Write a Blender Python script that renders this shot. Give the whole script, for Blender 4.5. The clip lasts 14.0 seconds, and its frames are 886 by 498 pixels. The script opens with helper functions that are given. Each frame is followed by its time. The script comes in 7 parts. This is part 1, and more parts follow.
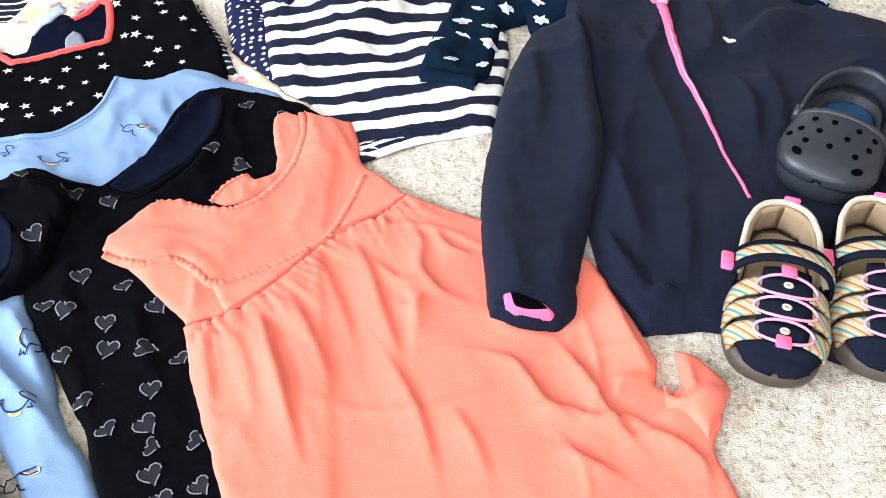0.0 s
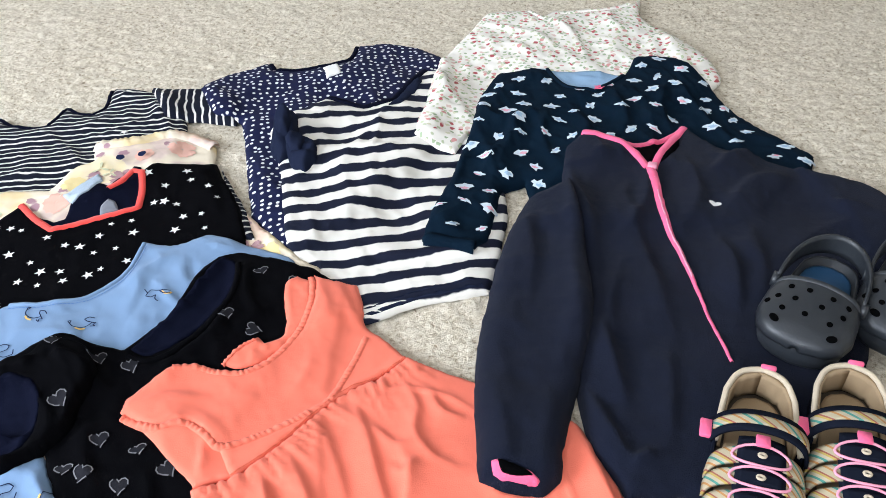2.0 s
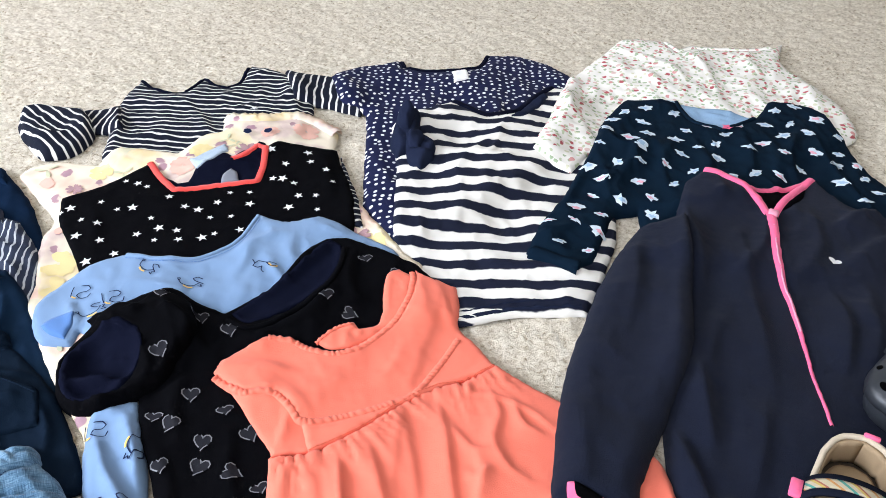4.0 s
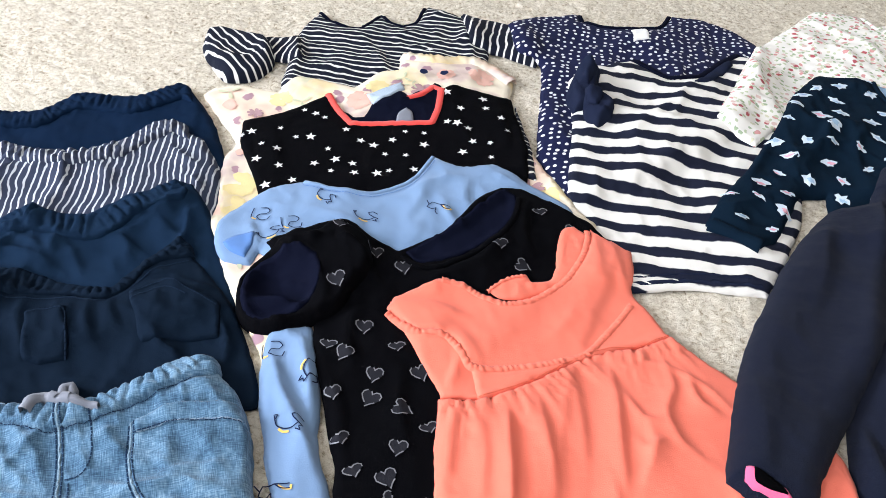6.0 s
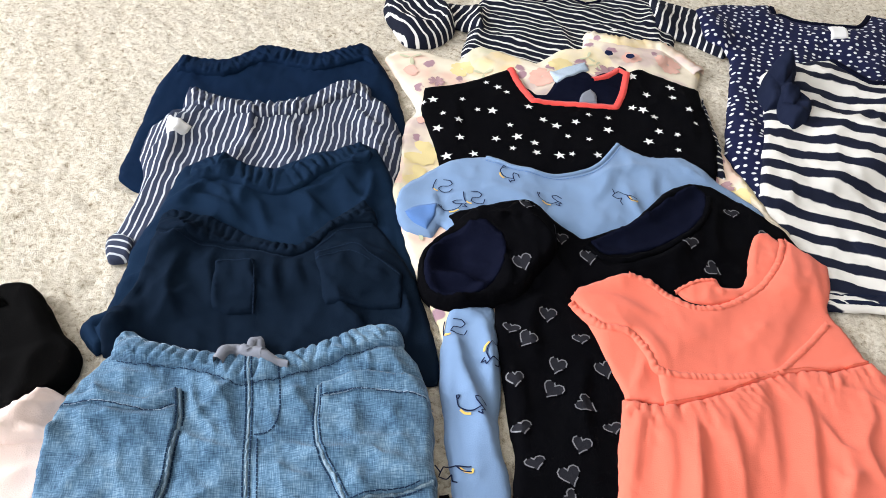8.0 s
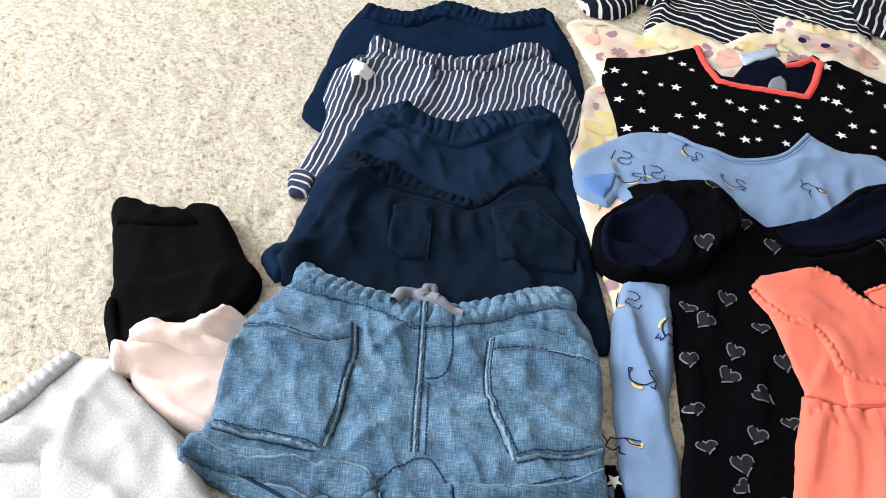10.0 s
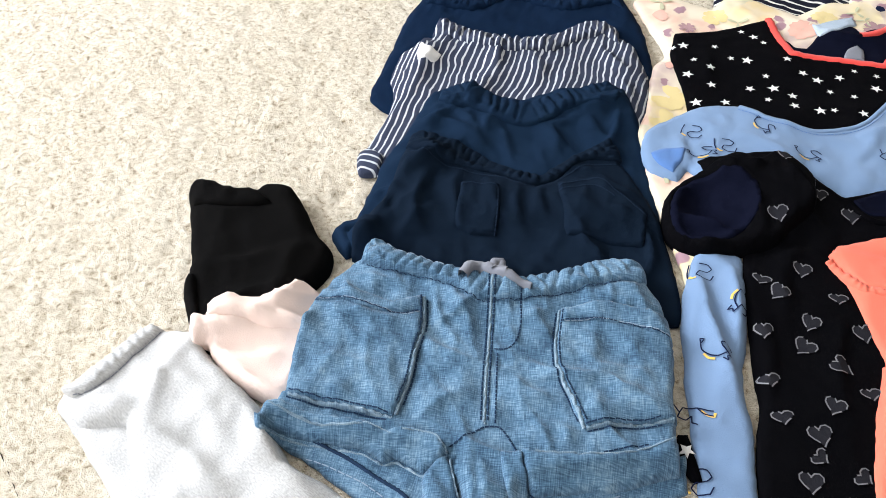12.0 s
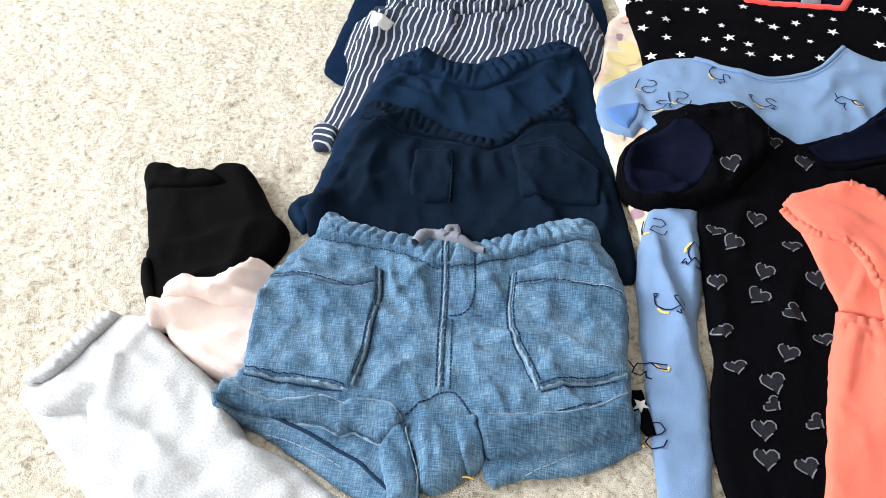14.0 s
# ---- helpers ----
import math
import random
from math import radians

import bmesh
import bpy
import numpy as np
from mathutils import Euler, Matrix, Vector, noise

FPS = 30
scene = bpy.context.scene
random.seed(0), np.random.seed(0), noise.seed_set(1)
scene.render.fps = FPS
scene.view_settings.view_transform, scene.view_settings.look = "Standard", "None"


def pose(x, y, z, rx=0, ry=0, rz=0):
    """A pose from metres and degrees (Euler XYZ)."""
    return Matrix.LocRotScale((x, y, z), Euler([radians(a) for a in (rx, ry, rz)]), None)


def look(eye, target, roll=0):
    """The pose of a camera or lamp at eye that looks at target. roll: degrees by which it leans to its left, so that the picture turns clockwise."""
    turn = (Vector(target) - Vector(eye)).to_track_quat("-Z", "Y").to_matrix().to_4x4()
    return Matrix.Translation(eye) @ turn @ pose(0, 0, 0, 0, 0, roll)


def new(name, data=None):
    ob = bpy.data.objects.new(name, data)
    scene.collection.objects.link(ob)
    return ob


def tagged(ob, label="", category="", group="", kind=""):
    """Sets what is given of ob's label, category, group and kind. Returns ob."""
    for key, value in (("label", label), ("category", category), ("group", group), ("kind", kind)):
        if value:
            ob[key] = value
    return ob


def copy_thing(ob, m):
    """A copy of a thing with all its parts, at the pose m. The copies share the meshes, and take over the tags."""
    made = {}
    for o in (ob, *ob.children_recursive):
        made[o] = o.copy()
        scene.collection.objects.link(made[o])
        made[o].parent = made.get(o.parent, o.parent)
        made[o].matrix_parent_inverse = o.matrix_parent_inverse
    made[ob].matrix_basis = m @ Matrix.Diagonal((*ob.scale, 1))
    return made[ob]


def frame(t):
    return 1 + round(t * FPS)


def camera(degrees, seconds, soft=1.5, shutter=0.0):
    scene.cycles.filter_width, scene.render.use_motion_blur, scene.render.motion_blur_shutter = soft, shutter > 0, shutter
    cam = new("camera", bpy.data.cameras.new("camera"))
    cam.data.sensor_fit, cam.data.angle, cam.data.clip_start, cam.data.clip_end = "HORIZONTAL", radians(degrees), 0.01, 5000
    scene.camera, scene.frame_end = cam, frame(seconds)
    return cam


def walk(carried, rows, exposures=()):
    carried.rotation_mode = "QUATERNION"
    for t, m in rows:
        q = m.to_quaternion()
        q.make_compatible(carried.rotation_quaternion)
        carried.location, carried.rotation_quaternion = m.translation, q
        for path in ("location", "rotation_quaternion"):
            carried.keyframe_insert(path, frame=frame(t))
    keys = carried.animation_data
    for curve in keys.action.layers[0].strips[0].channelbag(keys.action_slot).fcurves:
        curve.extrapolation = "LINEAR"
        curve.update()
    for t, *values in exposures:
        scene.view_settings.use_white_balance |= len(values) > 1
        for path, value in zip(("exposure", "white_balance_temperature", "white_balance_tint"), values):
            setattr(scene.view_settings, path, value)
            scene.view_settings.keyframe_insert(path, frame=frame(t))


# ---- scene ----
from mathutils import bvhtree, geometry

cam = camera(54.5, 14.0, 0.65)
PATH = [
    (0, (0.081, 0.566, 0.578), (-0.162, 1.903, -0.889), 2.4),
    (0.5, (0.081, 0.595, 0.591), (-0.181, 1.91, -0.893), -2.0),
    (0.8, (0.089, 0.603, 0.589), (-0.203, 1.967, -0.845), -2.0),
    (1, (0.099, 0.61, 0.588), (-0.222, 1.972, -0.841), -2.4),
    (1.5, (0.112, 0.593, 0.625), (-0.232, 1.978, -0.777), -1.3),
    (2, (0.117, 0.57, 0.656), (-0.245, 2.062, -0.626), 0.1),
    (2.2, (0.12, 0.561, 0.659), (-0.252, 2.085, -0.582), 0.7),
    (4.3, (0.098, 0.558, 0.641), (-0.511, 1.98, -0.627), 3.8),
    (4.5, (0.089, 0.555, 0.637), (-0.542, 1.959, -0.64), 3.8),
    (5, (0.071, 0.547, 0.63), (-0.598, 1.917, -0.665), 4.5),
    (5.5, (0.054, 0.544, 0.625), (-0.619, 1.885, -0.697), 5.2),
    (6, (0.035, 0.53, 0.623), (-0.716, 1.813, -0.715), 4.5),
    (6.5, (0.011, 0.521, 0.623), (-0.772, 1.767, -0.732), 5.2),
    (7, (-0.011, 0.515, 0.619), (-0.823, 1.726, -0.75), 5.5),
    (7.5, (-0.034, 0.509, 0.613), (-0.873, 1.687, -0.769), 5.8),
    (8, (-0.054, 0.494, 0.611), (-0.942, 1.612, -0.79), 5.2),
    (8.2, (-0.062, 0.488, 0.609), (-0.985, 1.567, -0.8), 4.5),
    (8.5, (-0.07, 0.481, 0.606), (-1.029, 1.516, -0.812), 3.9),
    (9, (-0.084, 0.466, 0.601), (-1.067, 1.459, -0.83), 4.6),
    (11.3, (-0.097, 0.422, 0.569), (-1.201, 1.246, -0.881), 1.7),
    (11.5, (-0.088, 0.426, 0.572), (-1.204, 1.231, -0.879), 0.7),
    (12, (-0.077, 0.428, 0.574), (-1.201, 1.226, -0.875), -0.4),
    (12.5, (-0.06, 0.43, 0.575), (-1.182, 1.208, -0.887), -1.4),
    (13, (-0.055, 0.443, 0.572), (-1.162, 1.217, -0.904), -2.5),
    (13.5, (-0.055, 0.452, 0.571), (-1.155, 1.212, -0.916), -3.3),
    (14, (-0.052, 0.462, 0.575), (-1.134, 1.22, -0.926), -3.9),
]
walk(cam, [(t, look(eye, target, roll)) for t, eye, target, roll in PATH],
     [(0, 0.60, 6050, 11), (1, 0.55, 6050, 10), (2, 0.03, 6050, 8), (4.5, 0.08, 6050, 11), (7, 0.0, 6300, 11), (9, -0.27, 6500, 10), (11.5, -0.18, 6500, 10), (14, -0.08, 6350, 9)])

# ---- world, window light ----
world = bpy.data.worlds.new("sky")
scene.world = world
world.use_nodes = True
wn = world.node_tree.nodes
sky = wn.new("ShaderNodeTexSky")
sky.sky_type, sky.sun_disc = "NISHITA", False
sky.sun_elevation, sky.sun_rotation = radians(38), radians(200)
wn["Background"].inputs["Strength"].default_value = 0.12
world.node_tree.links.new(sky.outputs[0], wn["Background"].inputs["Color"])

sun_data = bpy.data.lights.new("sun", "SUN")
sun_data.energy, sun_data.angle, sun_data.color = 2.0, radians(0.5), (1.0, 0.95, 0.88)
new("sun", sun_data).matrix_world = look((0.5, 6.0, 7.0), (0, 0, 0))


def window_light(name, x, y, z, target, w, h, power, color):
    """Daylight that enters through a window's opening."""
    d = bpy.data.lights.new(name, "AREA")
    d.shape, d.size, d.size_y, d.energy, d.color = "RECTANGLE", w, h, power, color
    new(name, d).matrix_world = look((x, y, z), target)


# unseen windows; the south one is shifted east to brighten the right side
window_light("window_daylight_west", -2.64, -0.55, 1.30, (0.0, 0.9, 0.0), 1.1, 1.2, 147.0, (0.872, 0.910, 1.0))
window_light("window_daylight_south", -0.5, -1.54, 1.50, (-0.2, 1.0, 0.5), 1.1, 1.4, 54.0, (0.872, 0.910, 1.0))



# ---- materials ----
class Nodes:
    """A short way to write node trees."""

    def __init__(self, name, rough=0.9, sheen=0.0):
        self.mat = bpy.data.materials.new(name)
        self.mat.use_nodes = True
        self.tree = self.mat.node_tree
        self.bsdf = self.tree.nodes["Principled BSDF"]
        self.bsdf.inputs["Roughness"].default_value = rough
        self.bsdf.inputs["Sheen Weight"].default_value = sheen
        self.bsdf.inputs["Specular IOR Level"].default_value = 0.2
        uv = self.tree.nodes.new("ShaderNodeUVMap")
        self.uv = uv.outputs[0]

    def put(self, socket, value):
        if isinstance(value, bpy.types.NodeSocket):
            self.tree.links.new(value, socket)
        else:
            socket.default_value = value

    def math(self, op, a, b=0.0, c=0.0):
        n = self.tree.nodes.new("ShaderNodeMath")
        n.operation = op
        for s, v in zip(n.inputs, (a, b, c)):
            self.put(s, v)
        return n.outputs[0]

    def noise(self, scale, detail=2.0, vector=None, stretch=None, distortion=0.0):
        v = self.uv if vector is None else vector
        if stretch:
            m = self.tree.nodes.new("ShaderNodeMapping")
            self.put(m.inputs["Vector"], v)
            m.inputs["Scale"].default_value = (*stretch, 1.0)
            v = m.outputs[0]
        n = self.tree.nodes.new("ShaderNodeTexNoise")
        self.put(n.inputs["Vector"], v)
        n.inputs["Scale"].default_value, n.inputs["Detail"].default_value = scale, detail
        n.inputs["Distortion"].default_value = distortion
        return n

    def cells(self, scale, randomness=1.0, vector=None, feature="F1"):
        n = self.tree.nodes.new("ShaderNodeTexVoronoi")
        n.voronoi_dimensions, n.feature = "2D", feature
        self.put(n.inputs["Vector"], self.uv if vector is None else vector)
        n.inputs["Scale"].default_value, n.inputs["Randomness"].default_value = scale, randomness
        return n

    def shift(self, vector, amount, scale):
        """The vector, moved about by noise."""
        n = self.noise(scale, 2.0, vector)
        m = self.tree.nodes.new("ShaderNodeVectorMath")
        m.operation = "MULTIPLY_ADD"
        self.put(m.inputs[0], n.outputs["Color"])
        m.inputs[1].default_value = (amount, amount, 0)
        self.put(m.inputs[2], vector)
        return m.outputs[0]

    def split(self, vector):
        n = self.tree.nodes.new("ShaderNodeSeparateXYZ")
        self.put(n.inputs[0], vector)
        return n.outputs

    def mix(self, fac, a, b):
        n = self.tree.nodes.new("ShaderNodeMix")
        n.data_type = "RGBA"
        self.put(n.inputs["Factor"], fac)
        self.put(n.inputs[6], (*a, 1) if isinstance(a, tuple) else a)
        self.put(n.inputs[7], (*b, 1) if isinstance(b, tuple) else b)
        return n.outputs[2]

    def ramp(self, fac, stops, hard=False):
        n = self.tree.nodes.new("ShaderNodeValToRGB")
        if hard:
            n.color_ramp.interpolation = "CONSTANT"
        e = n.color_ramp.elements
        while len(e) < len(stops):
            e.new(0.5)
        for el, (p, col) in zip(e, stops):
            el.position, el.color = p, (*col, 1)
        self.put(n.inputs[0], fac)
        return n.outputs[0]

    def step(self, value, low, high):
        n = self.tree.nodes.new("ShaderNodeMapRange")
        n.interpolation_type = "SMOOTHSTEP"
        self.put(n.inputs[0], value)
        n.inputs[1].default_value, n.inputs[2].default_value = low, high
        return n.outputs[0]

    def done(self, color, bump=None, strength=0.3, distance=0.001):
        self.put(self.bsdf.inputs["Base Color"], (*color, 1) if isinstance(color, tuple) else color)
        if bump is not None:
            b = self.tree.nodes.new("ShaderNodeBump")
            b.inputs["Strength"].default_value, b.inputs["Distance"].default_value = strength, distance
            self.put(b.inputs["Height"], bump)
            self.tree.links.new(b.outputs[0], self.bsdf.inputs["Normal"])
        return self.mat

    def worn(self, color, amount=0.12, scale=40.0):
        """The colour with faint blotches and lint."""
        blot = self.noise(scale * 0.3, 3.0).outputs["Fac"]
        lint = self.noise(1400.0, 2.0).outputs["Fac"]
        f = self.math("MULTIPLY_ADD", blot, 0.6, self.math("MULTIPLY", lint, 0.4))
        n = self.tree.nodes.new("ShaderNodeHueSaturation")
        self.put(n.inputs["Value"], self.math("MULTIPLY_ADD", f, 2.0 * amount, 1.0 - amount))
        self.put(n.inputs["Color"], (*color, 1) if isinstance(color, tuple) else color)
        return n.outputs[0]


def cotton(name, color, amount=0.14, rough=0.9, sheen=None, bump=0.35):
    dark = max(color) < 0.08
    n = Nodes(name, rough, (0.0 if dark else 0.12) if sheen is None else sheen)
    n.bsdf.inputs["Specular IOR Level"].default_value = 0.035 if dark else 0.2
    cloth_bump = n.math("ADD", n.noise(900.0, 3.0).outputs["Fac"], n.math("MULTIPLY", n.noise(90.0, 4.0).outputs["Fac"], 1.6))
    return n.done(n.worn(color, amount), cloth_bump, bump, 0.0012)


def striped(name, dark, light, period, duty, wobble=0.12, along=1, fine=False):
    """Printed stripes across the cloth; period in metres."""
    n = Nodes(name)
    v = n.shift(n.shift(n.uv, 0.020 if fine else 0.022, 11.0), 0.006, 45.0)
    axis = n.split(v)[along]
    f = n.math("FRACT", n.math("DIVIDE", axis, period))
    edge = n.math("MULTIPLY_ADD", n.noise(50.0, 2.0).outputs["Fac"], wobble, duty - wobble / 2)
    white = n.step(n.math("SUBTRACT", edge, f), -0.02, 0.04)
    back = n.step(f, 0.0, 0.05)
    color = n.mix(n.math("MULTIPLY", white, back), n.worn(dark, 0.2), n.worn(light, 0.06))
    return n.done(color, n.noise(700.0, 3.0).outputs["Fac"], 0.35, 0.0012)


def dotted(name, dark, light):
    n = Nodes(name)
    v = n.shift(n.uv, 0.004, 60.0)
    c = n.cells(88.0, 0.62, v)
    dot = n.step(c.outputs["Distance"], 0.24, 0.18)
    return n.done(n.mix(dot, n.worn(dark, 0.2), n.worn(light, 0.05)), n.noise(700.0, 3.0).outputs["Fac"], 0.3, 0.001)


def sprigged(name):
    """White jersey with small red and green sprigs."""
    n = Nodes(name)
    v = n.shift(n.uv, 0.010, 90.0)
    color = n.worn((0.80, 0.77, 0.70), 0.06)
    for k, (scale, size, stops) in enumerate((
        (112.0, 0.30, [(0.0, (0.34, 0.42, 0.26)), (0.5, (0.50, 0.55, 0.36)), (0.8, (0.62, 0.60, 0.42))]),
        (82.0, 0.28, [(0.0, (0.42, 0.09, 0.10)), (0.35, (0.62, 0.30, 0.28)), (0.7, (0.66, 0.48, 0.42))]),
    )):
        m = n.tree.nodes.new("ShaderNodeMapping")
        n.put(m.inputs["Vector"], v)
        m.inputs["Location"].default_value = (0.37 * k, 0.21 * k, 0)
        m.inputs["Rotation"].default_value = (0, 0, 0.5 + k)
        c = n.cells(scale, 1.0, m.outputs[0])
        mark = n.step(c.outputs["Distance"], size + 0.04, size - 0.06)
        pick = n.split(c.outputs["Color"])
        shown = n.math("MULTIPLY", mark, n.math("GREATER_THAN", pick[1], 0.25 + 0.25 * k))
        color = n.mix(shown, color, n.ramp(pick[0], stops, True))
    return n.done(color, n.noise(700.0, 3.0).outputs["Fac"], 0.3, 0.001)


def watercolour(name):
    """Cream cotton with large soft flowers in yellow, mauve and rose."""
    n = Nodes(name)
    v = n.shift(n.uv, 0.03, 18.0)
    big = n.cells(15.0, 1.0, v)
    pick = n.split(big.outputs["Color"])
    flower = n.step(big.outputs["Distance"], 0.62, 0.46)
    tone = n.ramp(pick[0], [(0.0, (0.72, 0.50, 0.12)), (0.25, (0.36, 0.20, 0.25)), (0.45, (0.74, 0.36, 0.28)), (0.62, (0.74, 0.60, 0.24)), (0.75, (0.42, 0.43, 0.22)), (0.88, (0.44, 0.26, 0.32))], True)
    petals = n.cells(46.0, 1.0, n.shift(n.uv, 0.012, 60.0))
    veins = n.step(petals.outputs["Distance"], 0.2, 0.7)
    tone = n.mix(n.math("MULTIPLY", veins, 0.6), tone, (0.74, 0.62, 0.46))
    color = n.mix(n.math("MULTIPLY", flower, 0.45), n.worn((0.76, 0.67, 0.52), 0.06), tone)
    sprig = n.cells(40.0, 1.0, n.shift(n.uv, 0.02, 70.0))
    leaf = n.math("MULTIPLY", n.step(sprig.outputs["Distance"], 0.3, 0.18), n.math("GREATER_THAN", n.split(sprig.outputs["Color"])[2], 0.72))
    color = n.mix(leaf, color, (0.36, 0.22, 0.25))
    return n.done(color, n.noise(800.0, 3.0).outputs["Fac"], 0.25, 0.001)


def denim(name, low, mid, high):
    n = Nodes(name, 0.92, 0.15)
    warp = n.noise(140.0, 4.0, stretch=(9.0, 0.8)).outputs["Fac"]
    weft = n.noise(140.0, 4.0, stretch=(0.8, 9.0)).outputs["Fac"]
    slub = n.math("MULTIPLY_ADD", warp, 0.5, n.math("MULTIPLY", weft, 0.5))
    blot = n.noise(16.0, 5.0).outputs["Fac"]
    rub = n.noise(60.0, 5.0, distortion=0.8).outputs["Fac"]
    f = n.math("MULTIPLY_ADD", blot, 0.24, n.math("MULTIPLY_ADD", rub, 0.14, n.math("MULTIPLY", slub, 0.64)))
    color = n.ramp(f, [(0.42, low), (0.52, mid), (0.62, high)])
    return n.done(color, n.math("ADD", slub, n.math("MULTIPLY", n.noise(70.0, 4.0).outputs["Fac"], 0.8)), 0.4, 0.0011)


def marl(name, dark, light):
    """Melange jersey, flecked along the grain."""
    n = Nodes(name)
    fleck = n.noise(420.0, 3.0, stretch=(1.0, 2.4)).outputs["Fac"]
    blot = n.noise(26.0, 3.0).outputs["Fac"]
    f = n.math("MULTIPLY_ADD", blot, 0.35, n.math("MULTIPLY", fleck, 0.65))
    return n.done(n.ramp(f, [(0.25, dark), (0.6, light)]), n.noise(600.0, 3.0).outputs["Fac"], 0.35, 0.0012)


def rainbow_weave(name):
    n = Nodes(name)
    xyz = n.split(n.uv)
    d = n.math("FRACT", n.math("DIVIDE", n.math("ADD", n.math("MULTIPLY", xyz[0], 0.75), n.math("MULTIPLY", xyz[1], -1.0)), 0.021))
    stops = [(0.0, (0.403, 0.346, 0.230)), (0.26, (0.396, 0.194, 0.065)), (0.36, (0.418, 0.360, 0.252)), (0.54, (0.072, 0.238, 0.194)),
             (0.66, (0.418, 0.360, 0.252)), (0.82, (0.418, 0.310, 0.086)), (0.92, (0.274, 0.094, 0.065))]
    color = n.ramp(d, stops, True)
    return n.done(n.worn(color, 0.15), n.noise(1300.0, 2.0).outputs["Fac"], 0.6, 0.001)


def plastic(name, color, rough=0.45, bump=0.15):
    n = Nodes(name, rough, 0.0)
    n.bsdf.inputs["Specular IOR Level"].default_value = 0.45
    return n.done(n.worn(color, 0.2), n.noise(300.0, 3.0).outputs["Fac"], bump, 0.0006)


def pile(name):
    """Beige cut-pile carpet."""
    n = Nodes(name, 0.97, 0.1)
    tuft = n.noise(190.0, 3.0, distortion=0.6).outputs["Fac"]
    fibre = n.noise(900.0, 2.0).outputs["Fac"]
    patch = n.noise(6.0, 3.0).outputs["Fac"]
    speck = n.noise(75.0, 2.0).outputs["Fac"]
    f = n.math("ADD", n.math("MULTIPLY", tuft, 0.5), n.math("ADD", n.math("MULTIPLY", fibre, 0.25), n.math("ADD", n.math("MULTIPLY", patch, 0.06), n.math("MULTIPLY", speck, 0.19))))
    color = n.ramp(f, [(0.36, (0.23, 0.170, 0.098)), (0.44, (0.58, 0.496, 0.362)), (0.57, (0.80, 0.730, 0.596))])
    return n.done(color, n.math("MULTIPLY_ADD", tuft, 1.4, fibre), 0.85, 0.003)


def wall_paint(name, color):
    n = Nodes(name, 0.85, 0.0)
    return n.done(n.worn(color, 0.03, 8.0), n.noise(120.0, 3.0).outputs["Fac"], 0.1, 0.001)


NAVY = cotton("navy_twill", (0.0068, 0.0180, 0.0395), 0.25)
NAVY_A = cotton("navy_jersey", (0.0040, 0.0125, 0.033), 0.22)
NAVY_C = cotton("dark_navy_linen", (0.0045, 0.0100, 0.0200), 0.3)
BLACK = cotton("black_jersey", (0.0016, 0.0016, 0.0023), 0.25)
BLACK_SOFT = cotton("black_leggings_knit", (0.0029, 0.0027, 0.0026), 0.3)
INNER_NAVY = cotton("navy_lining", (0.0035, 0.0045, 0.0125), 0.25)
FLEECE = cotton("dark_navy_fleece", (0.0090, 0.0115, 0.0225), 0.35, 0.97, 0.04, 0.9)
CORAL = cotton("coral_muslin", (0.82, 0.180, 0.112), 0.08, 0.8, 0.12, 0.25)
BLUE = cotton("sky_blue_jersey", (0.172, 0.268, 0.42), 0.08)
BLUE_INNER = cotton("sky_blue_lining", (0.085, 0.18, 0.40), 0.1)
PINK_TRIM = cotton("hot_pink_tape", (0.83, 0.13, 0.26), 0.1, 0.7)
RED_TRIM = cotton("red_binding", (0.78, 0.075, 0.06), 0.12, 0.8)
PALE_PINK = cotton("pale_pink_jersey", (0.86, 0.68, 0.59), 0.05)
WHITE = cotton("white_cotton", (0.80, 0.79, 0.76), 0.05)
GREY = marl("grey_marl_jersey", (0.30, 0.30, 0.29), (0.60, 0.60, 0.585))
GREY_TAPE = cotton("grey_cotton_tape", (0.20, 0.21, 0.24), 0.15)
GREY_BLUE = marl("light_blue_marl", (0.28, 0.36, 0.44), (0.44, 0.52, 0.60))
DENIM = denim("faded_denim", (0.026, 0.066, 0.118), (0.082, 0.166, 0.254), (0.205, 0.322, 0.420))
DENIM_WORN = denim("worn_pale_denim", (0.08, 0.14, 0.20), (0.19, 0.28, 0.35), (0.38, 0.47, 0.53))
BOW_NAVY = cotton("navy_bow_jersey", (0.012, 0.016, 0.034), 0.25)
STITCH_D = cotton("dark_blue_thread", (0.018, 0.036, 0.072), 0.3)
STITCH_L = cotton("pale_thread", (0.26, 0.34, 0.43), 0.2)
STITCH_N = cotton("navy_thread", (0.011, 0.020, 0.038), 0.3)
STITCH_C = cotton("coral_thread", (0.66, 0.11, 0.055), 0.1)
THIN_STRIPES = striped("navy_jersey_thin_white_stripes", (0.004, 0.006, 0.015), (0.68, 0.66, 0.61), 0.0115, 0.29, 0.12, 1, True)
WIDE_STRIPES = striped("navy_jersey_wide_white_stripes", (0.0065, 0.009, 0.023), (0.74, 0.71, 0.64), 0.0335, 0.55, 0.10)
TICKING = striped("slate_cotton_white_pinstripes", (0.030, 0.038, 0.066), (0.50, 0.52, 0.54), 0.0074, 0.30, 0.10, 0, True)
DOTS = dotted("navy_jersey_white_dots", (0.0055, 0.008, 0.038), (0.68, 0.68, 0.68))
SPRIGS = sprigged("white_jersey_red_sprigs")
WATERCOLOUR = watercolour("cream_cotton_large_flowers")
BIRD_NAVY = cotton("dark_teal_navy_jersey", (0.0035, 0.0105, 0.021), 0.25)
SILVER = plastic("silver_glitter_print", (0.15, 0.15, 0.16), 0.5)
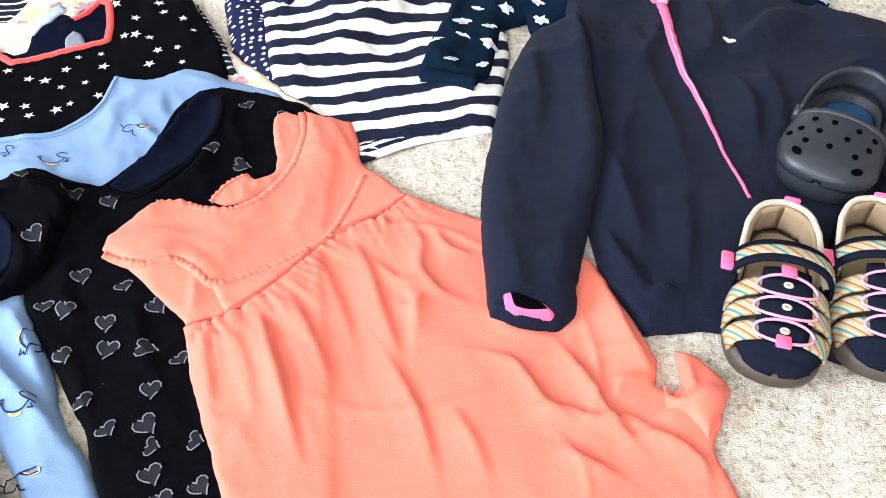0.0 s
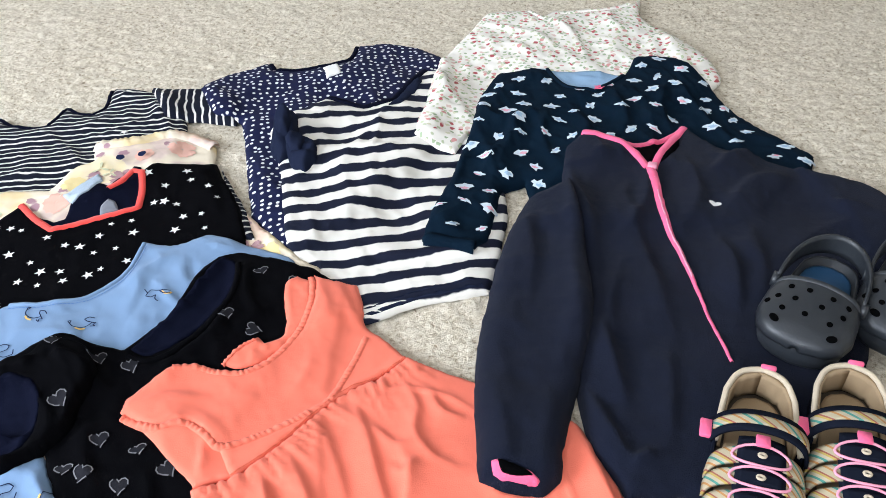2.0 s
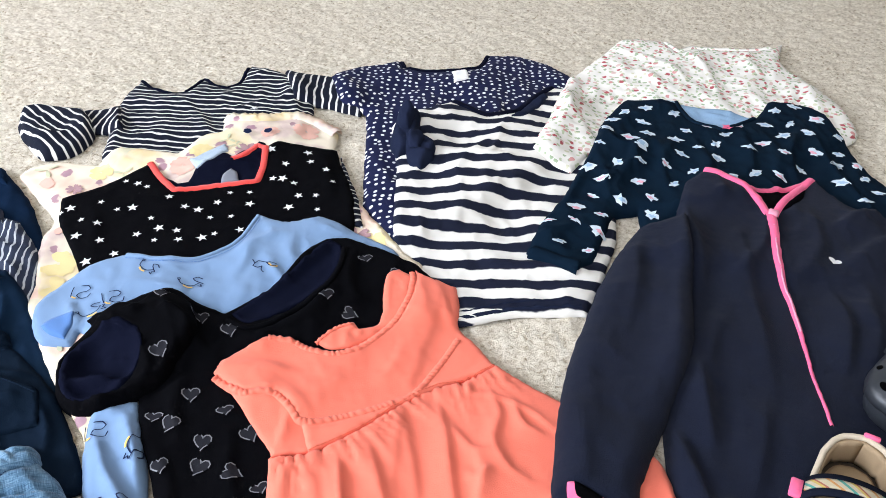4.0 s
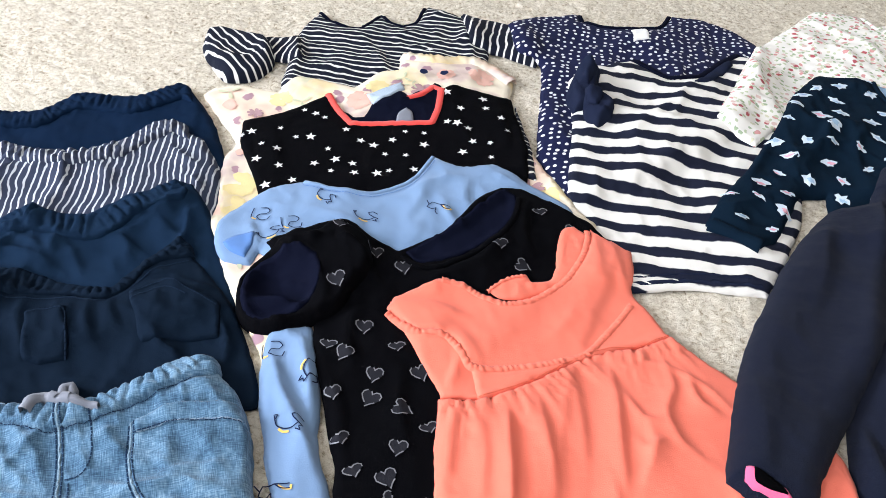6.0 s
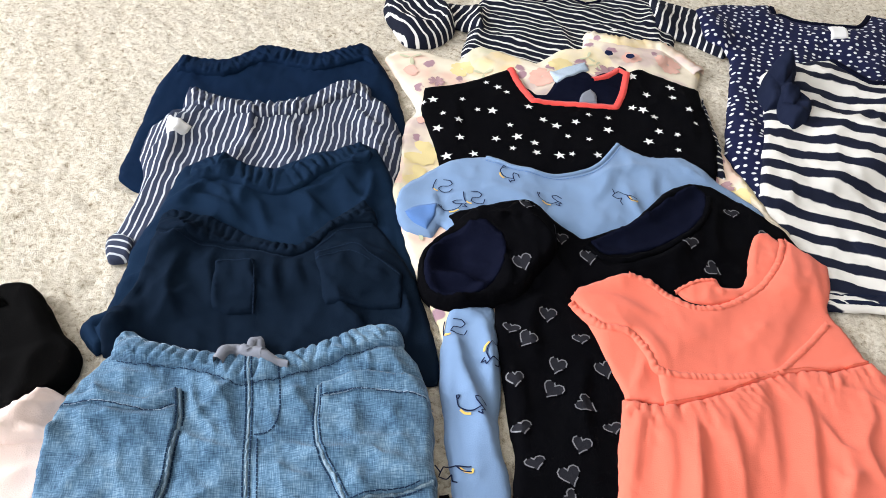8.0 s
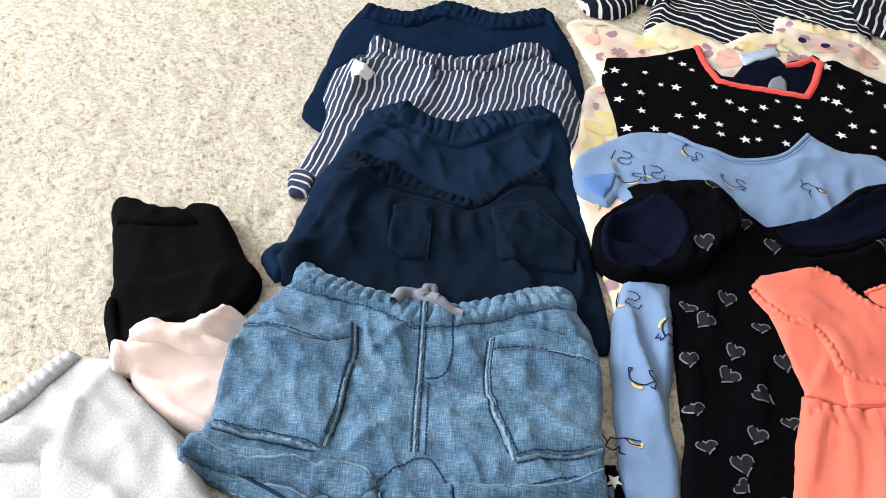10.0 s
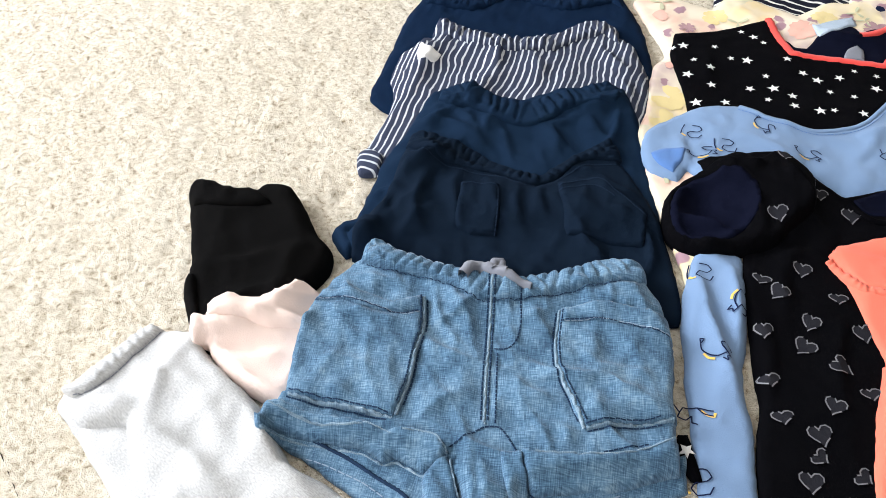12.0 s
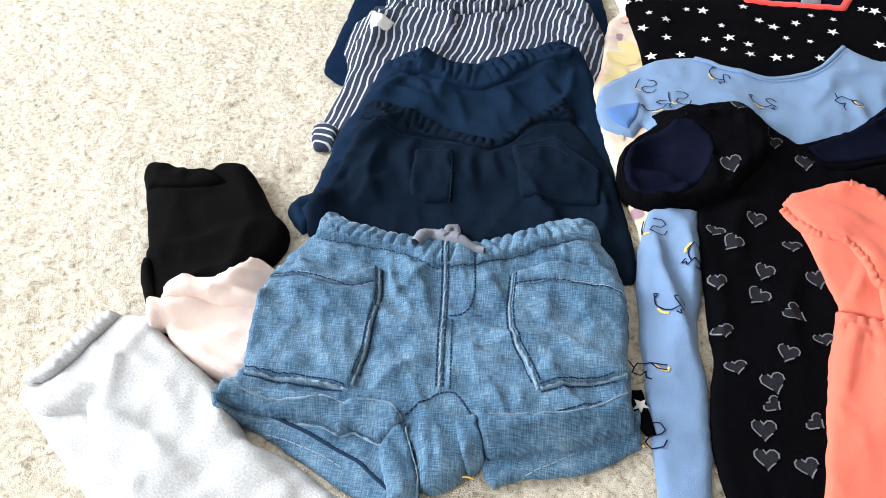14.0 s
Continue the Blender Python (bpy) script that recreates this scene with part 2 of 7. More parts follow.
HEART_GREY = cotton("charcoal_print", (0.019, 0.019, 0.023), 0.3)
PRINT_WHITE = cotton("white_print", (0.76, 0.75, 0.72), 0.08)
PRINT_INK = cotton("dark_ink_print", (0.012, 0.018, 0.05), 0.1)
PRINT_YELLOW = cotton("yellow_print", (0.75, 0.50, 0.12), 0.1)
PRINT_PINK = cotton("pink_print", (0.72, 0.36, 0.42), 0.1)
PRINT_SKY = cotton("pale_blue_print", (0.34, 0.48, 0.62), 0.1)
SKY_MARL = marl("sky_blue_marl", (0.16, 0.28, 0.46), (0.30, 0.44, 0.60))
PRINT_ICE = cotton("ice_white_print", (0.58, 0.66, 0.72), 0.15)
FLOWER_MAUVE = cotton("mauve_print", (0.40, 0.24, 0.25), 0.3)
FLOWER_ROSE = cotton("rose_print", (0.72, 0.42, 0.33), 0.2)
FLOWER_LEAF = cotton("sage_print", (0.52, 0.52, 0.34), 0.25)
FLOWER_GOLD = cotton("straw_print", (0.74, 0.60, 0.28), 0.15)
CLOG = plastic("charcoal_clog_foam", (0.019, 0.022, 0.026), 0.42, 0.3)
CLOG_IN = plastic("navy_clog_lining", (0.018, 0.062, 0.135), 0.35, 0.3)
# flat black for openings: the shade inside them is put into the colour
HOLE_SHADE = cotton("black_hole_shade", (0.001, 0.001, 0.0012), 0.0, 1.0, 0.0, 0.0)
RUBBER = plastic("brown_rubber_sole", (0.060, 0.046, 0.032), 0.6)
INSOLE = cotton("tan_leather_insole", (0.30, 0.215, 0.125), 0.3, 0.7, 0.0)
WEAVE = rainbow_weave("rainbow_striped_webbing")
SAND_NAVY = cotton("navy_neoprene", (0.008, 0.010, 0.018), 0.3)
CREAM_EDGE = cotton("cream_piping", (0.52, 0.44, 0.32), 0.2)
PINK_CORD = plastic("pink_cord", (0.74, 0.30, 0.40), 0.55)
CARPET = pile("beige_carpet_pile")
PAINT = wall_paint("warm_white_paint", (0.76, 0.73, 0.68))
CEIL_PAINT = wall_paint("white_ceiling_paint", (0.80, 0.79, 0.77))
GLASS = bpy.data.materials.new("window_glass")
GLASS.use_nodes = True
GLASS.node_tree.nodes["Principled BSDF"].inputs["Transmission Weight"].default_value = 1.0
GLASS.node_tree.nodes["Principled BSDF"].inputs["Roughness"].default_value = 0.0


# ---- mesh helpers ----
def mesh_object(name, verts, faces, mat, parent=None, label="", uvs=None, smooth=True):
    me = bpy.data.meshes.new(name)
    me.from_pydata([tuple(map(float, v)) for v in verts], [], [tuple(int(i) for i in f) for f in faces])
    me.materials.append(mat)
    layer = me.uv_layers.new(name="UVMap")
    flat = np.array(uvs if uvs is not None else [(v[0], v[1]) for v in verts], dtype=np.float32)
    loops = np.empty(len(me.loops), dtype=np.int32)
    me.loops.foreach_get("vertex_index", loops)
    layer.data.foreach_set("uv", flat[loops].ravel())
    if smooth:
        me.polygons.foreach_set("use_smooth", np.ones(len(me.polygons), dtype=bool))
    me.update()
    ob = new(name, me)
    if parent is not None:
        ob.parent = parent
    if label:
        tagged(ob, label)
    return ob


def part(name, bm, mat, parent, label=""):
    """Links a bmesh as one mesh under a thing or a part."""
    bm.normal_update()
    verts = [v.co.copy() for v in bm.verts]
    bm.verts.index_update()
    faces = [[v.index for v in f.verts] for f in bm.faces]
    bm.free()
    return mesh_object(name, verts, faces, mat, parent, label)


def box(bm, x0, x1, y0, y1, z0, z1):
    r = bmesh.ops.create_cube(bm, size=1.0, matrix=Matrix.Translation(((x0 + x1) / 2, (y0 + y1) / 2, (z0 + z1) / 2)) @ Matrix.Diagonal((x1 - x0, y1 - y0, z1 - z0, 1)))
    return r["verts"]


def thing(name, label, category, group="", x=0.0, y=0.0, z=0.0):
    ob = new(name)
    ob.empty_display_size = 0.02
    return tagged(ob, label, category, group)


# ---- structure: the room; walls and ceiling unseen, added to bounce daylight ----
X0, X1, Y0, Y1, TOP = -2.7, 2.3, -1.6, 3.2, 2.4


def slab(name, x0, x1, y0, y1, z0, z1, mat, parent=None, kind="structure"):
    bm = bmesh.new()
    box(bm, x0, x1, y0, y1, z0, z1)
    ob = part(name, bm, mat, parent)
    if kind:
        tagged(ob, kind=kind)
    return ob


def room():
    slab("ceiling", X0, X1, Y0, Y1, TOP, TOP + 0.1, CEIL_PAINT)
    slab("wall_north", X0, X1, Y1, Y1 + 0.12, 0, TOP, PAINT)
    slab("wall_east", X1, X1 + 0.12, Y0, Y1, 0, TOP, PAINT)

    def pierced(name, along, at, lo, hi, w0, w1, z0, z1):
        bm = bmesh.new()
        for a0, a1, b0, b1 in ((lo, w0, 0, TOP), (w1, hi, 0, TOP), (w0, w1, 0, z0), (w0, w1, z1, TOP)):
            if along == "x":
                box(bm, a0, a1, at - 0.12, at, b0, b1)
            else:
                box(bm, at - 0.12, at, a0, a1, b0, b1)
        tagged(part(name, bm, PAINT, None), kind="structure")

    pierced("wall_south", "x", Y0, X0, X1, -1.1, 0.1, 0.8, 2.25)
    pierced("wall_west", "y", X0, Y0, Y1, -1.15, 0.05, 0.7, 1.9)
    for name, along, at, a, b, z0, z1 in (("window_1", "x", Y0, -1.1, 0.1, 0.8, 2.25), ("window_2", "y", X0, -1.15, 0.05, 0.7, 1.9)):
        frame_bm = bmesh.new()
        for p, q, r, s in ((a, a + 0.05, z0, z1), (b - 0.05, b, z0, z1), (a + 0.05, b - 0.05, z0, z0 + 0.05), (a + 0.05, b - 0.05, z1 - 0.05, z1), ((a + b) / 2 - 0.025, (a + b) / 2 + 0.025, z0 + 0.05, z1 - 0.05)):
            if along == "x":
                box(frame_bm, p, q, at - 0.10, at - 0.06, r, s)
            else:
                box(frame_bm, at - 0.10, at - 0.06, p, q, r, s)
        win = tagged(new(name), "unseen white framed window added to let in daylight", "window", kind="structure")
        part("window_frame", frame_bm, CEIL_PAINT, win)


room()

# The carpet: fine relief where the clothes lie, plain beyond.
RES = 0.004
GX, GY = np.arange(-1.35, 0.85, RES), np.arange(0.45, 2.15, RES)


def lattice(ix, iy, seed):
    h = (ix.astype(np.int64) * 374761393 + iy.astype(np.int64) * 668265263 + seed * 1442695041) & 0x7FFFFFFF
    h = ((h ^ (h >> 13)) * 1274126177) & 0x7FFFFFFF
    return ((h ^ (h >> 16)) & 0xFFFF) / 65535.0


def vnoise(x, y, seed=0):
    """Smooth noise from 0 to 1, one swell a unit."""
    x, y = np.asarray(x, float), np.asarray(y, float)
    ix, iy = np.floor(x), np.floor(y)
    fx, fy = x - ix, y - iy
    fx, fy = fx * fx * (3 - 2 * fx), fy * fy * (3 - 2 * fy)
    a, b = lattice(ix, iy, seed), lattice(ix + 1, iy, seed)
    c, d = lattice(ix, iy + 1, seed), lattice(ix + 1, iy + 1, seed)
    return (a + (b - a) * fx) * (1 - fy) + (c + (d - c) * fx) * fy


def crease(x, y, seed=0):
    """Sharp-backed folds, 0 to 1."""
    return (1.0 - np.abs(2.0 * vnoise(x, y, seed) - 1.0)) ** 2


def carpet():
    fx, fy = np.arange(-1.75, 1.05, 0.0045), np.arange(0.35, 2.6, 0.0045)
    xx, yy = np.meshgrid(fx, fy)
    jx = xx + 0.002 * (vnoise(xx * 300, yy * 300, 3) - 0.5)
    jy = yy + 0.002 * (vnoise(xx * 300, yy * 300, 4) - 0.5)
    fade = np.clip(np.minimum(np.minimum(xx - fx[0], fx[-1] - xx), np.minimum(yy - fy[0], fy[-1] - yy)) / 0.05, 0, 1)
    zz = -0.006 * fade * (0.55 * vnoise(xx * 150, yy * 150, 5) + 0.45 * vnoise(xx * 70, yy * 70, 6)) - 0.002 * fade * vnoise(xx * 14, yy * 14, 7)
    ny, nx = xx.shape
    verts = np.stack([jx.ravel(), jy.ravel(), zz.ravel()], 1)
    q = (np.arange(ny - 1)[:, None] * nx + np.arange(nx - 1)[None, :]).ravel()
    faces = np.stack([q, q + 1, q + nx + 1, q + nx], 1)
    a, b, c, d = fx[0], fx[-1], fy[0], fy[-1]
    n = len(verts)
    rim = np.array([(X0, Y0, 0), (X1, Y0, 0), (X1, Y1, 0), (X0, Y1, 0), (a, c, 0), (b, c, 0), (b, d, 0), (a, d, 0)])
    border = [(n, n + 1, n + 5, n + 4), (n + 1, n + 2, n + 6, n + 5), (n + 2, n + 3, n + 7, n + 6), (n + 3, n, n + 4, n + 7)]
    tagged(mesh_object("floor", np.vstack([verts, rim]), faces.tolist() + border, CARPET), "beige cut pile carpet", kind="structure")


carpet()

# ---- cloth ----
PILE_TOP = np.zeros((len(GY), len(GX)))
MX, MY = np.meshgrid(GX, GY)


def curve(points, step=0.005, closed=True):
    """A smooth line through the points."""
    p = np.array(points, float)
    n = len(p)
    out = []
    for i in range(n if closed else n - 1):
        if closed:
            p0, p1, p2, p3 = p[i - 1], p[i], p[(i + 1) % n], p[(i + 2) % n]
        else:
            p0, p1, p2, p3 = p[max(i - 1, 0)], p[i], p[i + 1], p[min(i + 2, n - 1)]
        length = np.linalg.norm(p2 - p1)
        bend1 = (p1 - p0) @ (p2 - p1) / (np.linalg.norm(p1 - p0) * length + 1e-9)
        bend2 = (p2 - p1) @ (p3 - p2) / (np.linalg.norm(p3 - p2) * length + 1e-9)
        m1 = (p2 - p0) * 0.42 * min(1.0, length / (np.linalg.norm(p1 - p0) + 1e-6) if np.linalg.norm(p1 - p0) > 0 else 1.0)
        m2 = (p3 - p1) * 0.42 * min(1.0, length / (np.linalg.norm(p3 - p2) + 1e-6) if np.linalg.norm(p3 - p2) > 0 else 1.0)
        m1, m2 = m1 * (0.15 if bend1 < 0.5 else 1.0), m2 * (0.15 if bend2 < 0.5 else 1.0)
        k = max(2, int(round(length / step)))
        for t in np.arange(k) / k:
            out.append((2 * t**3 - 3 * t**2 + 1) * p1 + (t**3 - 2 * t**2 + t) * m1 + (-2 * t**3 + 3 * t**2) * p2 + (t**3 - t**2) * m2)
    if not closed:
        out.append(p[-1])
    return np.array(out)


def inside(poly, x, y):
    hit = np.zeros(x.shape, bool)
    q = np.roll(poly, -1, 0)
    for (ax, ay), (bx, by) in zip(poly, q):
        if ay == by:
            continue
        cross = (ay > y) != (by > y)
        hit ^= cross & (x < (bx - ax) * (y - ay) / (by - ay) + ax)
    return hit


def edge_distance(poly, x, y):
    d = np.full(x.shape, 9.0)
    q = np.roll(poly, -1, 0)
    for a, b in zip(poly, q):
        ab = b - a
        t = np.clip(((x - a[0]) * ab[0] + (y - a[1]) * ab[1]) / (ab @ ab + 1e-12), 0, 1)
        d = np.minimum(d, np.hypot(x - a[0] - t * ab[0], y - a[1] - t * ab[1]))
    return d


def blur(field, cells):
    k = np.exp(-0.5 * (np.arange(-3 * cells, 3 * cells + 1) / cells) ** 2)
    k /= k.sum()
    f = np.pad(field, 3 * cells, mode="edge")
    f = np.apply_along_axis(lambda m: np.convolve(m, k, "valid"), 0, f)
    return np.apply_along_axis(lambda m: np.convolve(m, k, "valid"), 1, f)


def sample(field, x, y):
    u, v = np.clip((x - GX[0]) / RES, 0, len(GX) - 1.001), np.clip((y - GY[0]) / RES, 0, len(GY) - 1.001)
    i, j = u.astype(int), v.astype(int)
    a, b = u - i, v - j
    return (field[j, i] * (1 - a) + field[j, i + 1] * a) * (1 - b) + (field[j + 1, i] * (1 - a) + field[j + 1, i + 1] * a) * b


SURFACES = []


def cloth(name, outline, mat, parent, thick=0.006, roll=0.007, relief=None, turn=0.0, wrinkle=0.002, wscale=18.0, grid=0.006, settle=3, label="", crumple=0.0008, seed=1, creases=(0, 0.0, 0.0), lean=0.0, warp=None, along=None):
    """A piece of cloth that lies on what is below it: a rounded edge, soft wrinkles and its own folds. turn: degrees of its grain."""
    global PILE_TOP
    poly = curve(outline, grid * 0.8)
    side = np.roll(poly, -1, 0) - np.roll(poly, 1, 0)
    side = np.stack([-side[:, 1], side[:, 0]], 1) / (np.linalg.norm(side, axis=1)[:, None] + 1e-9)
    poly = poly + side * (0.0022 * (vnoise(poly[:, 0] * 45, poly[:, 1] * 45, seed) - 0.5) + 0.0016 * (vnoise(poly[:, 0] * 130, poly[:, 1] * 130, seed + 1) - 0.5))[:, None]
    lo, hi = poly.min(0), poly.max(0)
    c, s = np.cos(radians(turn)), np.sin(radians(turn))
    mid = poly.mean(0)
    below = np.maximum(blur(PILE_TOP, settle), PILE_TOP)

    def local(x, y):
        u, v = x - mid[0], y - mid[1]
        return c * u + s * v, -s * u + c * v

    # sharp pulled folds of chance length and lie, mostly along the lean
    rnd = np.random.RandomState(seed + 100)
    size = (hi - lo) / 2
    pulls = []
    for _ in range(creases[0]):
        cu, cv = rnd.uniform(-1, 1, 2) * size
        a, half = radians(lean) + rnd.normal(0, 0.55), rnd.uniform(0.2, 0.6) * size.max() * 0.6
        pulls.append((cu - half * np.cos(a), cv - half * np.sin(a), cu + half * np.cos(a), cv + half * np.sin(a), creases[1] * rnd.uniform(0.6, 1.5), creases[2] * rnd.uniform(0.4, 1.2)))

    def height(x, y, d):
        u, v = local(x, y)
        e = np.clip(d / roll, 0, 1)
        z = sample(below, x, y) + 0.001 + thick * np.sqrt(1 - (1 - e) ** 2)
        soft = np.clip(d / 0.02, 0, 1)
        w = vnoise(u * wscale, v * wscale, seed) + 0.7 * crease(u * wscale * 1.3 + 7, v * wscale * 0.6, seed + 9) - 0.6
        w += 0.4 * crease(u * wscale * 3 + v * wscale, v * wscale * 2.2, seed + 5)
        z = z + 1.4 * wrinkle * (0.3 + 0.7 * soft) * w * e + 1.5 * crumple * crease(u * 62 + 9 * v, v * 48, seed + 3) * soft
        for p, q, r, t, wide, high in pulls:
            du, dv = r - p, t - q
            k = np.clip(((u - p) * du + (v - q) * dv) / (du * du + dv * dv), 0, 1)
            bow = 0.12 * np.sin(np.pi * k) * np.hypot(du, dv) * (1 if wide > creases[1] else -1)
            n_ = (-(u - p) * dv + (v - q) * du) / np.hypot(du, dv) - bow
            end = np.hypot(u - p - k * du, v - q - k * dv) - np.abs(n_ + bow)
            z = z + 1.4 * high * np.exp(-np.abs(n_) / wide) * np.exp(-np.abs(end) / 0.02) * np.sin(np.pi * np.clip(k, 0.06, 0.94)) * soft
        if relief is not None:
            z = z + relief(u, v, d) * e
        if along is not None:
            z = z + along(x, y, d) * e
        return z

    xs, ys = np.meshgrid(np.arange(lo[0], hi[0], grid), np.arange(lo[1], hi[1], grid * 0.87))
    xs = xs + (np.arange(xs.shape[0])[:, None] % 2) * grid * 0.5
    rnd = np.random.RandomState(seed)
    xs, ys = (xs + rnd.uniform(-0.12, 0.12, xs.shape) * grid).ravel(), (ys + rnd.uniform(-0.12, 0.12, ys.shape) * grid).ravel()
    d = edge_distance(poly, xs, ys)
    keep = inside(poly, xs, ys) & (d > grid * 0.45)
    pts = [Vector(p) for p in poly] + [Vector(p) for p in zip(xs[keep], ys[keep])]
    n = len(poly)
    got = geometry.delaunay_2d_cdt(pts, [(i, (i + 1) % n) for i in range(n)], [], 1, 1e-5)
    xy = np.array([tuple(v) for v in got[0]])
    faces = [f for f in got[2] if len(f) == 3]
    x, y = xy[:, 0], xy[:, 1]
    d = edge_distance(poly, x, y)
    d[d < 1e-4] = 0
    z = height(x, y, d)
    u, v = local(x, y)
    # the edge turns down to what lies below
    seen = {}
    for f in faces:
        for a, b in ((f[0], f[1]), (f[1], f[2]), (f[2], f[0])):
            seen[(a, b)] = True
    rim = [(a, b) for a, b in seen if (b, a) not in seen]
    foot = {}
    verts = [tuple(p) for p in np.stack([x, y, z], 1)]
    uvs = [tuple(p) for p in np.stack([u, v], 1)]
    base = sample(PILE_TOP, x, y)
    for a, b in rim:
        for i in (a, b):
            if i not in foot:
                foot[i] = len(verts)
                verts.append((x[i], y[i], min(base[i], z[i]) - 0.002))
                uvs.append(uvs[i])
    top_faces = list(faces)
    faces = faces + [(b, a, foot[a], foot[b]) for a, b in rim]
    if warp is not None:
        uvs = [warp(*p) for p in uvs]
    ob = mesh_object(name, verts, faces, mat, parent, label, uvs)
    SURFACES.append(bvhtree.BVHTree.FromPolygons([Vector(p) for p in verts], top_faces))
    # remember the new top
    j0, j1 = np.searchsorted(GY, (lo[1], hi[1]))
    i0, i1 = np.searchsorted(GX, (lo[0], hi[0]))
    j0, i0 = max(j0 - 1, 0), max(i0 - 1, 0)
    wx, wy = MX[j0:j1 + 1, i0:i1 + 1], MY[j0:j1 + 1, i0:i1 + 1]
    m = inside(poly, wx, wy)
    top = height(wx, wy, edge_distance(poly, wx, wy))
    window = PILE_TOP[j0:j1 + 1, i0:i1 + 1]
    PILE_TOP[j0:j1 + 1, i0:i1 + 1] = np.where(m, np.maximum(window, top), window)
    return ob


def top_at(x, y, count=6):
    """The height of the newest pieces at a place."""
    best = -1.0
    for tree in SURFACES[-count:]:
        hit = tree.ray_cast(Vector((x, y, 1.0)), Vector((0, 0, -1)))
        if hit[0] is not None:
            best = max(best, hit[0].z)
    return best if best > -0.5 else float(sample(PILE_TOP, np.array([x]), np.array([y]))[0])


def tape(name, points, width, mat, parent, lift=0.0012, label="", ruffle=0.0, step=0.004, count=6, closed=False, rise=0.0015, pitch=0.011, end=1.0):
    """A flat band or a line of stitching that follows the cloth below it."""
    line = curve(points, step, closed)
    if closed:
        line = np.vstack([line, line[:1]])
    tangent = np.gradient(line, axis=0)
    tangent /= np.linalg.norm(tangent, axis=1)[:, None] + 1e-9
    side = np.stack([-tangent[:, 1], tangent[:, 0]], 1)
    run = np.r_[0, np.cumsum(np.linalg.norm(np.diff(line, axis=0), axis=1))]
    across = (-0.5, -0.42, 0.0, 0.42, 0.5)
    verts, uvs, faces = [], [], []
    for i, p in enumerate(line):
        w = width * (1 + (end - 1) * run[i] / run[-1]) * (1 + ruffle * 0.11 * math.sin(run[i] / pitch * 6.283 + 2.5 * math.sin(run[i] * 130)))
        level = max(top_at(*(p + side[i] * width * k), count) for k in (-0.4, 0.0, 0.4))
        for k in across:
            q = p + side[i] * w * k
            zz = level + lift + rise * (1 - (2 * k) ** 4) + ruffle * 0.0019 * math.sin(run[i] / pitch * 6.283 + 3 * k + 2 * math.sin(run[i] * 170))
            if abs(k) == 0.5:
                zz = min(top_at(*q, count), level) - 0.0015
            verts.append((q[0], q[1], zz))
            uvs.append((k * width, run[i]))
    m = len(across)
    for i in range(len(line) - 1):
        for j in range(m - 1):
            a = i * m + j
            faces.append((a + 1, a, a + m, a + m + 1))
    return mesh_object(name, verts, faces, mat, parent, label, uvs)


def stitches(name, points, mat, parent, width=0.0009, dash=0.0034, gap=0.0005, lift=0.0007, count=6, closed=False, label=""):
    """A row of single stitches that follows the cloth below it."""
    line = curve(points, 0.0008, closed)
    run = np.r_[0, np.cumsum(np.linalg.norm(np.diff(line, axis=0), axis=1))]
    rnd = random.Random(len(line))
    verts, faces = [], []
    at = 0.0
    while at + dash < run[-1]:
        a = np.array([np.interp(at, run, line[:, k]) for k in (0, 1)])
        b = np.array([np.interp(at + dash * rnd.uniform(0.85, 1.0), run, line[:, k]) for k in (0, 1)])
        way = (b - a) / (np.linalg.norm(b - a) + 1e-9)
        side = np.array((-way[1], way[0])) * width / 2
        n = len(verts)
        for p in (a, (a + b) / 2, b):
            z = top_at(*p, count) + lift
            for k, up in ((-1, 0.0), (0, 0.0005), (1, 0.0)):
                q = p + side * k
                verts.append((q[0], q[1], z + up))
        for i in (0, 3):
            faces += [(n + i + 1, n + i, n + i + 3, n + i + 4), (n + i + 2, n + i + 1, n + i + 4, n + i + 5)]
        at += dash + gap
    return mesh_object(name, verts, faces, mat, parent, label)


def prints(name, shapes, mat, parent, lift=0.0009, label="", count=6):
    """Flat printed figures that lie in the cloth: each a closed outline round its middle."""
    verts, faces = [], []
    for mid, outline in shapes:
        n = len(outline)
        base = len(verts)
        for k in (1.0, 0.5):
            for px, py in outline:
                x, y = mid[0] + k * px, mid[1] + k * py
                verts.append((x, y, top_at(x, y, count) + lift))
        verts.append((mid[0], mid[1], top_at(*mid, count) + lift))
        for i in range(n):
            j = (i + 1) % n
            faces += [(base + i, base + j, base + n + j, base + n + i), (base + n + i, base + n + j, base + 2 * n)]
    return tagged(mesh_object(name, verts, faces, mat, parent, label), kind="stuff")


def outlines(name, shapes, width, mat, parent, lift=0.0013, label="", count=6, gap=0):
    """Thin printed lines along figures; closed where the first point comes again."""
    verts, faces = [], []
    for mid, line in shapes:
        line = np.array(line)
        tangent = np.gradient(line, axis=0)
        tangent /= np.linalg.norm(tangent, axis=1)[:, None] + 1e-9
        base = len(verts)
        for i, p in enumerate(line):
            for k in (-0.5, 0.5):
                x, y = mid[0] + p[0] - tangent[i][1] * width * k, mid[1] + p[1] + tangent[i][0] * width * k
                verts.append((x, y, top_at(x, y, count) + lift))
        for i in range(len(line) - 1):
            if gap and i % gap == 0:
                continue
            a = base + 2 * i
            faces.append((a, a + 2, a + 3, a + 1))
    return tagged(mesh_object(name, verts, faces, mat, parent, label), kind="stuff")


def star(r, turn, inner=0.42):
    return [((r if k % 2 == 0 else r * inner) * math.cos(turn + k * math.pi / 5), (r if k % 2 == 0 else r * inner) * math.sin(turn + k * math.pi / 5)) for k in range(10)]


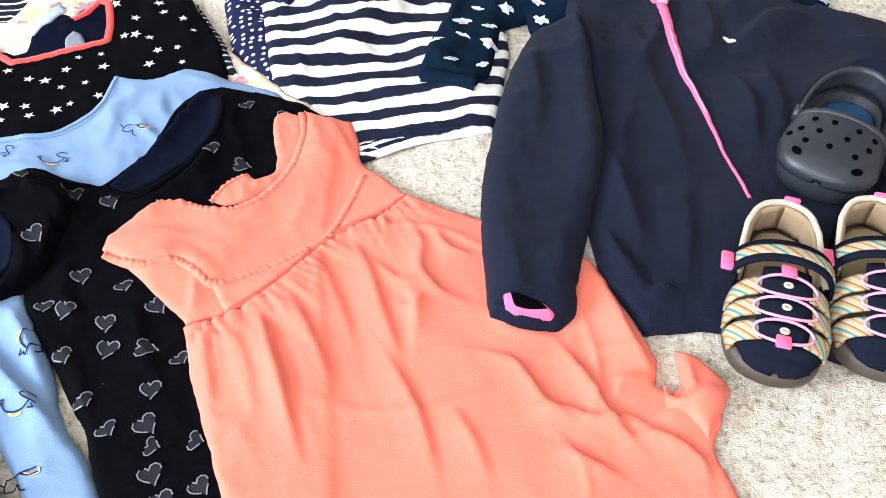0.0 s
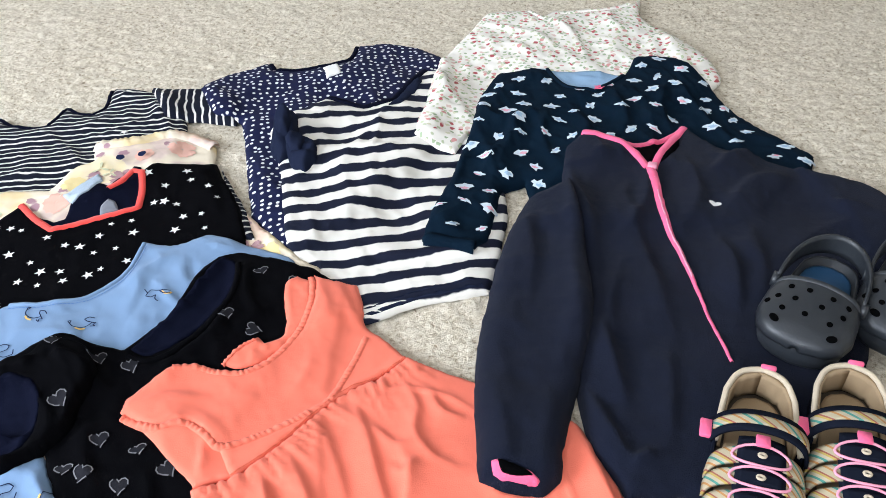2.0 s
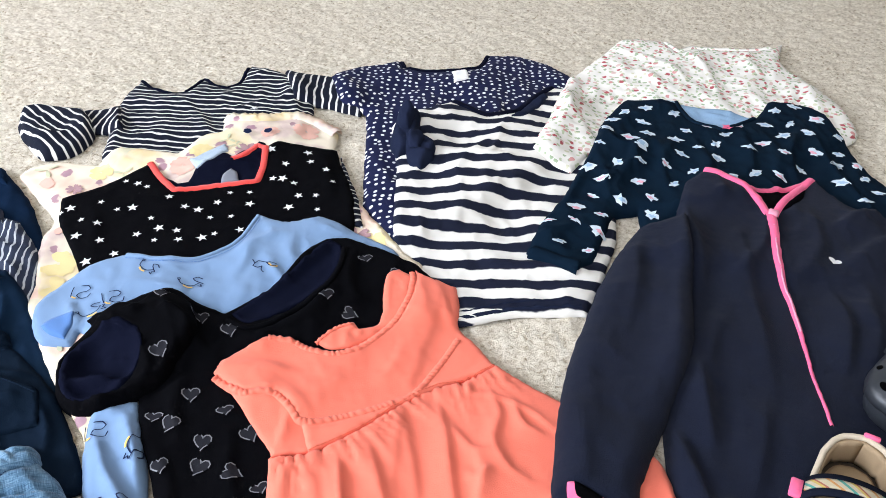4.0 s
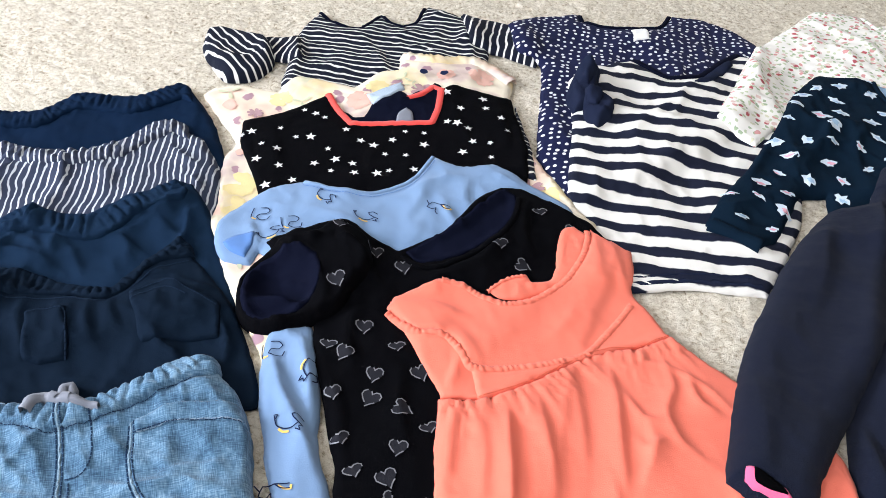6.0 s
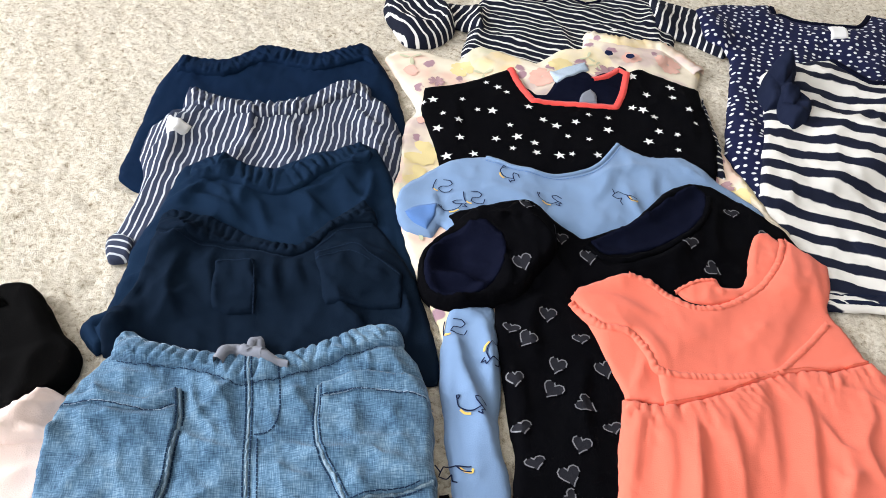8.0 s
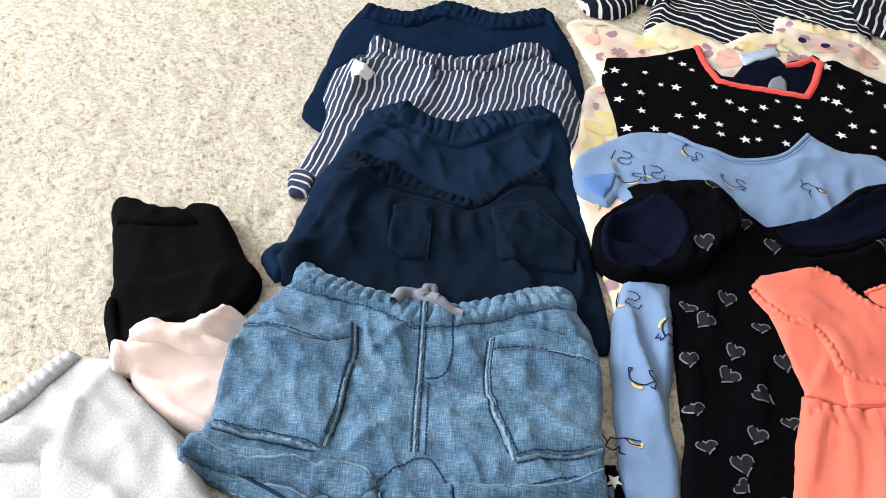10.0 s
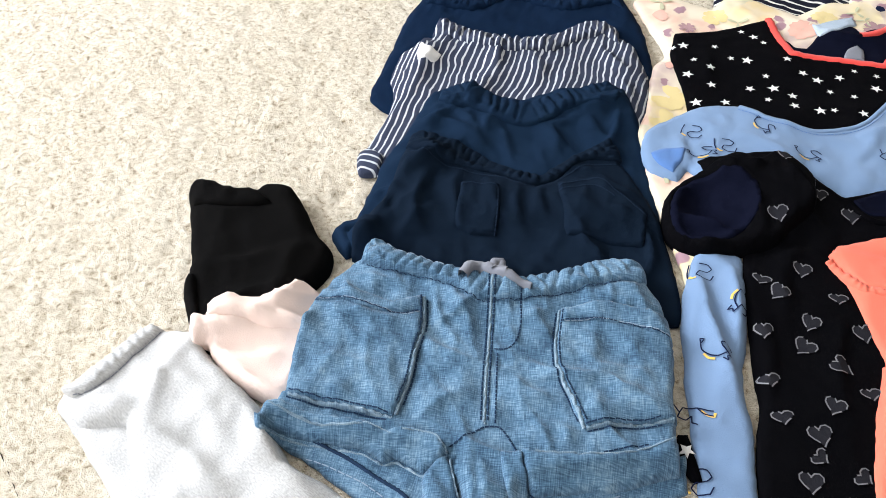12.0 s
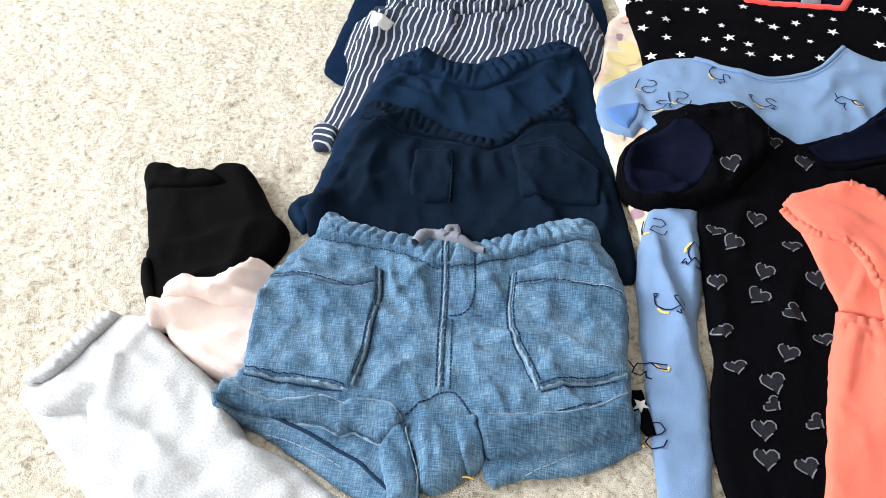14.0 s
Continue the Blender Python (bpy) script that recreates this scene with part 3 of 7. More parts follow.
def heart(r, turn, n=18):
    out = []
    for k in range(n):
        a = 2 * math.pi * k / n
        x, y = 16 * math.sin(a) ** 3 / 17, (13 * math.cos(a) - 5 * math.cos(2 * a) - 2 * math.cos(3 * a) - math.cos(4 * a)) / 17
        x, y = x * r, y * r * 0.92
        out.append((x * math.cos(turn) - y * math.sin(turn), x * math.sin(turn) + y * math.cos(turn)))
    return out


def scatter(outline, gap, seed, tries=2500, margin=0.006):
    """Places in an outline, at least a gap apart."""
    poly = np.array(outline, float)
    rnd = random.Random(seed)
    lo, hi = poly.min(0), poly.max(0)
    got = []
    for _ in range(tries):
        p = (rnd.uniform(lo[0], hi[0]), rnd.uniform(lo[1], hi[1]))
        if all(math.hypot(p[0] - q[0], p[1] - q[1]) > gap for q in got):
            x, y = np.array([p[0]]), np.array([p[1]])
            if inside(poly, x, y)[0] and edge_distance(poly, x, y)[0] > margin:
                got.append(p)
    return got


def gathers_along(line, pitch, depth, seed=0, fade=0.0):
    """Uneven narrow creases across an elastic band that bends along a line."""
    line = curve(line, 0.012, False)
    run = np.r_[0, np.cumsum(np.linalg.norm(np.diff(line, axis=0), axis=1))]

    def rel(x, y, d):
        best, at = np.full(x.shape, 9.0), np.zeros(x.shape)
        for (p, q), (r, s), a in zip(line[:-1], line[1:], run):
            dx, dy = r - p, s - q
            long = math.hypot(dx, dy)
            t = np.clip(((x - p) * dx + (y - q) * dy) / long**2, 0, 1)
            far = np.hypot(x - p - t * dx, y - q - t * dy)
            at = np.where(far < best, a + t * long, at)
            best = np.minimum(best, far)
        phase = at / pitch * 6.283 + 7.0 * vnoise(at * 38, best * 30, seed) + 2.2 * vnoise(at * 90, best * 130, seed + 4)
        ridge = 1.0 - np.exp(-3.2 * np.abs(np.sin(phase / 2)))
        if fade:
            size = np.exp(-((best / (fade * (0.35 + 1.3 * vnoise(at * 60 + 2, best * 4, seed + 2)))) ** 2))
        else:
            size = np.clip(0.2 + d / 0.006, 0, 1) * np.clip(1.5 * vnoise(at * 75 + 5, best * 60, seed + 1) - 0.05, 0.25, 1)
        return depth * size * (ridge - (0.0 if fade else 0.42))
    return rel


def bump_line(u, v, u0, v0, u1, v1, width, depth):
    """One long fold between two places of a piece."""
    du, dv = u1 - u0, v1 - v0
    t = np.clip(((u - u0) * du + (v - v0) * dv) / (du * du + dv * dv), 0, 1)
    r = np.hypot(u - u0 - t * du, v - v0 - t * dv)
    return depth * np.exp(-((r / width) ** 2)) * (0.4 + 0.6 * np.sin(np.pi * (0.1 + 0.8 * t)))


def ridges(*folds):
    """Named folds: each a line, a steep width, a soft width and a height; the height falls off to the ends."""
    ready = []
    for line, steep, soft, high in folds:
        p = curve(line, 0.006, False)
        ready.append((p, np.r_[0, np.cumsum(np.linalg.norm(np.diff(p, axis=0), axis=1))], steep, soft, high))

    def rel(x, y, d):
        z = np.zeros(x.shape)
        for p, run, steep, soft, high in ready:
            near = (x > p[:, 0].min() - 0.06) & (x < p[:, 0].max() + 0.06) & (y > p[:, 1].min() - 0.06) & (y < p[:, 1].max() + 0.06)
            if not near.any():
                continue
            px, py = x[near], y[near]
            best, side, at = np.full(px.shape, 9.0), np.ones(px.shape), np.zeros(px.shape)
            for (a, b), (c, e), r in zip(p[:-1], p[1:], run):
                dx, dy = c - a, e - b
                long = math.hypot(dx, dy) + 1e-9
                k = np.clip(((px - a) * dx + (py - b) * dy) / long**2, 0, 1)
                far = np.hypot(px - a - k * dx, py - b - k * dy)
                hit = far < best
                side = np.where(hit, np.sign(dx * (py - b) - dy * (px - a)), side)
                at = np.where(hit, r + k * long, at)
                best = np.minimum(best, far)
            wide = np.where(side > 0, steep, soft)
            ends = np.sin(np.pi * np.clip(at / run[-1], 0.03, 0.97)) ** 0.7
            lift = high * np.exp(-((best / wide) ** 1.3)) * ends * np.clip(d[near] / 0.008, 0, 1)
            z[near] += lift
        return z
    return rel


def both(*reliefs):
    return lambda x, y, d: sum(r(x, y, d) for r in reliefs)


def seam(line, parent, count=9, wide=0.0052):
    """A felled denim seam: a pale worn ridge between two rows of dark stitches."""
    tape("seam", line, wide * 0.5, DENIM_WORN, parent, 0.0001, "worn pale seam", 0.5, 0.002, count, rise=0.0007, pitch=0.008)
    p = curve(line, 0.004, False)
    side = np.gradient(p, axis=0)
    side = np.stack([-side[:, 1], side[:, 0]], 1) / (np.linalg.norm(side, axis=1)[:, None] + 1e-9)
    for k in (-0.5, 0.5):
        q = p + side * wide * k
        stitches("seam_stitching", [tuple(v) for v in q[::3]], STITCH_D, parent, 0.0013, 0.0042, 0.0003, count=count)


def hollow(outline, depth, wide):
    """A mouth that sinks in within an outline."""
    poly = curve(outline, 0.008)
    return lambda x, y, d: -depth * np.where(inside(poly, x, y), np.clip(edge_distance(poly, x, y) / wide, 0, 1) ** 0.7, 0.0)


# ---- shorts and trousers ----
def band(name, top, width, turn, mat, parent, pitch=0.0085, depth=0.0034, label="", seed=2, thick=0.0022):
    """A gathered waistband below its top edge."""
    down = np.array((math.sin(radians(turn)), -math.cos(radians(turn)))) * width
    out = list(top) + [tuple(np.array(p) + down) for p in reversed(top)]
    return cloth(name, out, mat, parent, thick, 0.003, None, turn, 0.0008, 30.0, 0.0021, 2, label, seed=seed, crumple=0.0, along=gathers_along(top, pitch, 1.5 * depth, seed))


def fold_set(turn_seed, amp=0.005, freq=9.0, lean=0.4):
    """Long soft folds that lean across the cloth."""
    return lambda u, v, d: amp * crease((u + lean * v) * freq, (v - lean * u) * freq * 0.35, turn_seed) * np.clip(d / 0.03, 0, 1)


def pucker(base, pitch=0.012, depth=0.003, seed=5):
    """Folds that run down from a gathered top edge and fade."""
    def rel(u, v, d):
        fade = np.exp(-np.clip(d - 0.036, 0, 1) / 0.022) * np.clip((v + 0.01) / 0.05, 0, 1) * (0.2 + 1.2 * vnoise(u * 45, v * 9, seed + 3))
        return base(u, v, d) + depth * fade * np.abs(np.sin(u / pitch * 3.14 + 3.0 * vnoise(u * 25, v * 14, seed)))
    return rel


def navy_shorts():
    t = thing("shorts", "plain navy jersey shorts with a gathered elastic waist", "shorts", "shorts in a row")
    cloth("body", [(-0.900, 0.995), (-0.856, 1.032), (-0.848, 1.090), (-0.791, 1.126), (-0.771, 1.187), (-0.753, 1.187), (-0.668, 1.146), (-0.589, 1.082), (-0.542, 1.000), (-0.711, 0.817), (-0.754, 0.812), (-0.801, 0.863), (-0.868, 0.939)], NAVY_A, t, 0.0025, relief=pucker(fold_set(3, 0.004)), turn=40, wrinkle=0.002, seed=3, creases=(10, 0.008, 0.004), lean=80)
    band("waistband", [(-0.900, 0.995), (-0.856, 1.032), (-0.848, 1.090), (-0.791, 1.126), (-0.771, 1.187), (-0.753, 1.187)], 0.040, 50, NAVY_A, t, seed=4)


def pinstripe_trousers():
    t = thing("trousers", "slate blue cotton trousers with white pinstripes and rolled cuffs", "trousers")
    cloth("body", [(-0.827, 0.956), (-0.756, 0.988), (-0.718, 1.043), (-0.718, 1.079), (-0.707, 1.116), (-0.675, 1.109), (-0.649, 1.107), (-0.587, 1.074), (-0.526, 1.009), (-0.591, 0.900), (-0.623, 0.758), (-0.642, 0.748), (-0.661, 0.737), (-0.678, 0.751), (-0.690, 0.773), (-0.731, 0.828), (-0.765, 0.847), (-0.796, 0.882), (-0.797, 0.922)], TICKING, t, 0.0025, relief=pucker(fold_set(8, 0.004), 0.011, 0.005), turn=38, wrinkle=0.003, seed=8, grid=0.005, creases=(12, 0.007, 0.004), lean=80, along=ridges(([(-0.752, 0.987), (-0.720, 0.965), (-0.690, 0.936)], 0.003, 0.010, 0.006), ([(-0.781, 0.940), (-0.753, 0.888), (-0.713, 0.835)], 0.004, 0.014, 0.006), ([(-0.670, 1.075), (-0.636, 1.065), (-0.610, 1.063)], 0.002, 0.008, 0.006), ([(-0.708, 0.998), (-0.675, 0.988), (-0.650, 0.962)], 0.003, 0.010, 0.004), ([(-0.752, 0.847), (-0.756, 0.875), (-0.752, 0.906)], 0.002, 0.008, 0.006), ([(-0.722, 0.830), (-0.699, 0.800), (-0.680, 0.768)], 0.003, 0.012, 0.005)))
    cloth("rolled_cuff", [(-0.679, 0.750), (-0.677, 0.760), (-0.655, 0.766), (-0.641, 0.751), (-0.653, 0.737), (-0.664, 0.739)], TICKING, t, 0.004, 0.003, None, 125, 0.001, 30.0, 0.003, 1, seed=10)
    band("waistband", [(-0.827, 0.956), (-0.756, 0.988), (-0.718, 1.043), (-0.718, 1.079), (-0.707, 1.116), (-0.684, 1.118)], 0.036, 46, TICKING, t, 0.0085, 0.0036, seed=9)
    cloth("care_label", [(-0.757, 0.877), (-0.778, 0.895), (-0.753, 0.906), (-0.747, 0.893)], WHITE, t, 0.001, 0.001, wrinkle=0.0004, grid=0.003, settle=1, label="white fabric label")


def cropped_trousers():
    t = thing("trousers", "navy cotton trousers with an elastic waist and rolled hem", "trousers")
    folds = ridges(([(-0.673, 0.797), (-0.666, 0.834), (-0.641, 0.852), (-0.596, 0.860)], 0.004, 0.014, 0.006), ([(-0.662, 0.777), (-0.648, 0.815), (-0.606, 0.840)], 0.003, 0.010, 0.004), ([(-0.615, 0.913), (-0.583, 0.925), (-0.542, 0.927)], 0.004, 0.014, 0.005),
                   ([(-0.634, 0.890), (-0.605, 0.883), (-0.575, 0.866)], 0.003, 0.010, 0.004), ([(-0.582, 0.971), (-0.550, 0.967), (-0.523, 0.973)], 0.003, 0.012, 0.005), ([(-0.616, 0.715), (-0.615, 0.740), (-0.596, 0.752)], 0.003, 0.010, 0.006),
                   ([(-0.591, 0.712), (-0.599, 0.736), (-0.618, 0.761)], 0.003, 0.010, 0.005), ([(-0.677, 0.864), (-0.641, 0.866), (-0.613, 0.859)], 0.003, 0.010, 0.005), ([(-0.604, 0.935), (-0.573, 0.924), (-0.549, 0.899)], 0.003, 0.010, 0.004))
    cloth("body", [(-0.705, 0.863), (-0.696, 0.894), (-0.661, 0.912), (-0.642, 0.927), (-0.626, 0.978), (-0.605, 1.027), (-0.586, 1.028), (-0.553, 1.018), (-0.479, 0.967), (-0.417, 0.919), (-0.515, 0.795), (-0.560, 0.698), (-0.596, 0.694), (-0.610, 0.710), (-0.648, 0.762), (-0.678, 0.815)], NAVY, t, 0.003, 0.005, turn=40, wrinkle=0.003, seed=12, grid=0.004, creases=(22, 0.0045, 0.006), lean=60, along=folds)
    top = [(-0.687, 0.856), (-0.697, 0.868), (-0.688, 0.895), (-0.659, 0.910), (-0.627, 0.931), (-0.620, 0.956), (-0.613, 0.983), (-0.603, 1.022), (-0.577, 1.015)]
    cloth("waistband", top + [(-0.572, 1.003), (-0.591, 0.963), (-0.597, 0.921), (-0.610, 0.901), (-0.630, 0.887), (-0.654, 0.877), (-0.672, 0.860)], NAVY, t, 0.003, 0.003, None, 50, 0.001, 30.0, 0.0021, 2, seed=13, crumple=0.0, along=gathers_along(top, 0.0095, 0.0062, 13))
    for o, k in (([(-0.598, 0.672), (-0.601, 0.688), (-0.593, 0.701), (-0.577, 0.707), (-0.566, 0.701), (-0.564, 0.682), (-0.565, 0.666), (-0.582, 0.665)], 14), ([(-0.584, 0.678), (-0.580, 0.693), (-0.567, 0.700), (-0.557, 0.690), (-0.559, 0.672)], 15)):
        cloth("rolled_hem", o, NAVY, t, 0.010, 0.009, relief=lambda u, v, d: -0.005 * np.clip((d - 0.010) / 0.008, 0, 1), turn=20, wrinkle=0.003, wscale=40, grid=0.0035, seed=k, creases=(4, 0.004, 0.004))


def pocket_trousers():
    t = thing("trousers", "dark navy linen trousers with patch pockets and gathered waist", "trousers")
    folds = ridges(([(-0.609, 0.802), (-0.590, 0.769), (-0.567, 0.744), (-0.540, 0.738)], 0.003, 0.014, 0.007), ([(-0.631, 0.768), (-0.605, 0.738), (-0.579, 0.714)], 0.003, 0.012, 0.007), ([(-0.624, 0.783), (-0.615, 0.763), (-0.612, 0.742)], 0.003, 0.010, 0.005),
                   ([(-0.589, 0.820), (-0.571, 0.792), (-0.538, 0.774)], 0.003, 0.012, 0.005), ([(-0.542, 0.853), (-0.516, 0.825), (-0.481, 0.811)], 0.004, 0.014, 0.005), ([(-0.514, 0.881), (-0.507, 0.905), (-0.474, 0.912), (-0.435, 0.919)], 0.003, 0.012, 0.006),
                   ([(-0.534, 0.876), (-0.513, 0.851), (-0.479, 0.835)], 0.003, 0.012, 0.005), ([(-0.508, 0.921), (-0.476, 0.922), (-0.456, 0.934)], 0.003, 0.010, 0.005), ([(-0.554, 0.722), (-0.564, 0.742), (-0.563, 0.767)], 0.003, 0.010, 0.005))
    cloth("body", [(-0.644, 0.789), (-0.638, 0.808), (-0.593, 0.829), (-0.529, 0.861), (-0.527, 0.889), (-0.540, 0.916), (-0.527, 0.956), (-0.510, 0.953), (-0.435, 0.930), (-0.357, 0.880), (-0.331, 0.853), (-0.434, 0.729), (-0.559, 0.669), (-0.586, 0.692), (-0.599, 0.724), (-0.628, 0.768)], NAVY_C, t, 0.003, 0.005, turn=40, wrinkle=0.003, seed=17, grid=0.004, creases=(20, 0.0045, 0.006), lean=100, along=folds)
    cloth("pocket", [(-0.570, 0.800), (-0.567, 0.811), (-0.544, 0.826), (-0.524, 0.810), (-0.502, 0.789), (-0.516, 0.771), (-0.531, 0.766)], NAVY_C, t, 0.0035, 0.002, turn=40, wrinkle=0.002, grid=0.003, seed=18, settle=1, creases=(6, 0.004, 0.003))
    cloth("pocket", [(-0.516, 0.877), (-0.499, 0.910), (-0.468, 0.913), (-0.437, 0.917), (-0.413, 0.889), (-0.462, 0.841)], NAVY_C, t, 0.0025, 0.002, turn=40, wrinkle=0.002, grid=0.003, seed=20, settle=1, creases=(6, 0.004, 0.003))
    for line in ([(-0.566, 0.797), (-0.563, 0.806), (-0.541, 0.822), (-0.521, 0.806), (-0.501, 0.787)], [(-0.511, 0.873), (-0.495, 0.906), (-0.465, 0.909), (-0.433, 0.913)], [(-0.505, 0.868), (-0.490, 0.898), (-0.466, 0.903)]):
        stitches("pocket_stitching", line, STITCH_N, t, 0.0014)
    top = [(-0.642, 0.784), (-0.653, 0.798), (-0.651, 0.811), (-0.629, 0.828), (-0.609, 0.842), (-0.576, 0.852), (-0.556, 0.860), (-0.537, 0.873), (-0.541, 0.903), (-0.542, 0.937), (-0.537, 0.962), (-0.521, 0.963), (-0.508, 0.955)]
    cloth("waistband", top + [(-0.528, 0.923), (-0.527, 0.901), (-0.526, 0.875), (-0.535, 0.855), (-0.562, 0.842), (-0.602, 0.808), (-0.628, 0.787)], NAVY_C, t, 0.003, 0.003, None, 48, 0.001, 30.0, 0.0021, 2, seed=19, crumple=0.0, along=gathers_along(top, 0.0090, 0.0060, 19))
    stitches("waist_seam", [(-0.628, 0.780), (-0.597, 0.805), (-0.557, 0.837), (-0.531, 0.851), (-0.522, 0.872), (-0.522, 0.898), (-0.522, 0.921), (-0.505, 0.949)], STITCH_N, t, 0.0016)


def denim_shorts():
    t = thing("denim_shorts", "faded blue denim shorts with patch pockets and grey drawstring", "shorts", "shorts in a row")
    body_folds = ridges(
        ([(-0.438, 0.664), (-0.414, 0.672), (-0.389, 0.685)], 0.004, 0.014, 0.0057), ([(-0.382, 0.712), (-0.356, 0.721), (-0.337, 0.737)], 0.004, 0.012, 0.0054), ([(-0.371, 0.696), (-0.343, 0.702), (-0.315, 0.714)], 0.005, 0.014, 0.0057),
        ([(-0.449, 0.727), (-0.443, 0.705), (-0.446, 0.675)], 0.004, 0.012, 0.0061), ([(-0.478, 0.712), (-0.440, 0.708), (-0.412, 0.699)], 0.004, 0.012, 0.0047), ([(-0.370, 0.667), (-0.380, 0.645), (-0.378, 0.614)], 0.005, 0.012, 0.0061),
        ([(-0.417, 0.757), (-0.392, 0.749), (-0.374, 0.748)], 0.004, 0.010, 0.0047), ([(-0.325, 0.659), (-0.311, 0.692), (-0.289, 0.711)], 0.004, 0.010, 0.0041), ([(-0.522, 0.683), (-0.505, 0.683), (-0.490, 0.680)], 0.003, 0.008, 0.0047),
        ([(-0.538, 0.646), (-0.520, 0.664), (-0.499, 0.679)], 0.004, 0.012, 0.0041), ([(-0.389, 0.803), (-0.379, 0.832), (-0.361, 0.847)], 0.004, 0.012, 0.0047), ([(-0.334, 0.624), (-0.310, 0.617), (-0.296, 0.599)], 0.004, 0.010, 0.0047))

    def weave(u, v, d):
        return 0.003 * crease(u * 9 + v * 4, v * 5 - u * 2, 31) * np.clip(d / 0.03, 0, 1) + 0.0016 * crease(u * 30 + v * 6, v * 24, 33)

    # the back of the legs shows below the turned-up fronts
    cloth("back_hem", [(-0.451, 0.518), (-0.438, 0.513), (-0.425, 0.523), (-0.404, 0.533), (-0.377, 0.542), (-0.349, 0.549), (-0.325, 0.557), (-0.304, 0.567), (-0.294, 0.577), (-0.301, 0.595), (-0.329, 0.602), (-0.356, 0.598), (-0.394, 0.577), (-0.430, 0.548), (-0.449, 0.529)], DENIM, t, 0.002, 0.003, lambda u, v, d: 0.002 * crease(u * 20, v * 12, 46), 40, 0.0015, 30.0, 0.003, 1, seed=46, creases=(6, 0.0035, 0.003))
    cloth("back_hem", [(-0.288, 0.648), (-0.299, 0.665), (-0.266, 0.714), (-0.241, 0.763), (-0.219, 0.745), (-0.227, 0.711), (-0.235, 0.691), (-0.256, 0.661), (-0.265, 0.641), (-0.274, 0.641)], DENIM, t, 0.002, 0.003, lambda u, v, d: 0.002 * crease(u * 20, v * 12, 47), 40, 0.0015, 30.0, 0.003, 1, seed=47, creases=(6, 0.0035, 0.003))
    cloth("body", [(-0.547, 0.668), (-0.543, 0.640), (-0.525, 0.611), (-0.503, 0.584), (-0.479, 0.563), (-0.462, 0.549), (-0.455, 0.534), (-0.450, 0.522), (-0.432, 0.537), (-0.403, 0.564), (-0.376, 0.587), (-0.355, 0.603), (-0.338, 0.609), (-0.316, 0.609), (-0.297, 0.597), (-0.286, 0.603), (-0.283, 0.624), (-0.285, 0.633), (-0.291, 0.648), (-0.275, 0.677), (-0.253, 0.712), (-0.236, 0.751), (-0.253, 0.768), (-0.277, 0.787), (-0.306, 0.820), (-0.335, 0.841), (-0.353, 0.851), (-0.375, 0.855), (-0.389, 0.861), (-0.409, 0.847), (-0.424, 0.807), (-0.440, 0.770), (-0.476, 0.735), (-0.511, 0.711), (-0.541, 0.695)], DENIM, t, 0.0095, 0.006, weave, 48, 0.0026, 18.0, 0.0027, seed=31, crumple=0.0016, creases=(44, 0.0026, 0.0040), lean=150, along=body_folds)
    for line in ([(-0.432, 0.535), (-0.410, 0.547), (-0.387, 0.558), (-0.362, 0.567), (-0.340, 0.575), (-0.320, 0.578), (-0.306, 0.580)], [(-0.282, 0.649), (-0.279, 0.659), (-0.271, 0.674)]):
        tape("chain_stitching", line, 0.0030, STITCH_D, t, 0.0004, "dark overlocked edge", 0.5, 0.002, rise=0.0008, pitch=0.0035)
    stitches("edge_stitching", [(-0.404, 0.534), (-0.386, 0.545), (-0.362, 0.557), (-0.342, 0.564)], STITCH_L, t, 0.0010, 0.006, 0.0008)
    stitches("edge_stitching", [(-0.256, 0.663), (-0.250, 0.683), (-0.245, 0.702)], STITCH_L, t, 0.0010, 0.006, 0.0008)
    small = lambda u, v, d: 0.0014 * crease(u * 30 + v * 8, v * 22, 35)
    left = [(-0.530, 0.623), (-0.505, 0.649), (-0.482, 0.665), (-0.478, 0.683), (-0.474, 0.690), (-0.459, 0.679), (-0.440, 0.664), (-0.433, 0.654), (-0.416, 0.638), (-0.402, 0.621), (-0.393, 0.609), (-0.390, 0.602), (-0.406, 0.587), (-0.427, 0.569), (-0.441, 0.557), (-0.456, 0.548), (-0.476, 0.563), (-0.497, 0.581), (-0.520, 0.606)]
    right = [(-0.393, 0.774), (-0.382, 0.795), (-0.366, 0.813), (-0.348, 0.827), (-0.333, 0.839), (-0.305, 0.816), (-0.282, 0.792), (-0.263, 0.776), (-0.274, 0.754), (-0.287, 0.732), (-0.297, 0.713), (-0.310, 0.716), (-0.324, 0.721), (-0.337, 0.726), (-0.355, 0.735), (-0.373, 0.749)]
    left_pocket = cloth("pocket", left, DENIM, t, 0.0035, 0.002, small, 48, 0.0018, 24.0, 0.003, 1, seed=36, creases=(8, 0.0035, 0.0022), crumple=0.001, along=ridges(([(-0.475, 0.572), (-0.458, 0.598), (-0.427, 0.621)], 0.003, 0.012, 0.0035), ([(-0.453, 0.564), (-0.459, 0.583), (-0.471, 0.606)], 0.003, 0.010, 0.003), ([(-0.502, 0.624), (-0.476, 0.642), (-0.453, 0.666)], 0.003, 0.010, 0.0035), ([(-0.457, 0.551), (-0.447, 0.571), (-0.415, 0.592)], 0.003, 0.008, 0.003)))
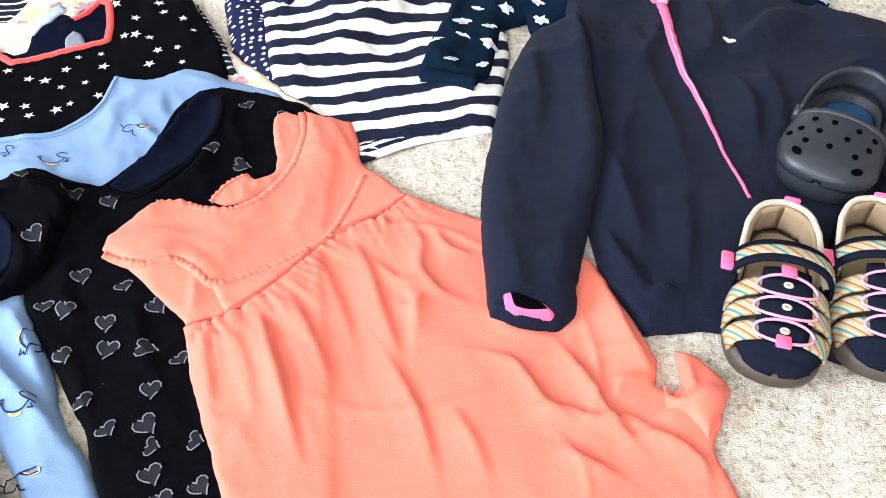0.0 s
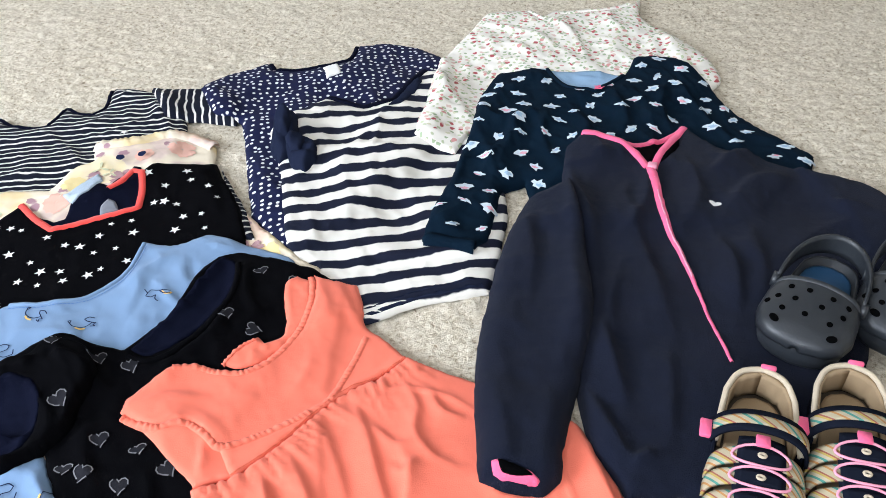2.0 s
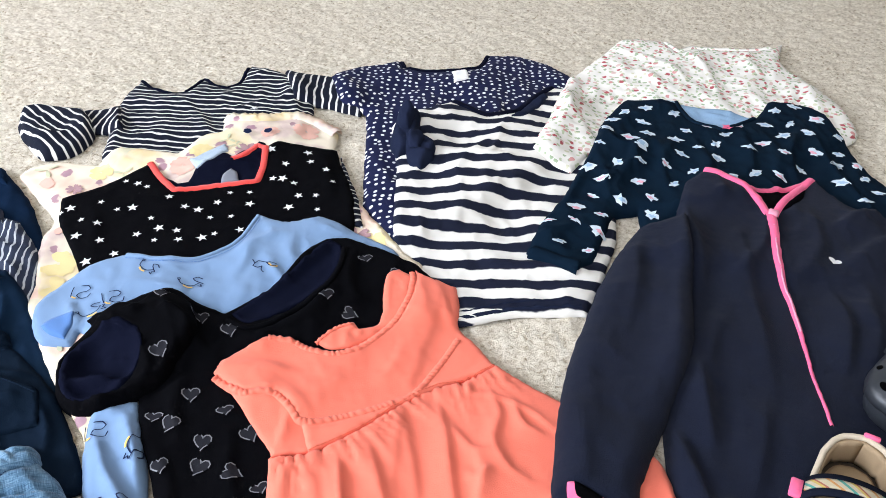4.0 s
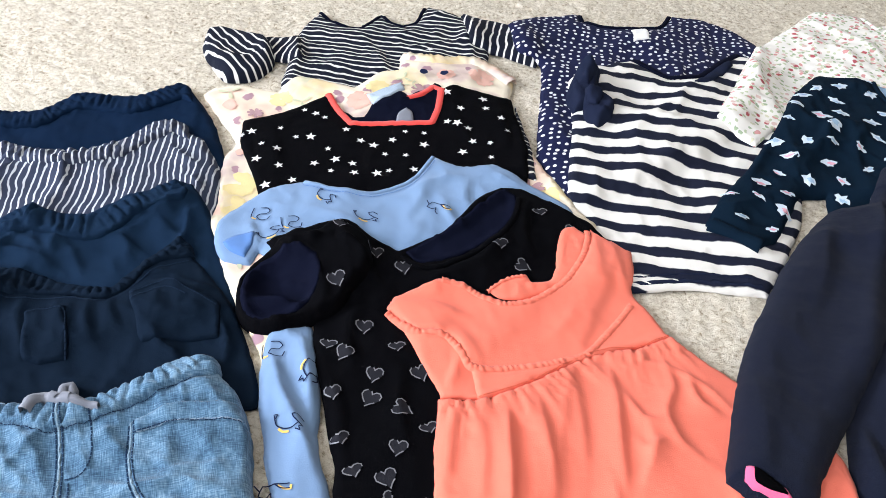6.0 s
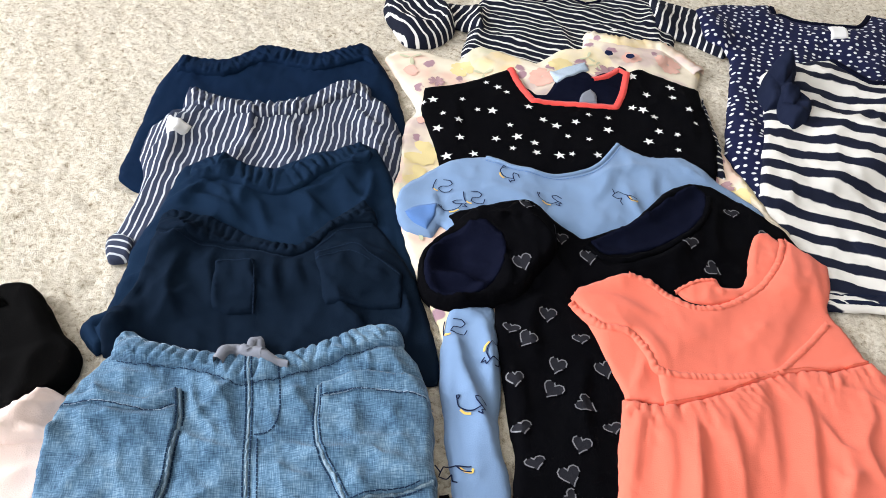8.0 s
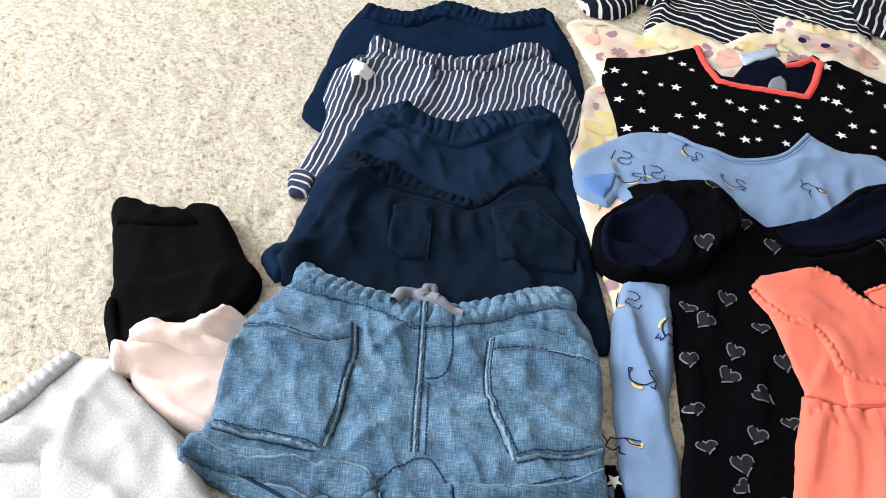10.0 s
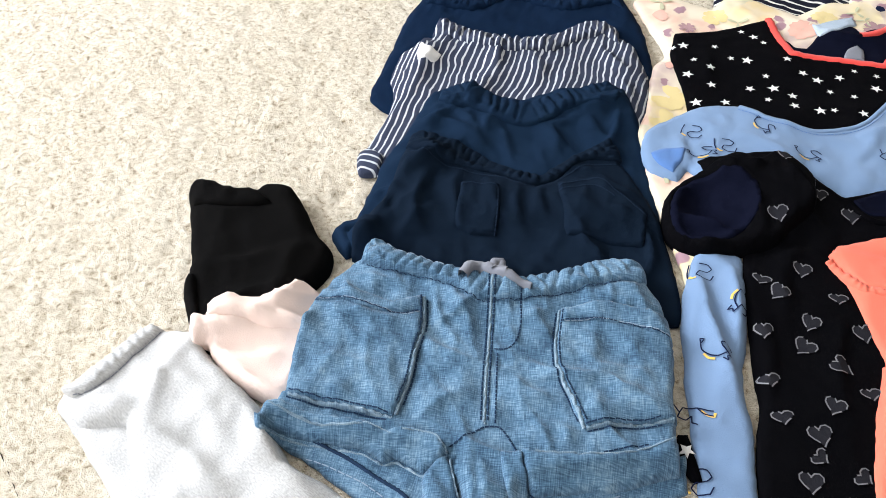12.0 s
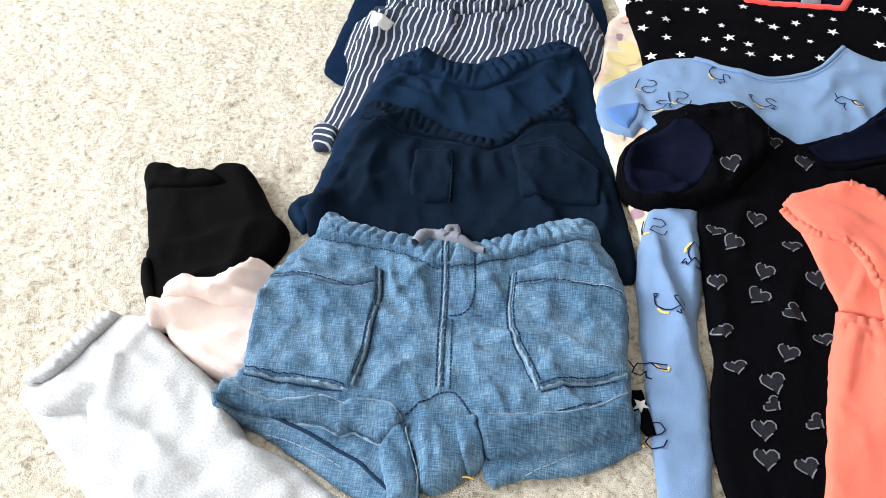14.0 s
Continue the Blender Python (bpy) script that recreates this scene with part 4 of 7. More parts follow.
    right_pocket = cloth("pocket", right, DENIM, t, 0.0035, 0.002, small, 48, 0.0018, 24.0, 0.003, 1, seed=37, creases=(8, 0.0035, 0.0022), crumple=0.001, along=ridges(([(-0.341, 0.734), (-0.328, 0.764), (-0.295, 0.793)], 0.003, 0.012, 0.0030), ([(-0.305, 0.717), (-0.308, 0.734), (-0.316, 0.744)], 0.003, 0.008, 0.0035), ([(-0.306, 0.727), (-0.294, 0.751), (-0.277, 0.781)], 0.003, 0.010, 0.0030)))
    cloth("pocket_flap", [(-0.528, 0.622), (-0.503, 0.648), (-0.480, 0.665), (-0.476, 0.682), (-0.472, 0.690), (-0.458, 0.678), (-0.463, 0.673), (-0.465, 0.662), (-0.482, 0.646), (-0.505, 0.627), (-0.519, 0.610)], DENIM, t, 0.002, 0.0018, small, 48, 0.0012, 24.0, 0.003, 1, seed=39)
    cloth("pocket_flap", [(-0.392, 0.771), (-0.381, 0.794), (-0.365, 0.812), (-0.347, 0.826), (-0.331, 0.837), (-0.315, 0.825), (-0.333, 0.812), (-0.352, 0.799), (-0.368, 0.783), (-0.382, 0.762)], DENIM, t, 0.002, 0.0018, small, 48, 0.0012, 24.0, 0.003, 1, seed=40)
    for line in ([(-0.520, 0.611), (-0.506, 0.628), (-0.483, 0.646), (-0.465, 0.662), (-0.461, 0.677)], [(-0.383, 0.763), (-0.369, 0.783), (-0.352, 0.799), (-0.333, 0.813), (-0.315, 0.825)]):
        stitches("flap_stitching", line, STITCH_D, t, 0.0013)
        p = [(x + 0.0022, y + 0.0022) for x, y in line]
        stitches("flap_stitching", p, STITCH_L, t, 0.0009, 0.005)
    for n, line in enumerate(([(-0.471, 0.688), (-0.451, 0.674), (-0.440, 0.664)], [(-0.440, 0.663), (-0.430, 0.651), (-0.414, 0.635), (-0.401, 0.620), (-0.390, 0.605)], [(-0.454, 0.548), (-0.440, 0.558), (-0.424, 0.573), (-0.407, 0.588), (-0.389, 0.601)], [(-0.391, 0.769), (-0.369, 0.746), (-0.349, 0.731), (-0.335, 0.725), (-0.320, 0.721), (-0.308, 0.716), (-0.297, 0.712)], [(-0.296, 0.713), (-0.287, 0.731), (-0.273, 0.753), (-0.264, 0.773)])):
        seam(line, left_pocket if n < 3 else right_pocket)
    # turned-up fronts of the legs
    for k, o in enumerate(([(-0.453, 0.531), (-0.446, 0.541), (-0.430, 0.551), (-0.413, 0.566), (-0.398, 0.582), (-0.380, 0.593), (-0.380, 0.600), (-0.370, 0.610), (-0.356, 0.619), (-0.340, 0.618), (-0.339, 0.605), (-0.342, 0.597), (-0.353, 0.592), (-0.364, 0.587), (-0.367, 0.578), (-0.383, 0.572), (-0.399, 0.558), (-0.415, 0.542), (-0.435, 0.525), (-0.438, 0.515), (-0.447, 0.522)],
                           [(-0.341, 0.597), (-0.339, 0.617), (-0.318, 0.610), (-0.302, 0.602), (-0.290, 0.591), (-0.285, 0.575), (-0.295, 0.568), (-0.305, 0.577), (-0.317, 0.583), (-0.329, 0.588)],
                           [(-0.309, 0.659), (-0.289, 0.683), (-0.267, 0.713), (-0.259, 0.733), (-0.251, 0.763), (-0.231, 0.747), (-0.241, 0.721), (-0.251, 0.698), (-0.268, 0.671), (-0.282, 0.649), (-0.292, 0.652)],
                           [(-0.316, 0.649), (-0.310, 0.659), (-0.293, 0.653), (-0.282, 0.647), (-0.281, 0.640), (-0.282, 0.632), (-0.293, 0.634)])):
        cloth("turn_up", o, DENIM, t, (0.0075, 0.0045, 0.0070, 0.0015)[k], 0.0022, lambda u, v, d: 0.002 * crease(u * 26, v * 12, 40), 48, 0.002, 30.0, 0.003, 1, seed=41 + k, creases=(6, 0.0035, 0.003), crumple=0.0012)
    for line in ([(-0.435, 0.515), (-0.431, 0.523), (-0.411, 0.541), (-0.396, 0.556), (-0.379, 0.570), (-0.365, 0.577), (-0.361, 0.586), (-0.349, 0.591), (-0.339, 0.596)], [(-0.449, 0.530), (-0.434, 0.539), (-0.415, 0.553), (-0.401, 0.569), (-0.391, 0.583), (-0.376, 0.592)], [(-0.335, 0.616), (-0.317, 0.608), (-0.304, 0.603), (-0.294, 0.595), (-0.286, 0.587)], [(-0.300, 0.666), (-0.284, 0.684), (-0.265, 0.711), (-0.256, 0.732), (-0.250, 0.758)], [(-0.373, 0.600), (-0.364, 0.610), (-0.353, 0.617), (-0.340, 0.617)]):
        tape("worn_edge", line, 0.0016, DENIM_WORN, t, 0.0001, "pale worn fold edge", 0.4, 0.002, rise=0.0005, pitch=0.02)
    stitches("hem_stitching", [(-0.285, 0.685), (-0.276, 0.704), (-0.268, 0.724), (-0.258, 0.743)], STITCH_D, t, 0.0013)
    band_line = [(-0.539, 0.666), (-0.553, 0.680), (-0.555, 0.692), (-0.551, 0.699), (-0.535, 0.699), (-0.520, 0.707), (-0.503, 0.718), (-0.489, 0.728), (-0.471, 0.738), (-0.445, 0.755), (-0.440, 0.769), (-0.439, 0.784), (-0.427, 0.803), (-0.416, 0.826), (-0.408, 0.851), (-0.403, 0.864), (-0.393, 0.867), (-0.377, 0.858)]
    waist = cloth("waistband", band_line + [(-0.375, 0.848), (-0.383, 0.834), (-0.396, 0.808), (-0.405, 0.784), (-0.416, 0.762), (-0.427, 0.741), (-0.444, 0.723), (-0.464, 0.714), (-0.484, 0.705), (-0.500, 0.693), (-0.517, 0.680)], DENIM, t, 0.0042, 0.0025, None, 48, 0.0012, 30.0, 0.0019, 1, "gathered denim waistband", seed=43, crumple=0.0, along=gathers_along(band_line, 0.0098, 0.0066, 43))
    stitches("waist_stitching", [(-0.532, 0.669), (-0.515, 0.679), (-0.498, 0.693), (-0.483, 0.704), (-0.462, 0.714), (-0.442, 0.722), (-0.426, 0.740), (-0.414, 0.761), (-0.404, 0.783), (-0.395, 0.806), (-0.382, 0.832)], STITCH_D, waist, 0.0011)
    stitches("waist_stitching", [(-0.546, 0.679), (-0.548, 0.690), (-0.545, 0.695), (-0.529, 0.695), (-0.514, 0.704), (-0.498, 0.715), (-0.484, 0.724)], STITCH_L, waist, 0.0009, 0.005)
    seam([(-0.459, 0.752), (-0.426, 0.724), (-0.398, 0.700), (-0.373, 0.678), (-0.344, 0.654)], t)
    stitches("fly_seam", [(-0.390, 0.703), (-0.360, 0.678), (-0.337, 0.659)], STITCH_D, t, 0.0013, count=14)
    stitches("fly_stitching", [(-0.431, 0.760), (-0.401, 0.736), (-0.390, 0.722), (-0.389, 0.710), (-0.397, 0.702)], STITCH_D, t, 0.0014, count=14)
    for line in ([(-0.344, 0.622), (-0.343, 0.639), (-0.342, 0.653), (-0.335, 0.662), (-0.321, 0.661), (-0.309, 0.659)],):
        stitches("inseam", line, STITCH_D, t, 0.0014, count=14)
    tape("drawstring", [(-0.464, 0.723), (-0.468, 0.734), (-0.465, 0.743), (-0.452, 0.748), (-0.443, 0.753)], 0.0095, GREY_TAPE, waist, 0.003, "tied grey cotton drawstring", 0.3, 0.003, 8, rise=0.004)
    tape("drawstring_end", [(-0.446, 0.751), (-0.436, 0.755), (-0.427, 0.759), (-0.420, 0.762)], 0.0080, GREY_TAPE, waist, 0.003, "", 0.3, 0.003, 8, rise=0.003, end=0.5)
    tape("drawstring_loop", [(-0.451, 0.748), (-0.465, 0.756), (-0.472, 0.765), (-0.469, 0.770), (-0.460, 0.763), (-0.448, 0.758)], 0.0085, GREY_TAPE, waist, 0.006, "", 0.2, 0.002, 8, rise=0.004)


def folded_leggings():
    t = thing("leggings", "folded black knit leggings lying on the carpet", "leggings")
    cloth("folded_cloth", [(-0.724, 0.584), (-0.729, 0.592), (-0.720, 0.606), (-0.693, 0.624), (-0.682, 0.637), (-0.686, 0.647), (-0.681, 0.655), (-0.668, 0.669), (-0.647, 0.668), (-0.613, 0.661), (-0.571, 0.656), (-0.555, 0.643), (-0.544, 0.614), (-0.528, 0.573), (-0.540, 0.511), (-0.548, 0.508), (-0.577, 0.518), (-0.599, 0.524), (-0.619, 0.535), (-0.633, 0.545), (-0.688, 0.569)], BLACK_SOFT, t, 0.014, 0.008, lambda u, v, d: 0.003 * crease(u * 10, v * 7, 51), 45, 0.003, 14.0, 0.005, seed=51, creases=(7, 0.007, 0.006), lean=100, along=ridges(([(-0.696, 0.577), (-0.668, 0.599), (-0.650, 0.631)], 0.003, 0.010, 0.005), ([(-0.621, 0.549), (-0.599, 0.588), (-0.592, 0.630)], 0.004, 0.014, 0.005), ([(-0.666, 0.659), (-0.625, 0.648), (-0.586, 0.638)], 0.004, 0.014, 0.005)))
    cloth("folded_waist", [(-0.718, 0.583), (-0.723, 0.591), (-0.714, 0.605), (-0.688, 0.622), (-0.676, 0.635), (-0.649, 0.638), (-0.663, 0.609), (-0.691, 0.576)], BLACK_SOFT, t, 0.003, 0.003, lambda u, v, d: 0.002 * crease(u * 12, v * 8, 53), 45, 0.002, 20.0, 0.005, 2, seed=53, creases=(5, 0.006, 0.004))
    cloth("folded_layer", [(-0.548, 0.508), (-0.577, 0.518), (-0.599, 0.524), (-0.619, 0.535), (-0.610, 0.541), (-0.584, 0.532), (-0.548, 0.519), (-0.540, 0.512)], BLACK_SOFT, t, 0.003, 0.003, turn=45, wrinkle=0.002, wscale=20.0, grid=0.004, settle=2, seed=54)


def folded_pink():
    t = thing("leggings", "folded pale pink jersey leggings beside the denim shorts", "leggings")
    cloth("folded_cloth", [(-0.540, 0.508), (-0.561, 0.514), (-0.564, 0.521), (-0.558, 0.530), (-0.539, 0.558), (-0.529, 0.585), (-0.506, 0.604), (-0.491, 0.585), (-0.467, 0.561), (-0.453, 0.547), (-0.456, 0.540), (-0.479, 0.527), (-0.511, 0.519), (-0.529, 0.516), (-0.538, 0.519)], PALE_PINK, t, 0.007, 0.006, lambda u, v, d: 0.003 * crease(u * 9, v * 16, 55), 45, 0.002, 14.0, 0.005, seed=55, creases=(8, 0.005, 0.005), lean=0, along=ridges(([(-0.529, 0.517), (-0.507, 0.541), (-0.494, 0.571)], 0.003, 0.012, 0.0070), ([(-0.555, 0.530), (-0.528, 0.552), (-0.510, 0.585)], 0.003, 0.010, 0.0056), ([(-0.513, 0.520), (-0.486, 0.531), (-0.462, 0.549)], 0.003, 0.010, 0.0070)))
    cloth("folded_waist", [(-0.571, 0.536), (-0.568, 0.548), (-0.552, 0.572), (-0.548, 0.591), (-0.553, 0.608), (-0.548, 0.618), (-0.540, 0.623), (-0.531, 0.624), (-0.503, 0.593), (-0.521, 0.566), (-0.533, 0.556), (-0.553, 0.528)], PALE_PINK, t, 0.006, 0.005, lambda u, v, d: 0.002 * crease(u * 12, v * 9, 57), 45, 0.002, 20.0, 0.004, 2, seed=57, creases=(5, 0.005, 0.004), along=ridges(([(-0.538, 0.575), (-0.538, 0.596), (-0.536, 0.617)], 0.003, 0.010, 0.0070), ([(-0.559, 0.538), (-0.543, 0.561), (-0.527, 0.574)], 0.003, 0.008, 0.0042)))


def grey_joggers():
    t = thing("joggers", "pale grey marl jersey jogging bottoms spread on the carpet", "trousers")
    cloth("under_layer", [(-0.559, 0.398), (-0.569, 0.408), (-0.543, 0.427), (-0.507, 0.440), (-0.422, 0.449), (-0.379, 0.442), (-0.412, 0.408), (-0.435, 0.407), (-0.507, 0.402)], GREY, t, 0.004, 0.005, turn=15, wrinkle=0.003, seed=60)
    cloth("leg_panel", [(-0.568, 0.406), (-0.568, 0.417), (-0.579, 0.449), (-0.589, 0.477), (-0.588, 0.495), (-0.579, 0.498), (-0.562, 0.511), (-0.536, 0.515), (-0.500, 0.523), (-0.463, 0.529), (-0.444, 0.527), (-0.409, 0.523), (-0.375, 0.537), (-0.341, 0.545), (-0.297, 0.554), (-0.312, 0.508), (-0.373, 0.429), (-0.418, 0.424), (-0.480, 0.424), (-0.507, 0.433), (-0.523, 0.409), (-0.540, 0.404)], GREY, t, 0.008, 0.008, lambda u, v, d: 0.002 * crease(u * 20, v * 12, 62), 15, 0.004, 12.0, 0.005, seed=61, creases=(16, 0.006, 0.004), lean=160, along=ridges(([(-0.542, 0.418), (-0.531, 0.435), (-0.512, 0.453)], 0.004, 0.020, 0.0086), ([(-0.504, 0.425), (-0.481, 0.451), (-0.428, 0.468), (-0.391, 0.472)], 0.008, 0.026, 0.0108), ([(-0.542, 0.507), (-0.488, 0.521), (-0.426, 0.518), (-0.358, 0.522)], 0.008, 0.030, 0.0130), ([(-0.551, 0.486), (-0.478, 0.492), (-0.411, 0.491)], 0.010, 0.024, 0.0065), ([(-0.539, 0.447), (-0.522, 0.478), (-0.497, 0.501)], 0.006, 0.016, 0.0054), ([(-0.533, 0.413), (-0.545, 0.431), (-0.547, 0.446)], 0.004, 0.010, 0.0054)))
    top = [(-0.564, 0.408), (-0.564, 0.419), (-0.578, 0.455), (-0.585, 0.480), (-0.586, 0.492)]
    cloth("waistband", top + [(-0.575, 0.496), (-0.563, 0.466), (-0.555, 0.441), (-0.551, 0.425), (-0.554, 0.412)], GREY, t, 0.004, 0.004, None, 50, 0.001, 30.0, 0.0021, 2, seed=63, crumple=0.0, along=gathers_along(top, 0.0085, 0.0045, 63))
    stitches("waist_stitching", [(-0.553, 0.413), (-0.549, 0.426), (-0.553, 0.442), (-0.562, 0.467), (-0.573, 0.495)], GREY_TAPE, t, 0.0013)


# ---- tops and dresses ----
def striped_bodysuit():
    t = thing("long_sleeve_top", "navy jersey top with thin white stripes and folded mitten cuffs", "top")
    f = lambda u, v, d: 0.003 * crease(u * 8, v * 22, 71)
    neck = [(-0.759, 1.462), (-0.729, 1.448), (-0.702, 1.446), (-0.677, 1.459), (-0.678, 1.485), (-0.681, 1.512), (-0.656, 1.500), (-0.633, 1.503), (-0.626, 1.526), (-0.642, 1.574)]
    cloth("body", neck + [(-0.604, 1.583), (-0.567, 1.577), (-0.531, 1.563), (-0.492, 1.519), (-0.470, 1.471), (-0.457, 1.428), (-0.499, 1.314), (-0.637, 1.245), (-0.671, 1.272), (-0.698, 1.317), (-0.733, 1.374), (-0.749, 1.416)], THIN_STRIPES, t, 0.004, relief=f, turn=22, wrinkle=0.003, seed=71, creases=(12, 0.006, 0.004), lean=20, along=ridges(([(-0.732, 1.390), (-0.693, 1.338), (-0.660, 1.288)], 0.003, 0.012, 0.006), ([(-0.569, 1.560), (-0.513, 1.504), (-0.473, 1.454)], 0.003, 0.012, 0.006), ([(-0.666, 1.437), (-0.601, 1.403), (-0.558, 1.359)], 0.005, 0.016, 0.005)))
    cloth("sleeve", [(-0.585, 1.589), (-0.523, 1.606), (-0.485, 1.608), (-0.444, 1.585), (-0.422, 1.532), (-0.478, 1.528), (-0.522, 1.513)], THIN_STRIPES, t, 0.005, relief=f, turn=-68, wrinkle=0.003, seed=72)
    cloth("sleeve", [(-0.730, 1.380), (-0.764, 1.353), (-0.771, 1.339), (-0.723, 1.296), (-0.718, 1.313), (-0.681, 1.328)], THIN_STRIPES, t, 0.005, relief=f, turn=100, wrinkle=0.003, seed=73)
    cloth("mitten_cuff", [(-0.811, 1.268), (-0.841, 1.305), (-0.825, 1.328), (-0.772, 1.342), (-0.736, 1.327), (-0.707, 1.297), (-0.707, 1.251), (-0.732, 1.231), (-0.767, 1.243)], THIN_STRIPES, t, 0.010, 0.010, relief=f, turn=-15, wrinkle=0.004, seed=74, along=ridges(([(-0.787, 1.264), (-0.744, 1.267), (-0.726, 1.307)], 0.003, 0.012, 0.007)))
    tape("neck_binding", neck, 0.006, INNER_NAVY, t, 0.0004, rise=0.002)
    prints("star_motif", [(p, star(0.006, 0.3)) for p in [(-0.559, 1.463)]], PRINT_WHITE, t)


def dotted_dress():
    t = thing("dress", "navy jersey dress with small white dots and cap sleeves", "dress")
    cloth("body", [(-0.457, 1.541), (-0.513, 1.610), (-0.505, 1.644), (-0.445, 1.715), (-0.429, 1.692), (-0.393, 1.701), (-0.326, 1.750), (-0.328, 1.803), (-0.286, 1.823), (-0.227, 1.820), (-0.168, 1.783), (-0.122, 1.557), (-0.143, 1.437), (-0.223, 1.272), (-0.264, 1.273), (-0.289, 1.316), (-0.313, 1.336), (-0.417, 1.537)], DOTS, t, 0.004, relief=fold_set(76, 0.006, 9), turn=23, wrinkle=0.003, seed=76, creases=(12, 0.007, 0.004), lean=90)
    tape("neck_binding", [(-0.443, 1.711), (-0.422, 1.690), (-0.392, 1.698), (-0.325, 1.747), (-0.327, 1.799)], 0.008, INNER_NAVY, t, 0.0004)
    cloth("care_label", [(-0.354, 1.710), (-0.338, 1.731), (-0.318, 1.693), (-0.334, 1.673)], WHITE, t, 0.001, 0.001, wrinkle=0.0004, grid=0.003, label="white neck label")


def sprigged_top():
    t = thing("long_sleeve_top", "white jersey top with small red and green sprigs", "top")
    def rel(u, v, d):
        return 0.006 * crease(u * 8 + v * 3, v * 4, 81) * np.clip(d / 0.02, 0, 1)
    cloth("body", [(-0.157, 1.538), (-0.165, 1.621), (-0.180, 1.780), (-0.160, 1.901), (-0.145, 1.974), (-0.103, 1.997), (-0.074, 2.000), (-0.045, 1.976), (-0.024, 2.006), (0.048, 2.036), (0.095, 2.073), (0.113, 2.108), (0.123, 2.020), (0.188, 1.958), (0.235, 1.897), (0.254, 1.825), (0.179, 1.693), (0.163, 1.542), (-0.038, 1.478), (-0.087, 1.575), (-0.097, 1.520), (-0.125, 1.521)], SPRIGS, t, 0.004, relief=rel, turn=12, wrinkle=0.004, seed=81, creases=(14, 0.008, 0.005), lean=100)
    tape("neck_binding", [(-0.074, 2.000), (-0.044, 1.970), (-0.023, 1.999), (0.048, 2.032), (0.095, 2.068)], 0.009, SPRIGS, t, 0.0006, rise=0.002)


def wide_striped_tee():
    t = thing("t_shirt", "navy and white wide striped T-shirt with a bow at the shoulder", "t-shirt")
    def rel(u, v, d):
        z = 0.006 * crease(u * 7 + v * 3, v * 9, 86) * np.clip((v + 0.06) / 0.1, 0.15, 1)
        return z + bump_line(u, v, -0.02, -0.155, 0.08, -0.16, 0.010, 0.006)
    cloth("body", [(-0.304, 1.412), (-0.360, 1.512), (-0.357, 1.547), (-0.334, 1.574), (-0.313, 1.607), (-0.290, 1.607), (-0.251, 1.597), (-0.218, 1.627), (-0.205, 1.703), (-0.197, 1.737), (-0.174, 1.739), (-0.133, 1.670), (-0.078, 1.597), (-0.006, 1.421), (0.000, 1.270), (-0.068, 1.234), (-0.117, 1.193), (-0.168, 1.154), (-0.254, 1.301)], WIDE_STRIPES, t, 0.0025, relief=rel, turn=25, wrinkle=0.003, grid=0.005, seed=86, creases=(10, 0.008, 0.004), lean=10)
    tape("neck_binding", [(-0.313, 1.607), (-0.289, 1.604), (-0.249, 1.594), (-0.217, 1.624), (-0.204, 1.700), (-0.194, 1.735)], 0.010, INNER_NAVY, t, 0.0006, rise=0.002)
    hem = ((-0.168, 1.156), (-0.117, 1.194), (-0.068, 1.234), (-0.004, 1.270))
    for inset, wide in ((0.0075, 0.0050), (0.0165, 0.0022)):
        tape("hem_stripe", [(x - 0.55 * inset, y + 0.83 * inset) for x, y in hem], wide, BOW_NAVY, t, 0.0002, "narrow navy stripe at the hem", 0.6, 0.004, 1, rise=0.0004, pitch=0.03)
    for k, o in enumerate(([(-0.344, 1.472), (-0.353, 1.509), (-0.345, 1.532), (-0.327, 1.535), (-0.308, 1.489), (-0.306, 1.453), (-0.317, 1.439)], [(-0.312, 1.459), (-0.304, 1.492), (-0.282, 1.483), (-0.268, 1.450), (-0.275, 1.423), (-0.293, 1.426)], [(-0.350, 1.504), (-0.341, 1.525), (-0.324, 1.511), (-0.320, 1.481), (-0.331, 1.477)])):
        cloth("bow_loop", o, BOW_NAVY, t, 0.008, 0.007, lambda u, v, d: 0.008 * crease(u * 30, v * 18, 88 + k), 30 + 70 * k, 0.004, 45.0, 0.0032, 1, "crumpled navy jersey bow loop", seed=88 + k)
    cloth("bow_knot", [(-0.319, 1.471), (-0.312, 1.489), (-0.295, 1.477), (-0.292, 1.451), (-0.305, 1.449)], BOW_NAVY, t, 0.005, 0.006, wrinkle=0.003, wscale=60, grid=0.0032, settle=1, seed=95)
    # flat navy piece stands in for the navy-grey shading within the neck
    cloth("inside_back", [(-0.213, 1.599), (-0.210, 1.640), (-0.210, 1.679), (-0.201, 1.710), (-0.189, 1.694), (-0.191, 1.649), (-0.198, 1.617)], BOW_NAVY, t, 0.001, 0.002, wrinkle=0.001, grid=0.004, settle=1, label="navy inside of the neck with its shading in the colour", seed=96)


